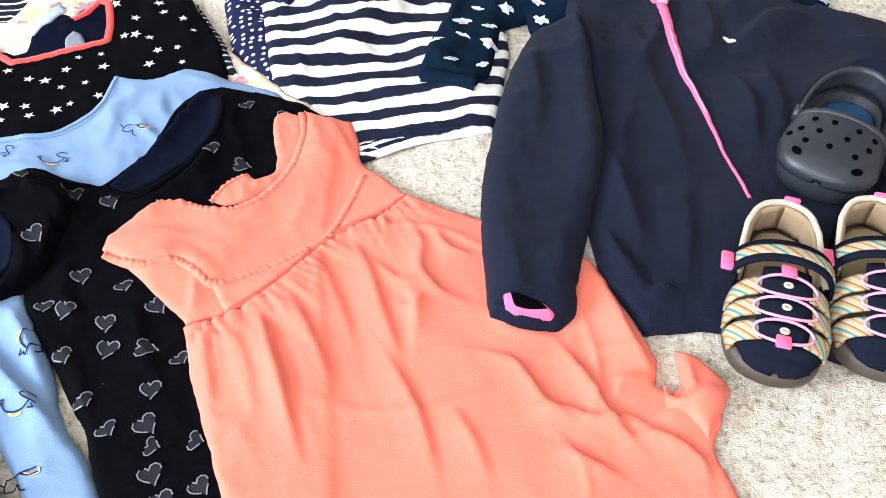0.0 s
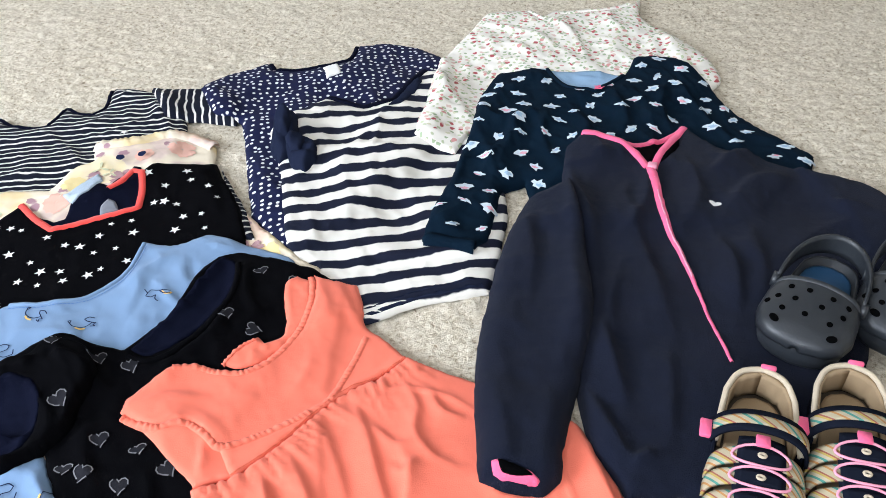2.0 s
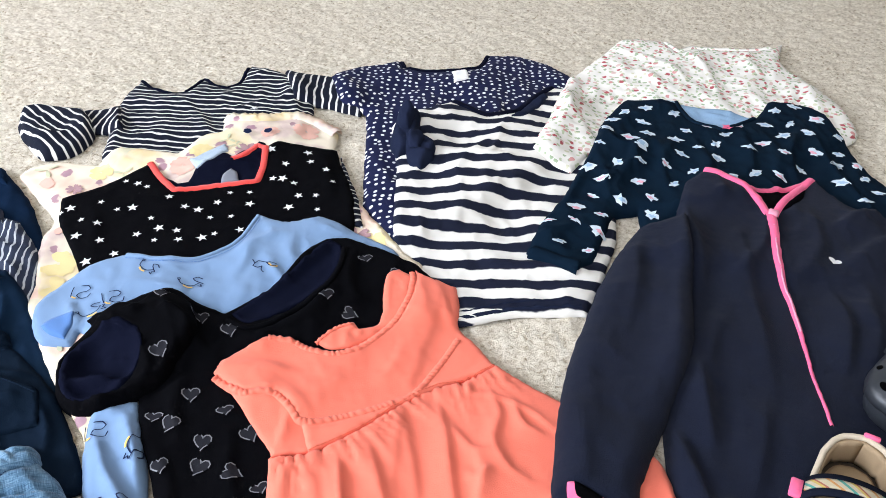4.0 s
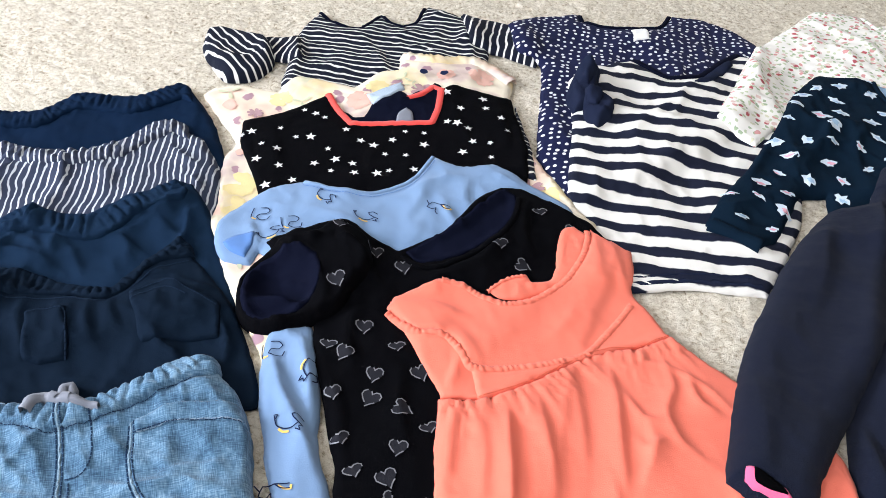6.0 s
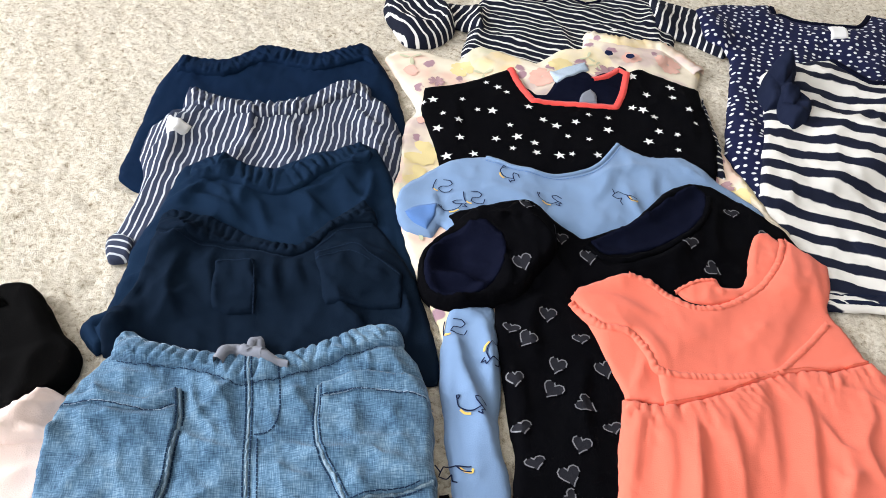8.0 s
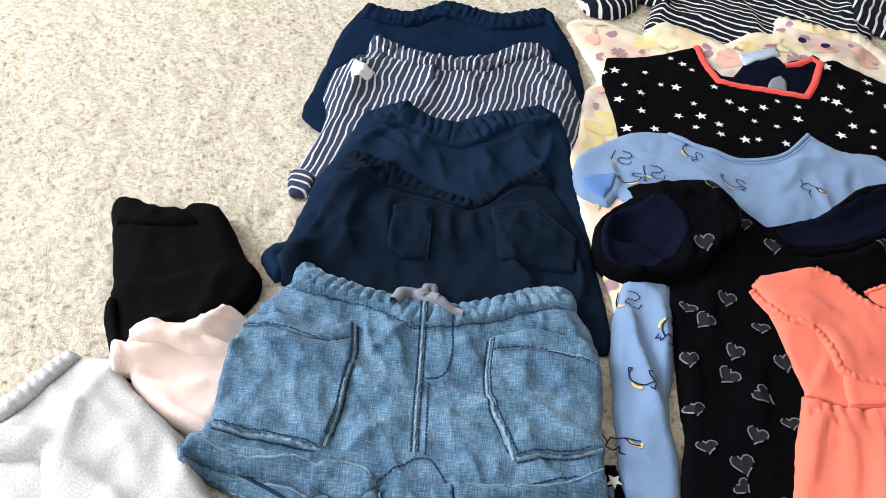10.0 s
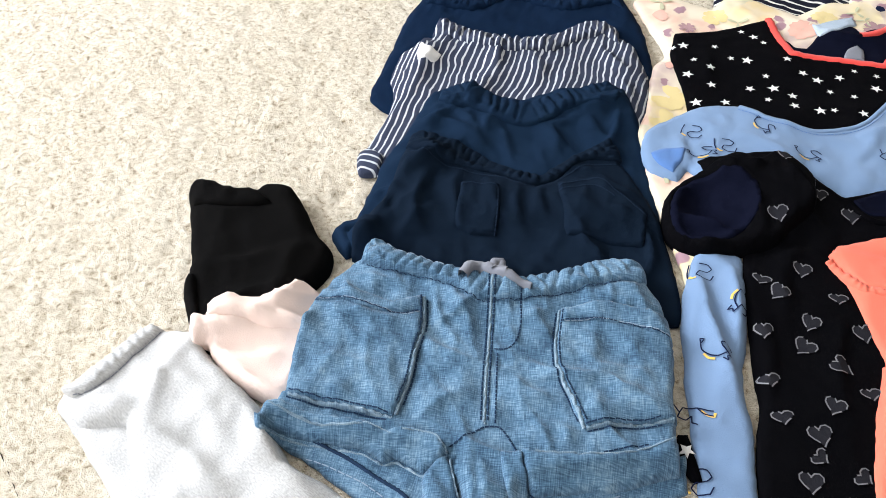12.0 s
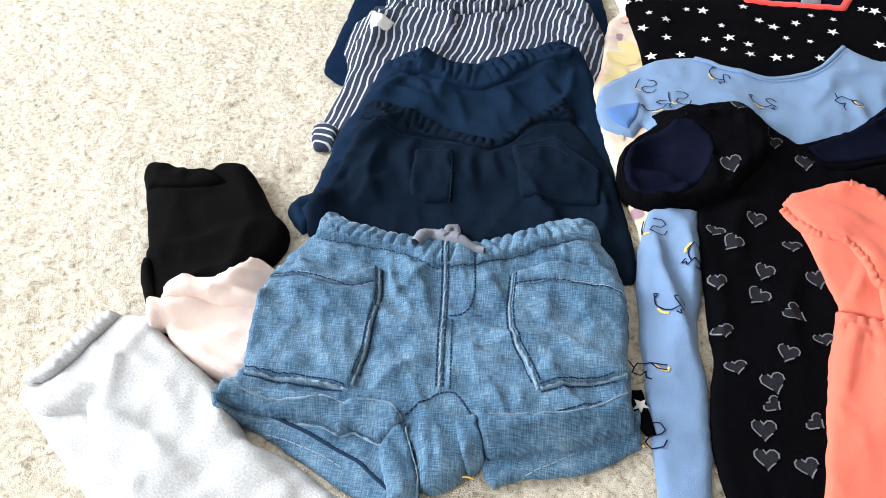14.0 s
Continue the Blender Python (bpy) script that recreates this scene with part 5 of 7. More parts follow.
def bird_top():
    t = thing("long_sleeve_top", "dark navy jersey top printed with small pale birds", "top")
    def rel(u, v, d):
        return 0.003 * crease(u * 9 + v * 4, v * 6, 91) * np.clip(d / 0.02, 0, 1)
    out = [(-0.093, 1.332), (-0.097, 1.394), (-0.089, 1.472), (-0.088, 1.587), (-0.095, 1.683), (-0.083, 1.755), (-0.011, 1.777), (0.026, 1.731), (0.069, 1.725), (0.106, 1.788), (0.121, 1.854), (0.181, 1.865), (0.225, 1.819), (0.275, 1.730), (0.328, 1.681), (0.377, 1.643), (0.366, 1.594), (0.269, 1.452), (0.045, 1.372), (0.006, 1.483), (-0.019, 1.457), (-0.019, 1.356), (-0.029, 1.330), (-0.057, 1.334)]
    folds = ridges(([(-0.088, 1.641), (-0.056, 1.608), (-0.020, 1.633)], 0.004, 0.016, 0.008), ([(-0.014, 1.551), (-0.032, 1.606), (0.002, 1.646)], 0.004, 0.014, 0.009), ([(-0.036, 1.504), (-0.032, 1.561), (-0.038, 1.620)], 0.004, 0.014, 0.008), ([(0.172, 1.773), (0.167, 1.703), (0.185, 1.645)], 0.004, 0.014, 0.009), ([(0.171, 1.809), (0.206, 1.746), (0.254, 1.662), (0.291, 1.626)], 0.004, 0.016, 0.008), ([(0.030, 1.686), (0.070, 1.616), (0.062, 1.556)], 0.004, 0.014, 0.006), ([(-0.090, 1.577), (-0.083, 1.492), (-0.080, 1.428)], 0.004, 0.012, 0.006), ([(0.010, 1.648), (0.011, 1.587), (0.034, 1.535)], 0.004, 0.012, 0.007), ([(0.101, 1.720), (0.123, 1.645), (0.111, 1.597)], 0.004, 0.012, 0.007))
    cloth("body", out, BIRD_NAVY, t, 0.004, 0.006, rel, 12, 0.003, seed=91, grid=0.0045, creases=(18, 0.006, 0.005), lean=80, along=folds)
    cloth("inside_back", [(-0.010, 1.773), (0.026, 1.728), (0.070, 1.722), (0.107, 1.785), (0.071, 1.792), (0.019, 1.781)], SKY_MARL, t, 0.001, 0.003, turn=10, wrinkle=0.001, grid=0.004, label="pale blue marl inside of the neck", seed=92)
    tape("neck_binding", [(-0.010, 1.773), (0.026, 1.728), (0.070, 1.722), (0.107, 1.785)], 0.007, BIRD_NAVY, t, 0.0006, rise=0.002)
    tape("cuff", [(-0.090, 1.333), (-0.056, 1.331), (-0.029, 1.330)], 0.016, BIRD_NAVY, t, 0.001, rise=0.004)
    prints("bow_motif", [(p, star(0.009, 0.2, 0.6)) for p in [(0.074, 1.728)]], PINK_TRIM, t, 0.004, "small pink bow")
    rnd = random.Random(9)
    bird = ((-1.0, 0.1), (-0.6, 0.45), (-0.2, 0.5), (0.0, 0.95), (0.35, 0.6), (0.8, 0.55), (1.0, 0.2), (0.6, -0.1), (0.5, -0.5), (0.1, -0.55), (-0.3, -0.8), (-0.4, -0.3), (-0.9, -0.3))
    groups = {0: [], 1: [], 2: []}
    for p in scatter(out, 0.031, 5):
        r, a, flip = rnd.uniform(0.0092, 0.0130), rnd.uniform(-0.9, 0.9) + 0.4, rnd.choice((-1, 1))
        slim = rnd.choice((1.0, 0.9, 0.65))
        shape = [(r * flip * x * math.cos(a) - r * slim * y * math.sin(a), r * flip * x * math.sin(a) + r * slim * y * math.cos(a)) for x, y in ((x * rnd.uniform(0.8, 1.15), y * rnd.uniform(0.75, 1.2)) for x, y in bird)]
        groups[0].append((p, shape[::flip]))
        q = (p[0] + rnd.uniform(-0.003, 0.003), p[1] + rnd.uniform(-0.003, 0.003))
        groups[rnd.choice((1, 2, 2))].append((q, [(0.5 * x, 0.4 * y) for x, y in shape[::flip]]))
    for k, m in ((0, PRINT_ICE), (1, PRINT_PINK), (2, PRINT_SKY)):
        prints("bird_print", groups[k], m, t, 0.0009 + 0.0003 * k, count=2)


def cream_dress():
    t = thing("dress", "cream cotton dress with large watercolour flowers and a frilled neck", "dress")
    ground = np.array([(-0.727, 1.187), (-0.731, 1.211), (-0.703, 1.237), (-0.659, 1.251), (-0.652, 1.288), (-0.580, 1.315), (-0.576, 1.359), (-0.559, 1.387), (-0.579, 1.423), (-0.535, 1.436), (-0.500, 1.469), (-0.468, 1.479), (-0.424, 1.470), (-0.407, 1.428), (-0.359, 1.370), (-0.297, 1.320), (-0.240, 1.278), (-0.193, 1.255), (-0.192, 1.016), (-0.332, 0.879), (-0.373, 0.900), (-0.408, 0.919), (-0.467, 0.955), (-0.534, 1.004), (-0.555, 1.035), (-0.608, 1.098), (-0.622, 1.135), (-0.665, 1.157)])
    cloth("body", ground, WATERCOLOUR, t, 0.0025, relief=fold_set(101, 0.002, 9), turn=20, wrinkle=0.0015, seed=101, creases=(14, 0.005, 0.004))
    # a rosette is a ring of petals with notched tips; a sprig is a row of leaves
    rnd = random.Random(12)

    def petals(mid, r, n, a0, slim):
        out = []
        for k in range(n):
            a = a0 + k * 6.283 / n + rnd.uniform(-0.15, 0.15)
            c, s, h = math.cos(a), math.sin(a), r * rnd.uniform(0.45, 0.6)
            q = (mid[0] + c * h, mid[1] + s * h)
            out.append((q, [(c * x * r * 0.45 - s * y * r * slim, s * x * r * 0.45 + c * y * r * slim) for x, y in ((-1, 0.15), (-0.4, 0.7), (0.4, 0.95), (0.95, 0.5), (0.8, 0.0), (0.95, -0.5), (0.4, -0.95), (-0.4, -0.7), (-1, -0.15))]))
        return out
    mauve, rose, leaf, gold = [], [], [], []
    for p, r in zip([(-0.609, 1.170), (-0.496, 1.358), (-0.288, 1.270), (-0.627, 1.131), (-0.642, 1.191)], (0.022, 0.022, 0.020, 0.014, 0.012)):
        mauve += petals(p, r, 8, rnd.uniform(0, 6), 0.22)
    for p, r in zip([(-0.689, 1.179), (-0.608, 1.120), (-0.498, 1.411), (-0.459, 1.442), (-0.397, 0.916), (-0.427, 0.937), (-0.552, 1.289)], (0.020, 0.014, 0.014, 0.020, 0.018, 0.014, 0.018)):
        rose += petals(p, r, 6, rnd.uniform(0, 6), 0.40)
    for p, r in zip([(-0.701, 1.207), (-0.538, 1.369), (-0.612, 1.246), (-0.511, 1.002), (-0.473, 0.980), (-0.316, 1.293), (-0.520, 1.362)], (0.018, 0.014, 0.014, 0.018, 0.016, 0.014, 0.012)):
        leaf += petals(p, r, 3, rnd.uniform(0, 6), 0.16)
    for p, r in zip([(-0.639, 1.235), (-0.558, 1.073), (-0.539, 1.040), (-0.552, 1.329), (-0.267, 1.267), (-0.461, 0.956)], (0.016, 0.022, 0.018, 0.018, 0.020, 0.016)):
        gold += petals(p, r, 5, rnd.uniform(0, 6), 0.5)
    for k, (name, shapes, mat) in enumerate((("gold_flower", gold, FLOWER_GOLD), ("rose_flower", rose, FLOWER_ROSE), ("mauve_flower", mauve, FLOWER_MAUVE), ("leaf_print", leaf, FLOWER_LEAF))):
        prints(name, [(p, s) for p, s in shapes if edge_distance(ground, np.array([p[0]]), np.array([p[1]]))[0] > 0.013 and inside(ground, np.array([p[0]]), np.array([p[1]]))[0]], mat, t, 0.0006 + 0.0003 * k, count=1)
    tape("neck_frill", [(-0.578, 1.421), (-0.533, 1.433), (-0.498, 1.466), (-0.466, 1.476), (-0.424, 1.466)], 0.020, WATERCOLOUR, t, 0.001, "", 0.5, 0.003, rise=0.003)
    prints("buttonhole", [(p, star(0.006, 0.3, 0.9)) for p in [(-0.522, 1.393), (-0.498, 1.407)]], PRINT_INK, t, 0.006)


def star_dress():
    t = thing("top", "black jersey top with white stars and red neck binding", "top")
    neck = [(-0.591, 1.274), (-0.560, 1.256), (-0.530, 1.243), (-0.503, 1.266), (-0.477, 1.287), (-0.453, 1.310), (-0.463, 1.340), (-0.481, 1.374)]
    cloth("striped_sleeve", [(-0.392, 1.420), (-0.329, 1.349), (-0.290, 1.290), (-0.317, 1.290)], THIN_STRIPES, t, 0.003, turn=40, wrinkle=0.002, grid=0.005, seed=105)
    cloth("inside_back", [(-0.571, 1.265), (-0.530, 1.245), (-0.503, 1.267), (-0.477, 1.289), (-0.453, 1.312), (-0.464, 1.347), (-0.487, 1.384), (-0.498, 1.384), (-0.500, 1.358), (-0.506, 1.335), (-0.524, 1.337), (-0.535, 1.305), (-0.527, 1.268), (-0.538, 1.259)], INNER_NAVY, t, 0.0015, 0.003, turn=20, wrinkle=0.001, grid=0.004, seed=107)
    body = neck + [(-0.474, 1.398), (-0.439, 1.414), (-0.404, 1.429), (-0.383, 1.401), (-0.346, 1.360), (-0.318, 1.321), (-0.294, 1.273), (-0.320, 1.119), (-0.439, 0.995), (-0.485, 1.033), (-0.534, 1.076), (-0.575, 1.106), (-0.611, 1.131), (-0.641, 1.169), (-0.624, 1.199), (-0.606, 1.242)]
    cloth("body", body, BLACK, t, 0.002, 0.004, relief=fold_set(106, 0.002, 8), turn=19, wrinkle=0.0012, seed=106, along=ridges(([(-0.612, 1.186), (-0.570, 1.149), (-0.531, 1.097)], 0.004, 0.012, 0.003), ([(-0.464, 1.382), (-0.428, 1.333), (-0.384, 1.302)], 0.004, 0.014, 0.004), ([(-0.412, 1.410), (-0.370, 1.353), (-0.338, 1.311)], 0.004, 0.012, 0.004)))
    cloth("care_label", [(-0.550, 1.301), (-0.534, 1.357), (-0.518, 1.343), (-0.529, 1.289)], GREY_BLUE, t, 0.001, 0.001, wrinkle=0.0005, grid=0.003, label="pale grey fabric label", seed=108)
    cloth("inner_patch", [(-0.489, 1.282), (-0.496, 1.298), (-0.494, 1.313), (-0.484, 1.311), (-0.472, 1.298)], GREY_TAPE, t, 0.0008, 0.002, wrinkle=0.0005, grid=0.003, label="faded grey printed patch", seed=109)
    tape("neck_binding", neck, 0.0095, RED_TRIM, t, 0.0006, "red jersey neck binding", rise=0.002)
    tape("back_binding", [(-0.481, 1.371), (-0.493, 1.373), (-0.493, 1.348), (-0.501, 1.326)], 0.0085, RED_TRIM, t, 0.0006, "red jersey neck binding", rise=0.0015)
    rnd = random.Random(4)
    spots = [(-0.622, 1.145), (-0.616, 1.156), (-0.591, 1.181), (-0.588, 1.143), (-0.565, 1.145), (-0.564, 1.178), (-0.550, 1.189), (-0.594, 1.230), (-0.577, 1.232), (-0.562, 1.231), (-0.524, 1.226), (-0.518, 1.183), (-0.543, 1.123), (-0.573, 1.117), (-0.497, 1.220), (-0.479, 1.222), (-0.468, 1.246), (-0.446, 1.283), (-0.513, 1.151), (-0.498, 1.172), (-0.458, 1.217), (-0.432, 1.262), (-0.513, 1.112), (-0.532, 1.087), (-0.477, 1.178), (-0.463, 1.163), (-0.434, 1.192), (-0.437, 1.230), (-0.412, 1.212), (-0.437, 1.322), (-0.424, 1.325), (-0.407, 1.324), (-0.472, 1.374), (-0.439, 1.356), (-0.426, 1.392), (-0.412, 1.375), (-0.384, 1.367), (-0.387, 1.303), (-0.368, 1.313), (-0.352, 1.289), (-0.385, 1.277), (-0.442, 1.179), (-0.488, 1.151), (-0.466, 1.270), (-0.364, 1.349)]
    prints("star_print", [(p, star(rnd.choice((0.0045, 0.006, 0.0072)), rnd.uniform(0, 6))) for p in spots], PRINT_WHITE, t, label="white printed stars", count=3)


def doodle(kind, size, turn):
    """A unicorn in thin lines: head with horn and mane, a swan-like neck, or a curled back."""
    figures = (
        ([[(-1.0, 0.9), (-0.8, 0.3), (-0.5, 0.6), (-0.2, 0.45), (0.2, 0.2), (0.8, -0.1), (1.1, -0.2)], [(-0.8, 0.3), (-1.0, 0.0), (-0.6, -0.3), (-0.2, -0.15), (-0.3, -0.6), (-0.1, -0.95)], [(0.2, 0.2), (0.45, -0.25), (1.0, -0.55)]], [(0.35, 0.0), (0.6, -0.35), (1.0, -0.6), (1.15, -0.35)]),
        ([[(-1.0, 0.2), (-0.7, -0.25), (-0.1, -0.4), (0.4, -0.3), (0.8, 0.1), (0.35, 0.35), (0.15, 0.6), (0.55, 0.75), (1.0, 0.55)], [(0.8, 0.1), (1.15, -0.05), (0.9, -0.2), (1.1, -0.45), (0.7, -0.35)], [(-1.0, 0.2), (-1.15, 0.45), (-0.9, 0.5), (-0.95, 0.2)]], [(-0.5, -0.45), (-0.1, -0.62), (0.3, -0.55)]),
        ([[(-0.4, 0.9), (0.2, 0.95), (0.55, 0.6), (0.35, 0.25), (-0.2, 0.1), (-0.35, -0.3), (0.1, -0.6), (0.7, -0.5), (0.8, 0.0)], [(-1.0, 0.8), (-0.95, 0.1), (-0.8, -0.5)]], [(-0.75, -0.4), (-0.55, -0.6), (-0.3, -0.62)]),
    )
    lines, glow = figures[kind]
    c, s = math.cos(turn) * size, math.sin(turn) * size

    def spin(pts):
        return [(c * x - s * y, s * x + c * y) for x, y in curve(pts, 0.12, False)]
    return [spin(l) for l in lines], spin(glow)


def unicorn_top():
    t = thing("top", "sky blue jersey top with small line drawings of unicorns", "top")
    cloth("lower_part", [(-0.380, 0.929), (-0.352, 0.953), (-0.297, 0.899), (-0.260, 0.851), (-0.219, 0.817), (-0.163, 0.755), (-0.128, 0.718), (-0.155, 0.689), (-0.186, 0.725), (-0.220, 0.755), (-0.288, 0.815), (-0.340, 0.864), (-0.373, 0.909)], BLUE, t, 0.004, 0.006, None, -20, 0.0015, seed=111, creases=(4, 0.006, 0.003), lean=110, grid=0.004, along=ridges(([(-0.360, 0.905), (-0.323, 0.876), (-0.281, 0.853), (-0.240, 0.829)], 0.004, 0.016, 0.012), ([(-0.350, 0.933), (-0.314, 0.905), (-0.282, 0.870)], 0.004, 0.010, 0.010), ([(-0.358, 0.892), (-0.326, 0.854), (-0.292, 0.824)], 0.004, 0.010, 0.005)))
    cloth("body", [(-0.511, 0.983), (-0.528, 1.009), (-0.531, 1.028), (-0.530, 1.056), (-0.525, 1.082), (-0.499, 1.117), (-0.465, 1.125), (-0.426, 1.146), (-0.402, 1.189), (-0.409, 1.246), (-0.371, 1.250), (-0.340, 1.277), (-0.308, 1.276), (-0.229, 1.262), (-0.209, 1.214), (-0.255, 1.076), (-0.334, 0.996), (-0.460, 0.998), (-0.457, 0.980), (-0.483, 0.970)], BLUE, t, 0.0025, 0.004, relief=fold_set(112, 0.0015, 8), turn=20, wrinkle=0.0015, seed=112, creases=(8, 0.006, 0.003), lean=30, grid=0.005, along=ridges(([(-0.346, 1.233), (-0.336, 1.208), (-0.317, 1.183)], 0.002, 0.008, 0.004), ([(-0.508, 1.034), (-0.479, 1.013), (-0.454, 0.990)], 0.002, 0.008, 0.005), ([(-0.472, 1.079), (-0.432, 1.087), (-0.393, 1.093)], 0.005, 0.016, 0.004), ([(-0.390, 1.208), (-0.374, 1.175), (-0.364, 1.130)], 0.004, 0.014, 0.005)))
    cloth("cuff_lining", [(-0.500, 0.985), (-0.495, 1.001), (-0.480, 1.013), (-0.471, 1.001), (-0.465, 0.982), (-0.483, 0.980)], BLUE_INNER, t, 0.0015, 0.004, lambda u, v, d: -0.001 * np.clip(d / 0.01, 0, 1), 20, 0.001, grid=0.004, label="darker blue inside of the sleeve", seed=113)
    tape("neck_band", [(-0.497, 1.114), (-0.464, 1.121), (-0.424, 1.142), (-0.400, 1.187), (-0.406, 1.243)], 0.0055, BLUE, t, 0.0004, rise=0.0012)
    stitches("neck_stitching", [(-0.493, 1.108), (-0.461, 1.116), (-0.419, 1.138), (-0.394, 1.184), (-0.400, 1.238)], BLUE_INNER, t, 0.0008)
    ink, glow = [], []
    marks = list(zip([(-0.496, 1.042), (-0.466, 1.023), (-0.459, 1.104), (-0.402, 1.104), (-0.347, 1.165), (-0.457, 1.048)], (2, 1, 1, 1, 0, 2), (20, 60, -15, 25, 35, 40))) + list(zip([(-0.356, 0.904), (-0.314, 0.905), (-0.292, 0.849)], (2, 1, 1), (30, -70, 20))) + list(zip([(-0.263, 0.797), (-0.219, 0.755)], (0, 2), (60, 30)))
    for p, kind, turn in marks:
        lines, g = doodle(kind, 0.0125, radians(turn))
        ink += [(p, l) for l in lines]
        glow.append((p, g))
    outlines("ink_print", ink, 0.0011, PRINT_INK, t, count=6)
    outlines("yellow_print", glow, 0.0020, PRINT_YELLOW, t, 0.0011, count=6)


def heart_dress():
    t = thing("dress", "black jersey dress printed with silver outlined hearts", "dress")
    def rel(u, v, d):
        return 0.0015 * crease(u * 7, v * 4, 121) * np.clip(d / 0.03, 0, 1)
    mouth = [(-0.419, 0.928), (-0.437, 0.953), (-0.435, 0.981), (-0.414, 1.009), (-0.392, 1.010), (-0.372, 0.990), (-0.363, 0.963), (-0.369, 0.935), (-0.389, 0.920), (-0.405, 0.920)]
    neck = [(-0.332, 1.082), (-0.322, 1.121), (-0.314, 1.157), (-0.308, 1.204), (-0.302, 1.235), (-0.286, 1.232), (-0.271, 1.200), (-0.270, 1.165), (-0.280, 1.127), (-0.297, 1.093), (-0.314, 1.077)]
    body = [(-0.460, 1.010), (-0.444, 1.044), (-0.425, 1.076), (-0.410, 1.085), (-0.378, 1.082), (-0.342, 1.082), (-0.321, 1.136), (-0.320, 1.204), (-0.309, 1.237), (-0.288, 1.253), (-0.244, 1.255), (-0.197, 1.250), (-0.155, 1.232), (-0.114, 1.050), (-0.032, 0.822), (-0.035, 0.780), (-0.135, 0.754), (-0.197, 0.793), (-0.239, 0.844), (-0.330, 0.930), (-0.361, 0.961)]
    folds = ridges(([(-0.397, 1.056), (-0.357, 1.041), (-0.316, 1.023)], 0.004, 0.016, 0.008), ([(-0.332, 1.001), (-0.308, 0.955), (-0.273, 0.919)], 0.004, 0.016, 0.005), ([(-0.331, 1.066), (-0.295, 1.066), (-0.270, 1.106), (-0.260, 1.160), (-0.275, 1.219)], 0.004, 0.012, 0.009), ([(-0.346, 1.073), (-0.327, 1.123), (-0.315, 1.196), (-0.302, 1.232)], 0.004, 0.010, 0.007), ([(-0.273, 1.238), (-0.250, 1.187), (-0.222, 1.160)], 0.004, 0.014, 0.006), ([(-0.301, 0.917), (-0.264, 0.888), (-0.233, 0.841)], 0.004, 0.016, 0.005), ([(-0.255, 0.972), (-0.223, 0.919), (-0.185, 0.883)], 0.004, 0.016, 0.005), ([(-0.339, 0.959), (-0.317, 0.998), (-0.292, 1.007)], 0.004, 0.016, 0.004))
    cloth("body", body, BLACK, t, 0.003, 0.005, rel, 30, 0.0015, seed=121, grid=0.005, creases=(8, 0.007, 0.003), lean=80, along=both(folds, hollow(neck, 0.010, 0.012)))
    cloth("neck_lining", neck, INNER_NAVY, t, 0.0008, 0.003, lambda u, v, d: 0.002 * crease(u * 12, v * 12, 123), 30, 0.001, grid=0.004, settle=1, label="navy inside of the neck opening", seed=122)
    tape("neckband", [(-0.330, 1.071), (-0.309, 1.070), (-0.292, 1.083), (-0.275, 1.121), (-0.264, 1.158), (-0.267, 1.195), (-0.281, 1.230)], 0.007, BLACK, t, 0.0006, rise=0.0025)
    sleeve = [(-0.424, 0.925), (-0.444, 0.949), (-0.448, 0.977), (-0.441, 1.001), (-0.435, 1.028), (-0.416, 1.042), (-0.414, 1.059), (-0.404, 1.069), (-0.373, 1.068), (-0.345, 1.042), (-0.341, 1.003), (-0.339, 0.976), (-0.350, 0.951), (-0.368, 0.925), (-0.391, 0.913), (-0.410, 0.916)]
    cloth("sleeve_end", sleeve, BLACK, t, 0.014, 0.007, None, 30, 0.003, 25.0, 0.0035, seed=124, creases=(10, 0.004, 0.006), along=both(hollow(mouth, 0.014, 0.010), ridges(([(-0.381, 0.998), (-0.357, 0.980), (-0.344, 0.952)], 0.003, 0.010, 0.005))))
    cloth("sleeve_lining", mouth, INNER_NAVY, t, 0.0008, 0.003, lambda u, v, d: 0.008 * crease(u * 16, v * 24, 126), 30, 0.001, grid=0.004, settle=1, label="navy inside of the sleeve", seed=125)
    cloth("hem", [(-0.258, 0.774), (-0.253, 0.780), (-0.219, 0.758), (-0.225, 0.755), (-0.237, 0.757)], BLACK, t, 0.002, 0.003, turn=0, wrinkle=0.001, grid=0.004, seed=127)
    prints("star_motif", [(p, star(0.007, 0.5)) for p in [(-0.243, 0.767)]], PRINT_WHITE, t, 0.0015)
    rnd = random.Random(2)
    shapes, rings = [], []
    spots = [(-0.400, 1.059), (-0.356, 1.062), (-0.345, 1.016), (-0.329, 1.106), (-0.320, 1.060), (-0.257, 1.147), (-0.225, 1.140), (-0.303, 1.199), (-0.356, 0.997), (-0.406, 1.086)] + [(-0.306, 0.976), (-0.320, 0.939), (-0.301, 0.939), (-0.283, 0.899), (-0.265, 0.937), (-0.253, 0.915), (-0.223, 0.921), (-0.248, 0.865), (-0.237, 0.876), (-0.202, 0.886), (-0.193, 0.857), (-0.220, 0.847), (-0.267, 0.975), (-0.233, 0.964), (-0.209, 0.812), (-0.193, 0.919), (-0.373, 0.960)] + [(-0.152, 0.853), (-0.172, 0.820), (-0.156, 0.803), (-0.134, 0.819), (-0.202, 0.903), (-0.181, 0.841), (-0.198, 0.872), (-0.251, 1.225), (-0.208, 1.217)]
    kept = []
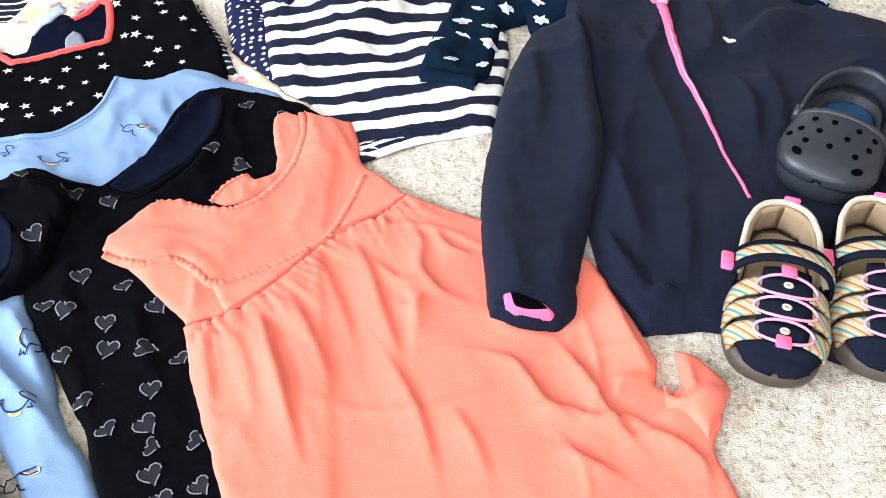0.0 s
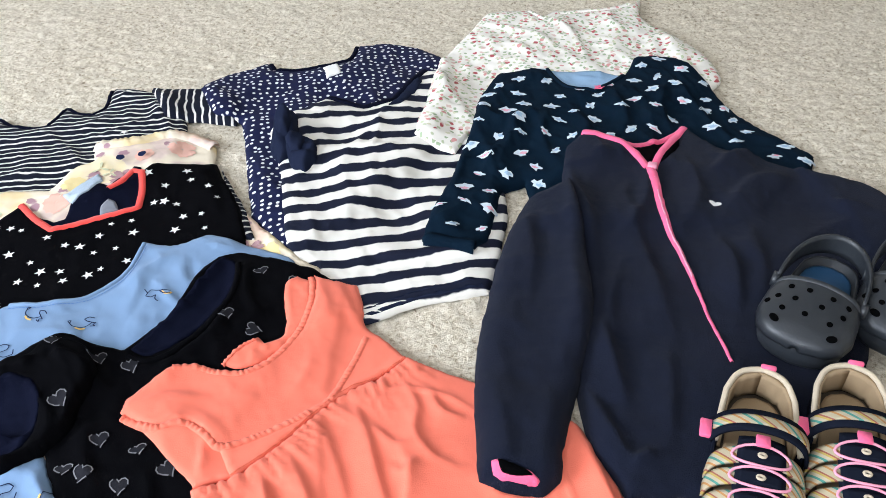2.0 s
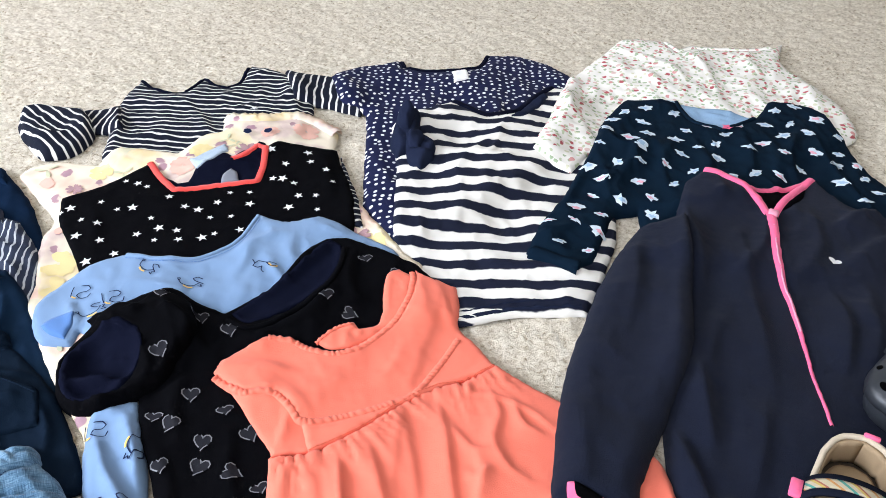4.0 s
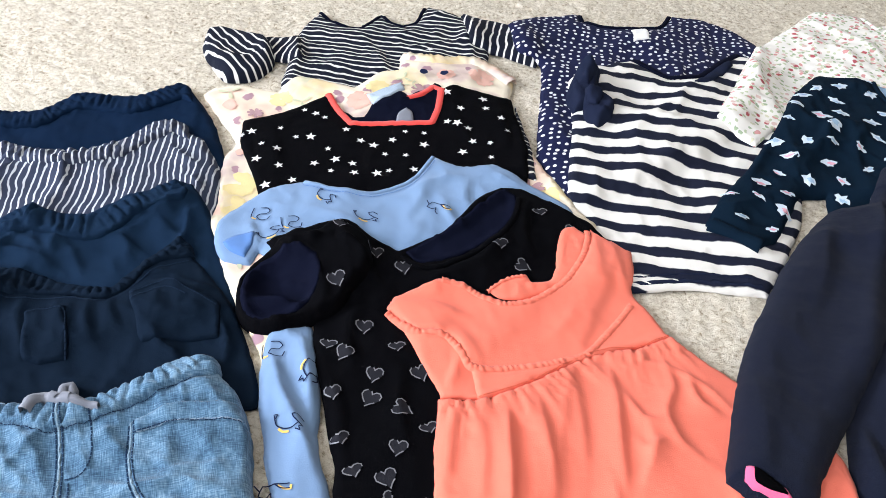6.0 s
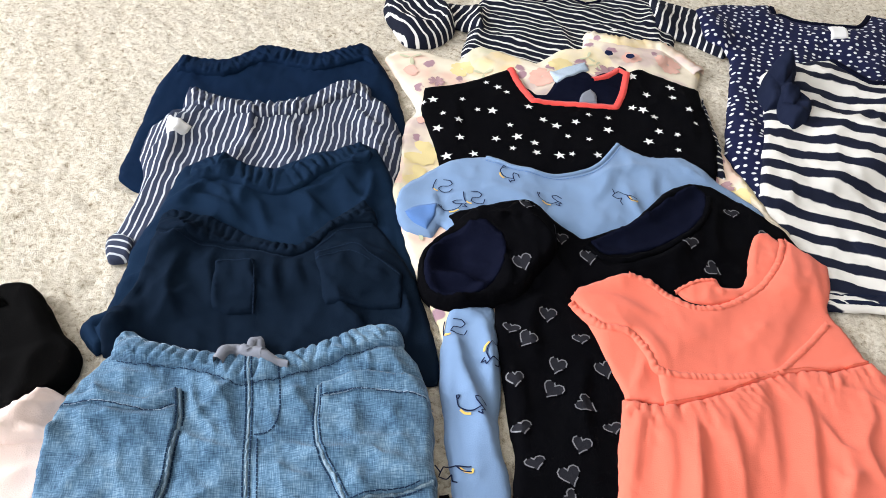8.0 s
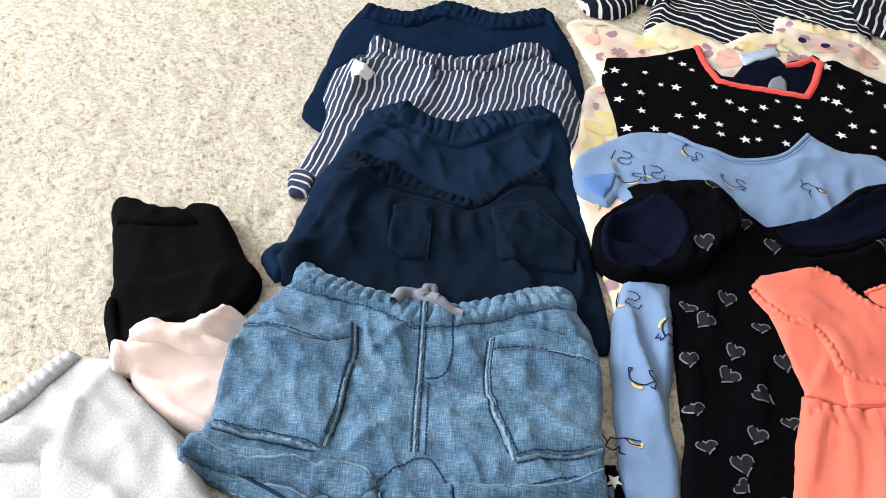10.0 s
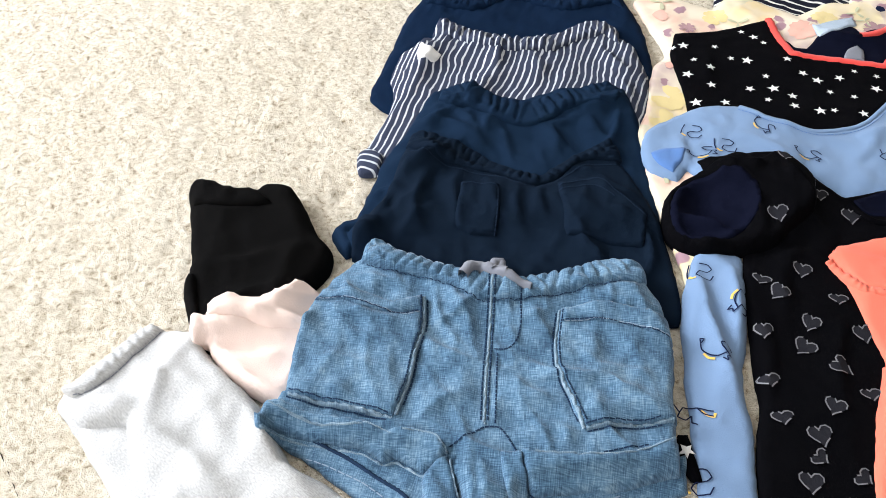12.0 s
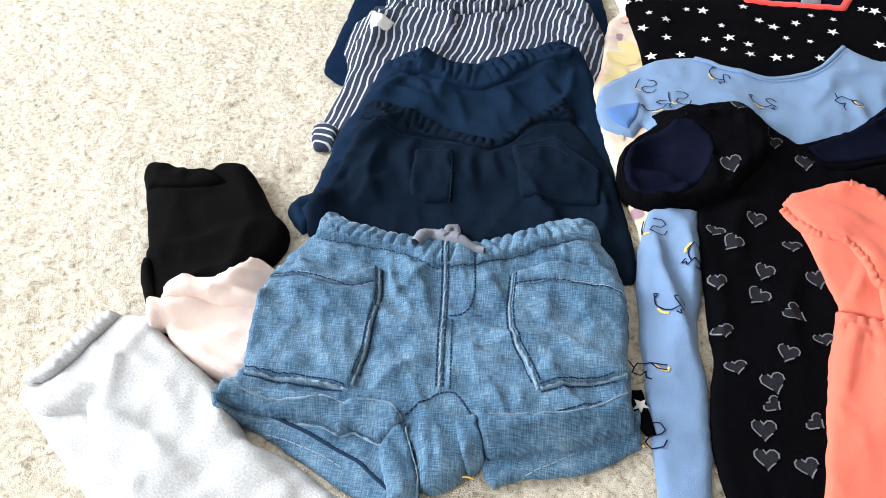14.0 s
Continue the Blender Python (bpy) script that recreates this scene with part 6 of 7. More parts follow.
    for p in spots:
        here = np.array([p[0]]), np.array([p[1]])
        if any(edge_distance(np.array(o), *here)[0] < 0.0065 for o in (sleeve, mouth, neck, body)) or any(math.hypot(p[0] - q[0], p[1] - q[1]) < 0.018 for q in kept):
            continue
        kept.append(p)
        turn = radians(35) + rnd.choice((0.0, 0.15, -0.2, 0.4, -0.5, 1.1))
        slim = rnd.choice((1.3, 1.2, 1.15, 0.8))
        h = [(x, y * slim) for x, y in heart(rnd.uniform(0.0082, 0.0098), 0.0)]
        h = [(x * math.cos(turn) - y * math.sin(turn), x * math.sin(turn) + y * math.cos(turn)) for x, y in h]
        shapes.append((p, h))
        rings.append((p, h + h[:1]))
    prints("heart_print", shapes, HEART_GREY, t, 0.0008, label="charcoal printed hearts")
    outlines("heart_outline", rings, 0.0012, SILVER, t, 0.0014, label="silver glitter outlines", gap=5)


def coral_dress():
    t = thing("dress", "coral muslin dress with gathered skirt and frilled yoke", "dress")
    waist = [(-0.202, 0.949), (-0.190, 0.955), (-0.173, 0.969), (-0.158, 0.992), (-0.143, 1.018), (-0.130, 1.048), (-0.117, 1.078), (-0.103, 1.098), (-0.083, 1.117), (-0.062, 1.151)]
    falls = ridges(
        ([(-0.154, 0.987), (-0.135, 0.957), (-0.108, 0.915), (-0.085, 0.877)], 0.003, 0.016, 0.0055), ([(-0.138, 1.009), (-0.099, 0.965), (-0.068, 0.923)], 0.003, 0.014, 0.0050), ([(-0.099, 1.085), (-0.070, 1.043), (-0.047, 1.002), (-0.020, 0.957)], 0.003, 0.018, 0.0060),
        ([(-0.079, 1.111), (-0.073, 1.106), (-0.066, 1.101)], 0.002, 0.006, 0.0035), ([(-0.059, 1.120), (-0.034, 1.090), (-0.028, 1.059), (-0.006, 1.037), (0.023, 1.031)], 0.003, 0.012, 0.0055), ([(-0.015, 0.974), (-0.023, 1.015), (-0.038, 1.039)], 0.003, 0.010, 0.0050),
        ([(-0.185, 0.952), (-0.167, 0.915), (-0.147, 0.876)], 0.004, 0.014, 0.0050), ([(-0.170, 0.964), (-0.139, 0.924), (-0.114, 0.878)], 0.004, 0.014, 0.0040), ([(-0.120, 1.050), (-0.084, 1.000), (-0.055, 0.953)], 0.004, 0.016, 0.0040),
        ([(-0.149, 0.981), (-0.103, 0.908), (-0.066, 0.848)], 0.004, 0.016, 0.0050), ([(-0.041, 0.970), (0.001, 0.919), (0.031, 0.864)], 0.003, 0.014, 0.0050), ([(-0.038, 1.016), (-0.025, 1.012), (-0.019, 1.032)], 0.003, 0.008, 0.0045),
        ([(0.033, 1.032), (0.062, 1.012), (0.099, 1.015)], 0.003, 0.010, 0.0055), ([(0.096, 1.013), (0.126, 0.980), (0.149, 0.947), (0.176, 0.921)], 0.003, 0.014, 0.0080), ([(0.121, 1.104), (0.155, 1.034), (0.183, 0.992)], 0.004, 0.018, 0.0100),
        ([(0.031, 0.983), (0.068, 0.980), (0.098, 0.948), (0.129, 0.932)], 0.003, 0.012, 0.0060), ([(0.084, 0.935), (0.111, 0.946), (0.137, 0.940), (0.162, 0.949), (0.195, 0.935)], 0.003, 0.010, 0.0060), ([(0.149, 0.962), (0.155, 0.983), (0.172, 0.991)], 0.003, 0.009, 0.0070),
        ([(0.165, 0.930), (0.191, 0.939), (0.219, 0.924), (0.226, 0.906)], 0.003, 0.012, 0.0065), ([(0.026, 0.928), (0.051, 0.899), (0.067, 0.870)], 0.004, 0.014, 0.0045), ([(0.108, 0.912), (0.137, 0.903), (0.166, 0.894)], 0.003, 0.012, 0.0050),
        ([(-0.030, 1.115), (-0.010, 1.090), (0.016, 1.087)], 0.003, 0.010, 0.0050), ([(-0.075, 1.060), (-0.041, 1.040), (-0.023, 1.049)], 0.003, 0.010, 0.0040), ([(0.186, 0.953), (0.199, 0.965), (0.225, 0.990)], 0.003, 0.010, 0.0060))

    def sway(u, v, d):
        return 0.004 * (vnoise(u * 22 + 0.4 * np.sin(v * 9), v * 5.0, 131) - 0.3) * np.clip(d / 0.03, 0, 1)
    cloth("skirt", waist + [(0.113, 1.111), (0.149, 1.066), (0.182, 1.012), (0.183, 0.986), (0.196, 0.980), (0.207, 0.993), (0.239, 0.993), (0.235, 0.963), (0.230, 0.935), (0.252, 0.887), (0.254, 0.842), (0.093, 0.786), (-0.082, 0.762), (-0.122, 0.824), (-0.166, 0.887)], CORAL, t, 0.002, 0.003, sway, 30, 0.0010, 9.0, 0.0036, seed=131, creases=(14, 0.004, 0.0030), lean=115, crumple=0.0003, along=both(falls, gathers_along(waist, 0.0100, 0.0055, 133, 0.024)))
    cloth("under_bodice", [(-0.306, 1.016), (-0.257, 0.986), (-0.231, 0.969), (-0.208, 0.956), (-0.201, 0.950), (-0.173, 0.971), (-0.190, 1.008), (-0.215, 1.023), (-0.249, 1.031), (-0.286, 1.027)], CORAL, t, 0.0015, 0.003, turn=38, wrinkle=0.0015, wscale=12.0, grid=0.004, settle=2, seed=134, creases=(4, 0.005, 0.003), crumple=0.0003, along=ridges(([(-0.202, 0.964), (-0.210, 0.987), (-0.217, 1.003)], 0.002, 0.006, 0.0040), ([(-0.281, 1.002), (-0.253, 0.999), (-0.229, 1.010)], 0.003, 0.010, 0.0030)))
    cloth("back_neck", [(-0.236, 1.090), (-0.226, 1.118), (-0.216, 1.131), (-0.207, 1.126), (-0.193, 1.141), (-0.196, 1.162), (-0.208, 1.185), (-0.216, 1.210), (-0.210, 1.228), (-0.190, 1.225), (-0.178, 1.178), (-0.184, 1.136), (-0.201, 1.103), (-0.218, 1.089)], CORAL, t, 0.0015, 0.003, turn=30, wrinkle=0.002, wscale=40, grid=0.003, seed=138, along=ridges(([(-0.228, 1.106), (-0.212, 1.124), (-0.190, 1.135)], 0.002, 0.005, 0.0035), ([(-0.212, 1.134), (-0.204, 1.125), (-0.201, 1.115)], 0.0015, 0.004, 0.003), ([(-0.211, 1.206), (-0.200, 1.181), (-0.189, 1.158)], 0.002, 0.005, 0.003)))
    yoke = cloth("yoke", [(-0.279, 1.069), (-0.257, 1.079), (-0.236, 1.078), (-0.212, 1.084), (-0.195, 1.102), (-0.185, 1.129), (-0.178, 1.162), (-0.180, 1.198), (-0.188, 1.226), (-0.194, 1.237), (-0.170, 1.238), (-0.145, 1.241), (-0.128, 1.212), (-0.118, 1.186), (-0.087, 1.169), (-0.062, 1.149), (-0.083, 1.115), (-0.103, 1.095), (-0.116, 1.075), (-0.130, 1.045), (-0.143, 1.016), (-0.157, 0.990), (-0.173, 0.968), (-0.198, 0.995), (-0.221, 1.008), (-0.237, 1.011), (-0.248, 1.008), (-0.261, 1.000), (-0.279, 1.000), (-0.302, 1.008), (-0.304, 1.023), (-0.294, 1.047)], CORAL, t, 0.0022, 0.003, lambda u, v, d: 0.0012 * crease(u * 12, v * 7, 135), 38, 0.0010, 10.0, 0.004, 2, seed=135, creases=(5, 0.007, 0.0018), lean=20, crumple=0.0003, along=ridges(([(-0.186, 0.989), (-0.162, 1.008), (-0.143, 1.038)], 0.003, 0.012, 0.002), ([(-0.153, 1.223), (-0.137, 1.198), (-0.125, 1.182)], 0.003, 0.010, 0.003), ([(-0.292, 1.025), (-0.262, 1.040), (-0.226, 1.044)], 0.004, 0.014, 0.003)))
    for line in ([(-0.278, 1.067), (-0.257, 1.076), (-0.235, 1.076), (-0.212, 1.082), (-0.195, 1.100), (-0.185, 1.127), (-0.179, 1.160), (-0.181, 1.194), (-0.189, 1.220), (-0.195, 1.231)], [(-0.299, 1.003), (-0.279, 0.999), (-0.260, 0.998), (-0.246, 1.007), (-0.234, 1.010), (-0.218, 1.005), (-0.200, 0.995), (-0.190, 0.997), (-0.171, 1.013), (-0.152, 1.031), (-0.134, 1.051), (-0.118, 1.076), (-0.115, 1.106), (-0.112, 1.137), (-0.111, 1.168)]):
        tape("frill", line, 0.0075, CORAL, yoke, 0.0002, "crinkled coral frill", 0.36, 0.0013, rise=0.0008, pitch=0.0066)
    tape("frill", [(-0.236, 1.088), (-0.225, 1.116), (-0.215, 1.127)], 0.004, CORAL, yoke, 0.0003, "", 0.6, 0.0014, rise=0.0012, pitch=0.006)
    cloth("turned_hem", [(0.189, 0.988), (0.195, 0.976), (0.202, 0.974), (0.206, 0.986), (0.200, 1.010), (0.198, 1.021), (0.209, 1.023), (0.226, 1.013), (0.241, 0.995), (0.237, 0.979), (0.229, 0.958), (0.225, 0.944), (0.207, 0.963), (0.192, 0.963)], CORAL, t, 0.003, 0.005, lambda u, v, d: 0.004 * crease(u * 9, v * 6, 137), 0, 0.002, 14.0, 0.004, 3, seed=137, creases=(3, 0.006, 0.004), crumple=0.0, along=ridges(([(0.202, 1.017), (0.208, 0.991), (0.205, 0.973)], 0.003, 0.009, 0.012), ([(0.207, 0.967), (0.220, 0.980), (0.237, 0.990)], 0.003, 0.010, 0.007)))
    stitches("waist_seam", waist, STITCH_C, t, 0.0012)


def fleece_jacket():
    t = thing("fleece_jacket", "dark navy fleece jacket with hot pink zip and collar trim", "jacket")
    def soft(u, v, d):
        return (0.004 * crease(u * 5 + v * 2.5, v * 3.2 - u, 141) + 0.002 * crease(u * 13, v * 8, 145)) * np.clip(d / 0.04, 0, 1)
    cloth("sleeve", [(0.343, 1.588), (0.433, 1.578), (0.493, 1.490), (0.512, 1.401), (0.491, 1.323), (0.444, 1.347), (0.400, 1.467)], FLEECE, t, 0.008, 0.010, soft, 10, 0.002, 10.0, 0.006, 4, seed=142, along=ridges(([(0.332, 1.520), (0.378, 1.513), (0.430, 1.508)], 0.006, 0.022, 0.012), ([(0.322, 1.464), (0.361, 1.462), (0.411, 1.458)], 0.006, 0.020, 0.010)))
    folds = ridges(([(0.054, 1.504), (0.090, 1.414), (0.109, 1.343)], 0.010, 0.030, 0.016), ([(0.124, 1.495), (0.155, 1.396), (0.186, 1.303), (0.201, 1.235)], 0.008, 0.030, 0.008), ([(0.123, 1.250), (0.144, 1.188), (0.162, 1.133)], 0.006, 0.022, 0.012),
                   ([(0.208, 1.555), (0.223, 1.494), (0.211, 1.432)], 0.008, 0.024, 0.010), ([(0.233, 1.535), (0.269, 1.591), (0.321, 1.617)], 0.006, 0.024, 0.012), ([(0.254, 1.466), (0.289, 1.536), (0.346, 1.563)], 0.006, 0.024, 0.010),
                   ([(0.247, 1.419), (0.266, 1.371), (0.270, 1.286)], 0.006, 0.022, 0.010), ([(0.195, 1.225), (0.204, 1.158), (0.203, 1.095)], 0.006, 0.022, 0.007), ([(0.123, 1.145), (0.149, 1.102), (0.173, 1.068)], 0.004, 0.016, 0.010),
                   ([(0.173, 1.062), (0.177, 1.075), (0.191, 1.085)], 0.003, 0.010, 0.010), ([(0.286, 1.428), (0.297, 1.368), (0.292, 1.310)], 0.006, 0.022, 0.008), ([(0.141, 1.330), (0.133, 1.271), (0.144, 1.221)], 0.006, 0.020, 0.007))
    cloth("body", [(0.048, 1.554), (0.067, 1.588), (0.130, 1.575), (0.162, 1.542), (0.181, 1.602), (0.204, 1.656), (0.241, 1.618), (0.293, 1.602), (0.357, 1.585), (0.432, 1.571), (0.467, 1.530), (0.399, 1.266), (0.341, 1.045), (0.226, 1.053), (0.172, 1.035), (0.158, 1.053), (0.134, 1.085), (0.114, 1.141), (0.066, 1.371)], FLEECE, t, 0.006, 0.008, soft, 0, 0.002, 10.0, 0.005, 4, seed=141, creases=(6, 0.012, 0.006), lean=70, along=folds)
    cloth("sleeve", [(0.064, 1.470), (0.014, 1.439), (0.001, 1.321), (0.006, 1.183), (0.026, 1.073), (0.041, 1.018), (0.065, 1.013), (0.099, 1.019), (0.111, 1.036), (0.109, 1.068), (0.115, 1.163), (0.116, 1.257), (0.097, 1.356)], FLEECE, t, 0.020, 0.024, lambda u, v, d: 0.003 * crease(u * 8, v * 3, 144), 0, 0.003, 10.0, 0.005, 4, seed=143, creases=(4, 0.014, 0.005), lean=80, along=ridges(([(0.015, 1.399), (0.038, 1.331), (0.048, 1.259)], 0.008, 0.020, 0.008), ([(0.089, 1.310), (0.106, 1.267), (0.112, 1.218)], 0.006, 0.020, 0.006), ([(0.038, 1.110), (0.058, 1.061), (0.066, 1.026)], 0.008, 0.022, 0.005)))
    cloth("cuff_opening", [(0.050, 1.029), (0.055, 1.031), (0.071, 1.029), (0.085, 1.027), (0.093, 1.023), (0.078, 1.019), (0.062, 1.018), (0.054, 1.021)], PINK_TRIM, t, 0.0020, 0.003, turn=0, wrinkle=0.001, grid=0.0025, settle=1, label="hot pink inside of the cuff", seed=147)
    # thin black sheet: the shade inside the sleeve is put into its colour
    cloth("cuff_hollow_shade", [(0.055, 1.030), (0.065, 1.030), (0.077, 1.029), (0.087, 1.025), (0.072, 1.021), (0.061, 1.021)], HOLE_SHADE, t, 0.0008, 0.002, turn=0, wrinkle=0.0, grid=0.0025, settle=1, seed=148)
    zip_line = [(0.157, 1.536), (0.169, 1.488), (0.181, 1.436), (0.201, 1.386), (0.219, 1.335), (0.234, 1.287), (0.249, 1.243), (0.260, 1.213)]
    tape("zip_tape", zip_line, 0.0060, PINK_TRIM, t, 0.0003, "hot pink zip tape", 0.25, 0.003, rise=0.0015, pitch=0.05, end=0.6)
    facing = tape("zip_facing", zip_line[:6], 0.0140, PINK_TRIM, t, 0.0006, "hot pink zip facing", 0.3, 0.003, rise=0.0022, pitch=0.05, end=0.22)
    tape("zip_teeth", zip_line[:5], 0.0022, PINK_CORD, facing, 0.0034, "pale pink zip teeth", 0.5, 0.0015, rise=0.0010, pitch=0.004)
    cloth("collar_lining", [(0.128, 1.570), (0.157, 1.592), (0.196, 1.639), (0.193, 1.595), (0.176, 1.552), (0.160, 1.534)], BLACK, t, 0.0015, 0.003, turn=0, wrinkle=0.001, grid=0.004, settle=1, label="dark inside of the collar", seed=146)
    for line, wide in (([(0.065, 1.579), (0.089, 1.577), (0.121, 1.565), (0.145, 1.545), (0.157, 1.523)], 0.0105), ([(0.201, 1.652), (0.187, 1.612), (0.174, 1.575), (0.166, 1.543), (0.164, 1.524)], 0.0105), ([(0.123, 1.568), (0.149, 1.589), (0.196, 1.645)], 0.0085)):
        tape("collar_trim", line, wide, PINK_TRIM, t, 0.001, "hot pink collar trim", rise=0.0025)
    part("zip_pull", small_block(*(lambda q: (q[0] - 0.006, q[0] + 0.006, q[1] - 0.006, q[1] + 0.006))([(0.162, 1.526)][0]), top_at(*[(0.162, 1.526)][0]) + 0.002, top_at(*[(0.162, 1.526)][0]) + 0.008), PINK_CORD, facing, "pink zip slider")
    prints("heart_motif", [(p, heart(0.0085, -0.2)) for p in [(0.242, 1.474)]], PRINT_WHITE, t, 0.001, "small white heart")


# ---- shoes ----
S_KEYS = (0.0, 0.02, 0.06, 0.14, 0.3, 0.45, 0.62, 0.78, 0.9, 0.96, 0.99, 1.0)


def half_width(s, wide):
    return wide * np.interp(s, S_KEYS, (0.0, 0.34, 0.55, 0.70, 0.78, 0.83, 0.97, 1.0, 0.86, 0.62, 0.34, 0.0))


def sole_mesh(length, wide, levels):
    """A shoe sole: rings of (height, growth) over a foot's outline."""
    ss = 0.5 - 0.5 * np.cos(np.linspace(0, np.pi, 22))
    ring = [(half_width(s, wide), s * length) for s in ss] + [(-half_width(s, wide), s * length) for s in ss[-2:0:-1]]
    verts, faces = [], []
    n = len(ring)
    for z, g in levels:
        for x, y in ring:
            verts.append((x * (1 + g / wide), (y - length / 2) * (1 + 2 * g / length) + length / 2, z))
    for k in range(len(levels) - 1):
        for i in range(n):
            j = (i + 1) % n
            faces.append((k * n + i, k * n + j, (k + 1) * n + j, (k + 1) * n + i))
    faces.append(tuple(range(n))[::-1])
    faces.append(tuple((len(levels) - 1) * n + i for i in range(n)))
    return verts, faces


def shell(point, s0, s1, a0, a1, thick, ns=8, na=10, run=0.17):
    """A curved panel with thickness over point(s, angle, offset)."""
    verts, faces = [], []
    for off in (thick, 0.0):
        for i in range(ns + 1):
            for j in range(na + 1):
                verts.append(point(s0 + (s1 - s0) * i / ns, a0 + (a1 - a0) * j / na, off))
    m, half = na + 1, (ns + 1) * (na + 1)
    for i in range(ns):
        for j in range(na):
            a = i * m + j
            faces += [(a, a + 1, a + m + 1, a + m), (half + a, half + a + m, half + a + m + 1, half + a + 1)]
    edge = [j for j in range(m)] + [i * m + na for i in range(1, ns + 1)] + [ns * m + j for j in range(na - 1, -1, -1)] + [i * m for i in range(ns - 1, 0, -1)]
    for k, a in enumerate(edge):
        b = edge[(k + 1) % len(edge)]
        faces.append((a, half + a, half + b, b))
    uvs = [((j % m) / na * (a1 - a0) * 0.035, (s0 + (s1 - s0) * ((j % half) // m) / ns) * run) for j in range(2 * half)]
    return verts, faces, uvs


def cord(points, radius, n=7):
    """A round cord through points."""
    p = [Vector(q) for q in points]
    verts, faces = [], []
    for i, q in enumerate(p):
        t = (p[min(i + 1, len(p) - 1)] - p[max(i - 1, 0)]).normalized()
        a = t.orthogonal().normalized()
        if abs(t.z) < 0.95:
            a = t.cross(Vector((0, 0, 1))).normalized()
        b = t.cross(a)
        verts += [tuple(q + radius * (math.cos(k / n * 6.283) * a + math.sin(k / n * 6.283) * b)) for k in range(n)]
    for i in range(len(p) - 1):
        for k in range(n):
            j = (k + 1) % n
            faces.append((i * n + k, i * n + j, (i + 1) * n + j, (i + 1) * n + k))
    faces += [tuple(range(n))[::-1], tuple((len(p) - 1) * n + k for k in range(n))]
    return verts, faces


def small_block(x0, x1, y0, y1, z0, z1, slant=0.0):
    bm = bmesh.new()
    v = box(bm, x0, x1, y0, y1, z0, z1)
    bmesh.ops.bevel(bm, geom=bm.edges[:], offset=min(x1 - x0, y1 - y0, z1 - z0) * 0.25, segments=1, affect="EDGES")
    for w in bm.verts:
        w.co.z += slant * (w.co.y - y0)
    return bm


def sandal():
    t = thing("sandal", "navy closed-toe sandal with rainbow striped webbing and pink cords", "sandal", "pair of sandals")
    L, W = 0.166, 0.039
    v, f = sole_mesh(L, W, ((0.0, -0.002), (0.003, 0.001), (0.012, 0.002), (0.018, 0.0), (0.0185, -0.004)))
    mesh_object("sole", v, f, RUBBER, t, "worn brown rubber sole")
    v, f = sole_mesh(L - 0.016, W - 0.006, ((0.0, 0.0), (0.022, 0.0), (0.0225, -0.003)))
    mesh_object("insole", [(x, y + 0.008, z) for x, y, z in v], f, INSOLE, t, "tan leather insole")

    def arch(s, a, off):
        w = half_width(s, W) + 0.001 + off
        top = np.interp(s, (0.3, 0.45, 0.6, 0.75, 0.9, 1.0), (0.060, 0.055, 0.049, 0.043, 0.036, 0.020)) + off
        return (w * math.cos(a), s * L + (off if s > 0.95 else 0), 0.012 + (top - 0.012) * abs(math.sin(a)) ** 0.62)

    v, f, u = shell(arch, 0.90, 0.999, 0.35, math.pi - 0.35, 0.002, 10, 16)
    mesh_object("toe_cap", v, f, SAND_NAVY, t, "navy toe cap", u)
    v, f, u = shell(arch, 0.50, 0.90, 1.02, math.pi - 1.02, 0.0018, 12, 8)
    mesh_object("tongue", v, f, SAND_NAVY, t, "", u)
    for s0, s1 in ((0.805, 0.895), (0.685, 0.770), (0.565, 0.655)):
        for a0, a1 in ((0.02, 1.12), (math.pi - 1.12, math.pi - 0.02)):
            v, f, u = shell(arch, s0, s1, a0, a1, 0.0032, 5, 8)
            mesh_object("strap", v, f, WEAVE, t, "rainbow striped webbing", u)
        v, f, u = shell(arch, s0 + 0.01, s1 - 0.005, 1.08, math.pi - 1.08, 0.0042, 4, 6)
        mesh_object("centre_pad", v, f, SAND_NAVY, t, "", u)
        ring = [arch((s0 + s1) / 2 + (s1 - s0) * 0.62 * math.sin(k / 20 * 6.283), math.pi / 2 + 0.60 * math.cos(k / 20 * 6.283), 0.0045) for k in range(21)]
        v, f = cord(ring, 0.0013)
        mesh_object("cord", v, f, PINK_CORD, t, "pink elastic cord")
        x, y, z = arch((s0 + s1) / 2, math.pi / 2, 0.005)
        v, f = cord([(x + 0.003 * math.cos(k), y + 0.002 * math.sin(k), z) for k in np.linspace(0, 6.283, 9)], 0.0014)
        mesh_object("eyelet", v, f, CREAM_EDGE, t)
    for s0, h in ((0.49, 0.002), (0.86, 0.002)):
        x, y, z = arch(s0 + 0.04, math.pi / 2, 0.003)
        part("pull_tab", small_block(-0.006, 0.006, y - 0.006, y + 0.006, z - 0.001, z + 0.003), PINK_TRIM, t, "pink fabric tab")

    def heel(s, a, off):
        # s goes round the heel from side to side, a goes up
        q = abs(2 * s - 1)
        y = 0.47 * q**1.7
        side = 1 if s > 0.5 else -1
        x = side * (half_width(max(y, 0.0), W) + 0.0005 + off)
        z = 0.014 + a * (0.027 + 0.007 * math.cos(q * 3.0))
        return (x * (1 + 0.05 * a), y * L - (off if q < 0.3 else 0) - 0.004 * (1 - q), z)

    v, f, u = shell(heel, 0.0, 1.0, 0.0, 1.0, 0.0035, 30, 6)
    counter = mesh_object("heel_counter", v, f, SAND_NAVY, t, "", u)
    v, f, u = shell(lambda s, a, off: heel(s, a, -0.0035 + off), 0.02, 0.98, 0.15, 0.97, 0.003, 30, 5)
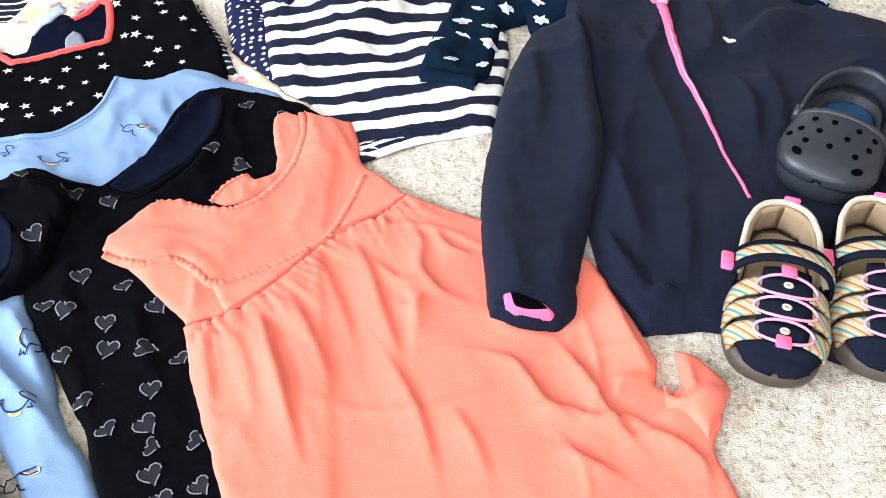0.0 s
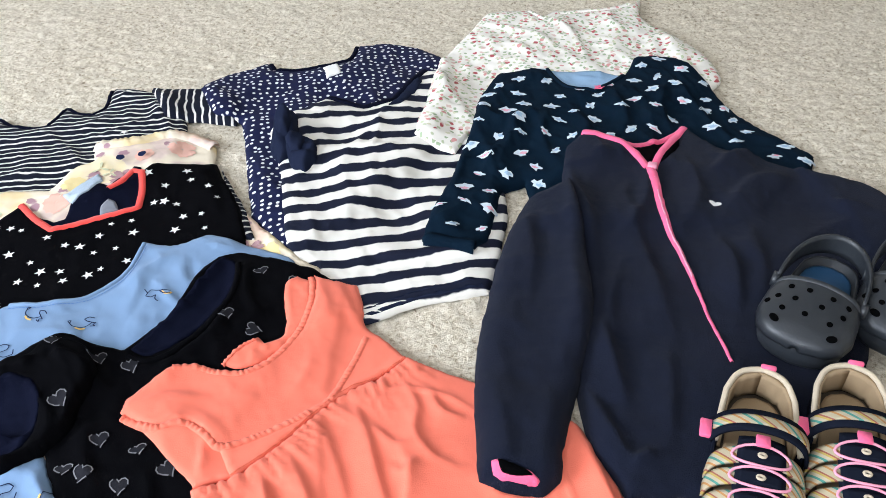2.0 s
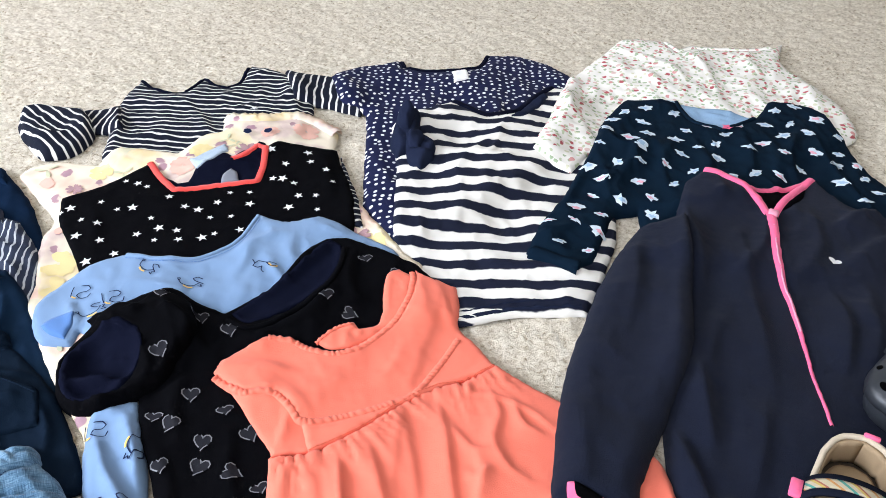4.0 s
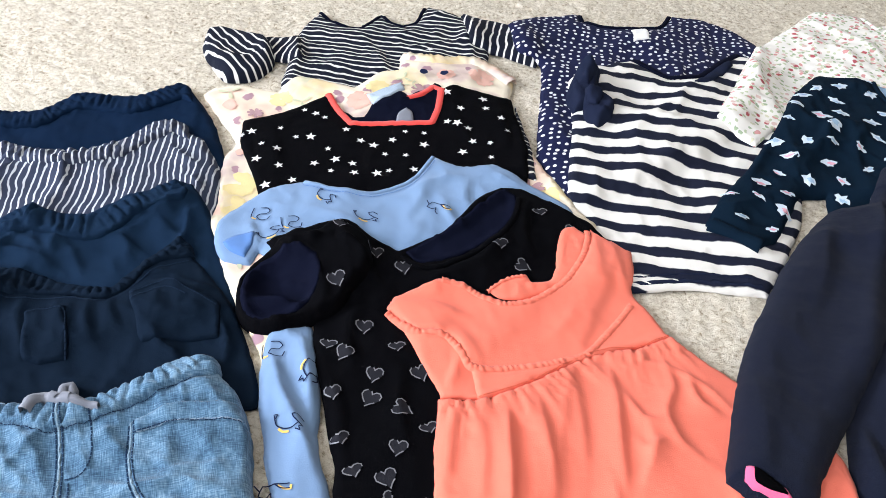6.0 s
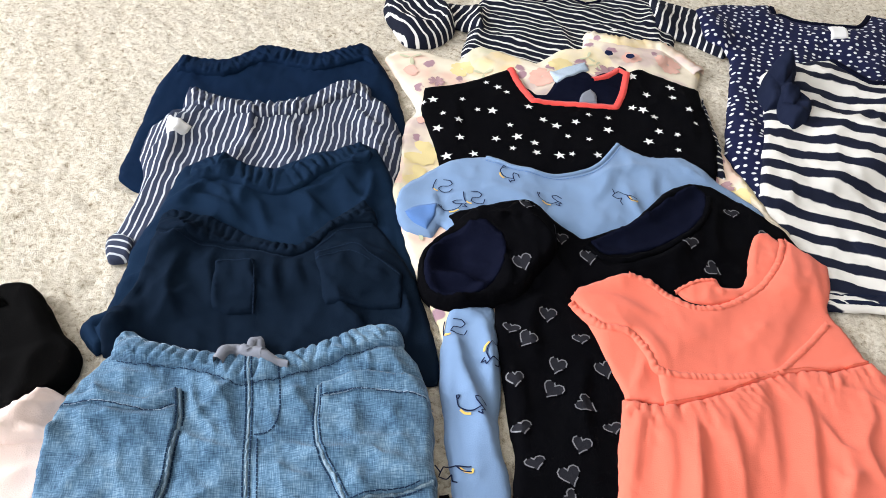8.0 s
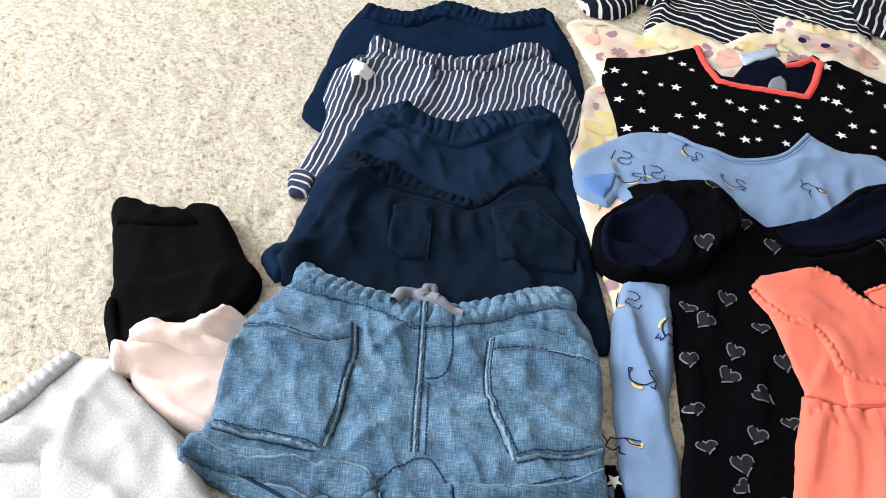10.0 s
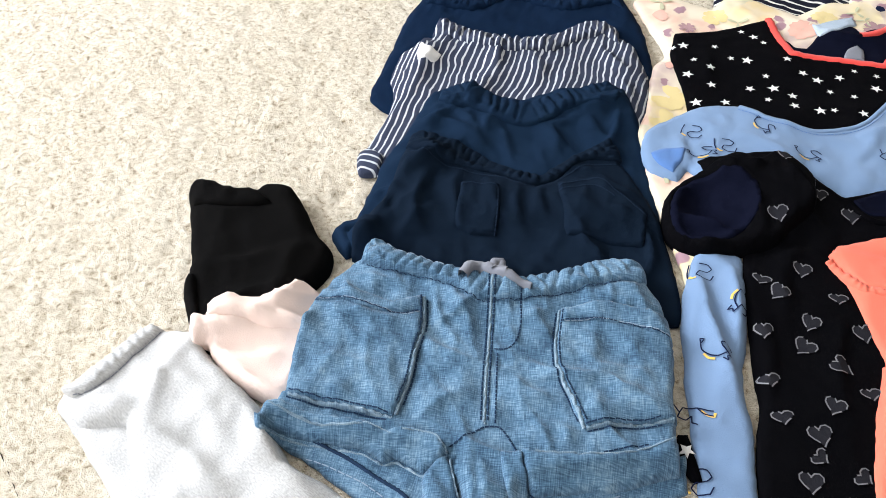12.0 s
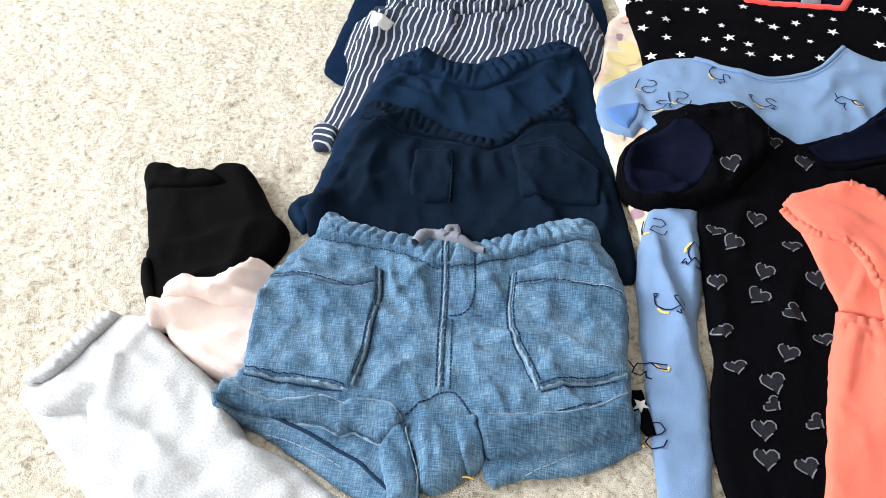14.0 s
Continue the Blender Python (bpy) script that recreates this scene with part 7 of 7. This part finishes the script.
    mesh_object("heel_lining", v, f, INSOLE, t, "worn tan heel lining", u)
    v, f = cord([Vector(heel(s, 1.0, 0.001)) for s in np.linspace(0, 1, 33)], 0.0028)
    mesh_object("collar_piping", v, f, CREAM_EDGE, counter, "cream piping")

    def ankle(s, a, off):
        x, y, z = arch(0.50, a, off + 0.004)
        return (x * 1.04, y - 0.012 + (s - 0.5) * 0.023, z + 0.003)

    v, f, u = shell(ankle, 0.0, 1.0, 0.25, math.pi - 0.1, 0.003, 4, 18)
    strap = mesh_object("ankle_strap", v, f, SAND_NAVY, t, "", u)
    v, f, u = shell(lambda s, a, off: ankle(s, a, off + 0.003), 0.30, 0.72, 0.45, math.pi - 0.35, 0.0012, 4, 18, 0.02)
    mesh_object("ankle_webbing", v, f, WEAVE, strap, "rainbow striped webbing", u)
    x, y, z = ankle(0.5, 0.30, 0.006)
    part("strap_end", small_block(x - 0.006, x + 0.006, y - 0.010, y + 0.010, z - 0.004, z + 0.001), PINK_TRIM, strap, "pink strap end")
    part("heel_tab", small_block(-0.012, 0.002, -0.009, -0.004, 0.036, 0.053), PINK_TRIM, counter, "pink heel pull tab")
    return t


def clog():
    t = thing("clog", "charcoal foam clog with round holes and a heel strap", "clog", "pair of clogs")
    L, W = 0.154, 0.043
    v, f = sole_mesh(L, W, ((0.0, -0.003), (0.004, 0.0), (0.014, 0.0015), (0.022, 0.0), (0.030, -0.001), (0.0302, -0.005), (0.022, -0.006)))
    mesh_object("sole", v, f, CLOG, t)
    v, f = sole_mesh(L - 0.02, W - 0.008, ((0.0, 0.0), (0.0235, 0.0), (0.024, -0.003)))
    mesh_object("footbed", [(x, y + 0.010, z) for x, y, z in v], f, CLOG_IN, t, "navy footbed")

    def dome(s, a, off):
        w = half_width(s, W) + 0.001 + off
        top = np.interp(s, (0.36, 0.5, 0.65, 0.8, 0.9, 0.97, 1.0), (0.050, 0.050, 0.047, 0.042, 0.037, 0.030, 0.024)) + off
        return (w * math.cos(a), s * L - 0.012 * math.sin(a) * (1 - s), 0.020 + (top - 0.020) * abs(math.sin(a)) ** 0.55)

    v, f, u = shell(dome, 0.55, 0.999, 0.0, math.pi, 0.004, 18, 28)
    mesh_object("upper", v, f, CLOG, t, "", u)
    v, f = cord([dome(0.55, a, 0.002) for a in np.linspace(0, math.pi, 25)], 0.0042)
    mesh_object("rim", v, f, CLOG, t)
    # each opening is a capped black disc, coloured as the shade within
    for row, (s, angles) in enumerate(((0.64, (1.0, 1.4, 1.9, 2.3)), (0.73, (0.8, 1.2, 1.75, 2.25)), (0.82, (1.0, 1.5, 2.05)), (0.77, (0.55,)), (0.90, (0.85, 2.3)))):
        for a in angles:
            c = Vector(dome(s, a, 0.0042))
            e1 = (Vector(dome(s + 0.01, a, 0.0042)) - c).normalized()
            e2 = (Vector(dome(s, a + 0.05, 0.0042)) - c).normalized()
            nrm = e2.cross(e1).normalized()
            nrm = nrm if nrm.z > 0 else -nrm
            r = 0.0030 if row < 4 else 0.0046
            vs = [tuple(c + 0.0006 * nrm + r * (math.cos(k / 14 * 6.283) * e1 + math.sin(k / 14 * 6.283) * e2)) for k in range(14)]
            vs += [tuple(c - 0.003 * nrm + 0.8 * r * (math.cos(k / 14 * 6.283) * e1 + math.sin(k / 14 * 6.283) * e2)) for k in range(14)]
            mesh_object("hole_shade_disc", vs, [tuple(range(14))] + [(k, (k + 1) % 14, 14 + (k + 1) % 14, 14 + k) for k in range(14)], HOLE_SHADE, t, smooth=False)

    def strap(s, a, off):
        # s runs from pivot to pivot behind the heel, a across the band
        b = s * math.pi
        x = (W * 0.86 + 0.004 + off) * math.cos(b)
        y = 0.50 * L - (0.50 * L + 0.004 + off) * math.sin(b) ** 0.8
        return (x, y, 0.038 + 0.006 * math.sin(b) + (a - 0.5) * (0.013 + 0.012 * math.sin(b)))

    v, f, u = shell(strap, 0.0, 1.0, 0.0, 1.0, 0.0035, 30, 4)
    mesh_object("heel_strap", v, f, CLOG, t, "", u)
    for side in (-1, 1):
        x = side * (W * 0.86 + 0.008)
        v, f = cord([(x - side * 0.004, 0.50 * L, 0.036), (x + side * 0.003, 0.50 * L, 0.036)], 0.008, 14)
        mesh_object("rivet", v, f, CLOG, t)
    return t


def stand(ob, toe, way, lift):
    """Sets a shoe with its toe's tip at a place, pointing along way."""
    a = math.degrees(math.atan2(way[1], way[0])) - 90
    d = Vector(way).normalized()
    length = 0.166 if ob.name.startswith("sandal") else 0.154
    at = (toe[0] - d.x * length, toe[1] - d.y * length, lift)
    return pose(*at, 0, 0, a)


def thread():
    t = thing("thread", "short yellow thread lying on the carpet", "thread")
    v, f = cord([(*p, 0.003 + 0.001 * (k % 2)) for k, p in enumerate([(-0.285, 0.626), (-0.281, 0.630), (-0.277, 0.633)])], 0.0008)
    mesh_object("strand", v, f, PRINT_YELLOW, t)


# ---- laying out ----
for lay in (navy_shorts, pinstripe_trousers, cropped_trousers, pocket_trousers,
            striped_bodysuit, dotted_dress, wide_striped_tee, sprigged_top, bird_top,
            cream_dress, star_dress, unicorn_top, heart_dress, coral_dress, fleece_jacket,
            folded_leggings, grey_joggers, folded_pink, denim_shorts, thread):
    lay()

left = sandal()
left.matrix_basis = stand(left, (0.271, 1.002), (-0.05, -0.99), 0.004)
copy_thing(left, stand(left, (0.360, 1.027), (0.0, -0.99), 0.004))
shoe = clog()
shoe.matrix_basis = stand(shoe, (0.313, 1.219), (-0.34, -0.94), 0.018)
copy_thing(shoe, stand(shoe, (0.413, 1.251), (-0.28, -0.95), 0.018))
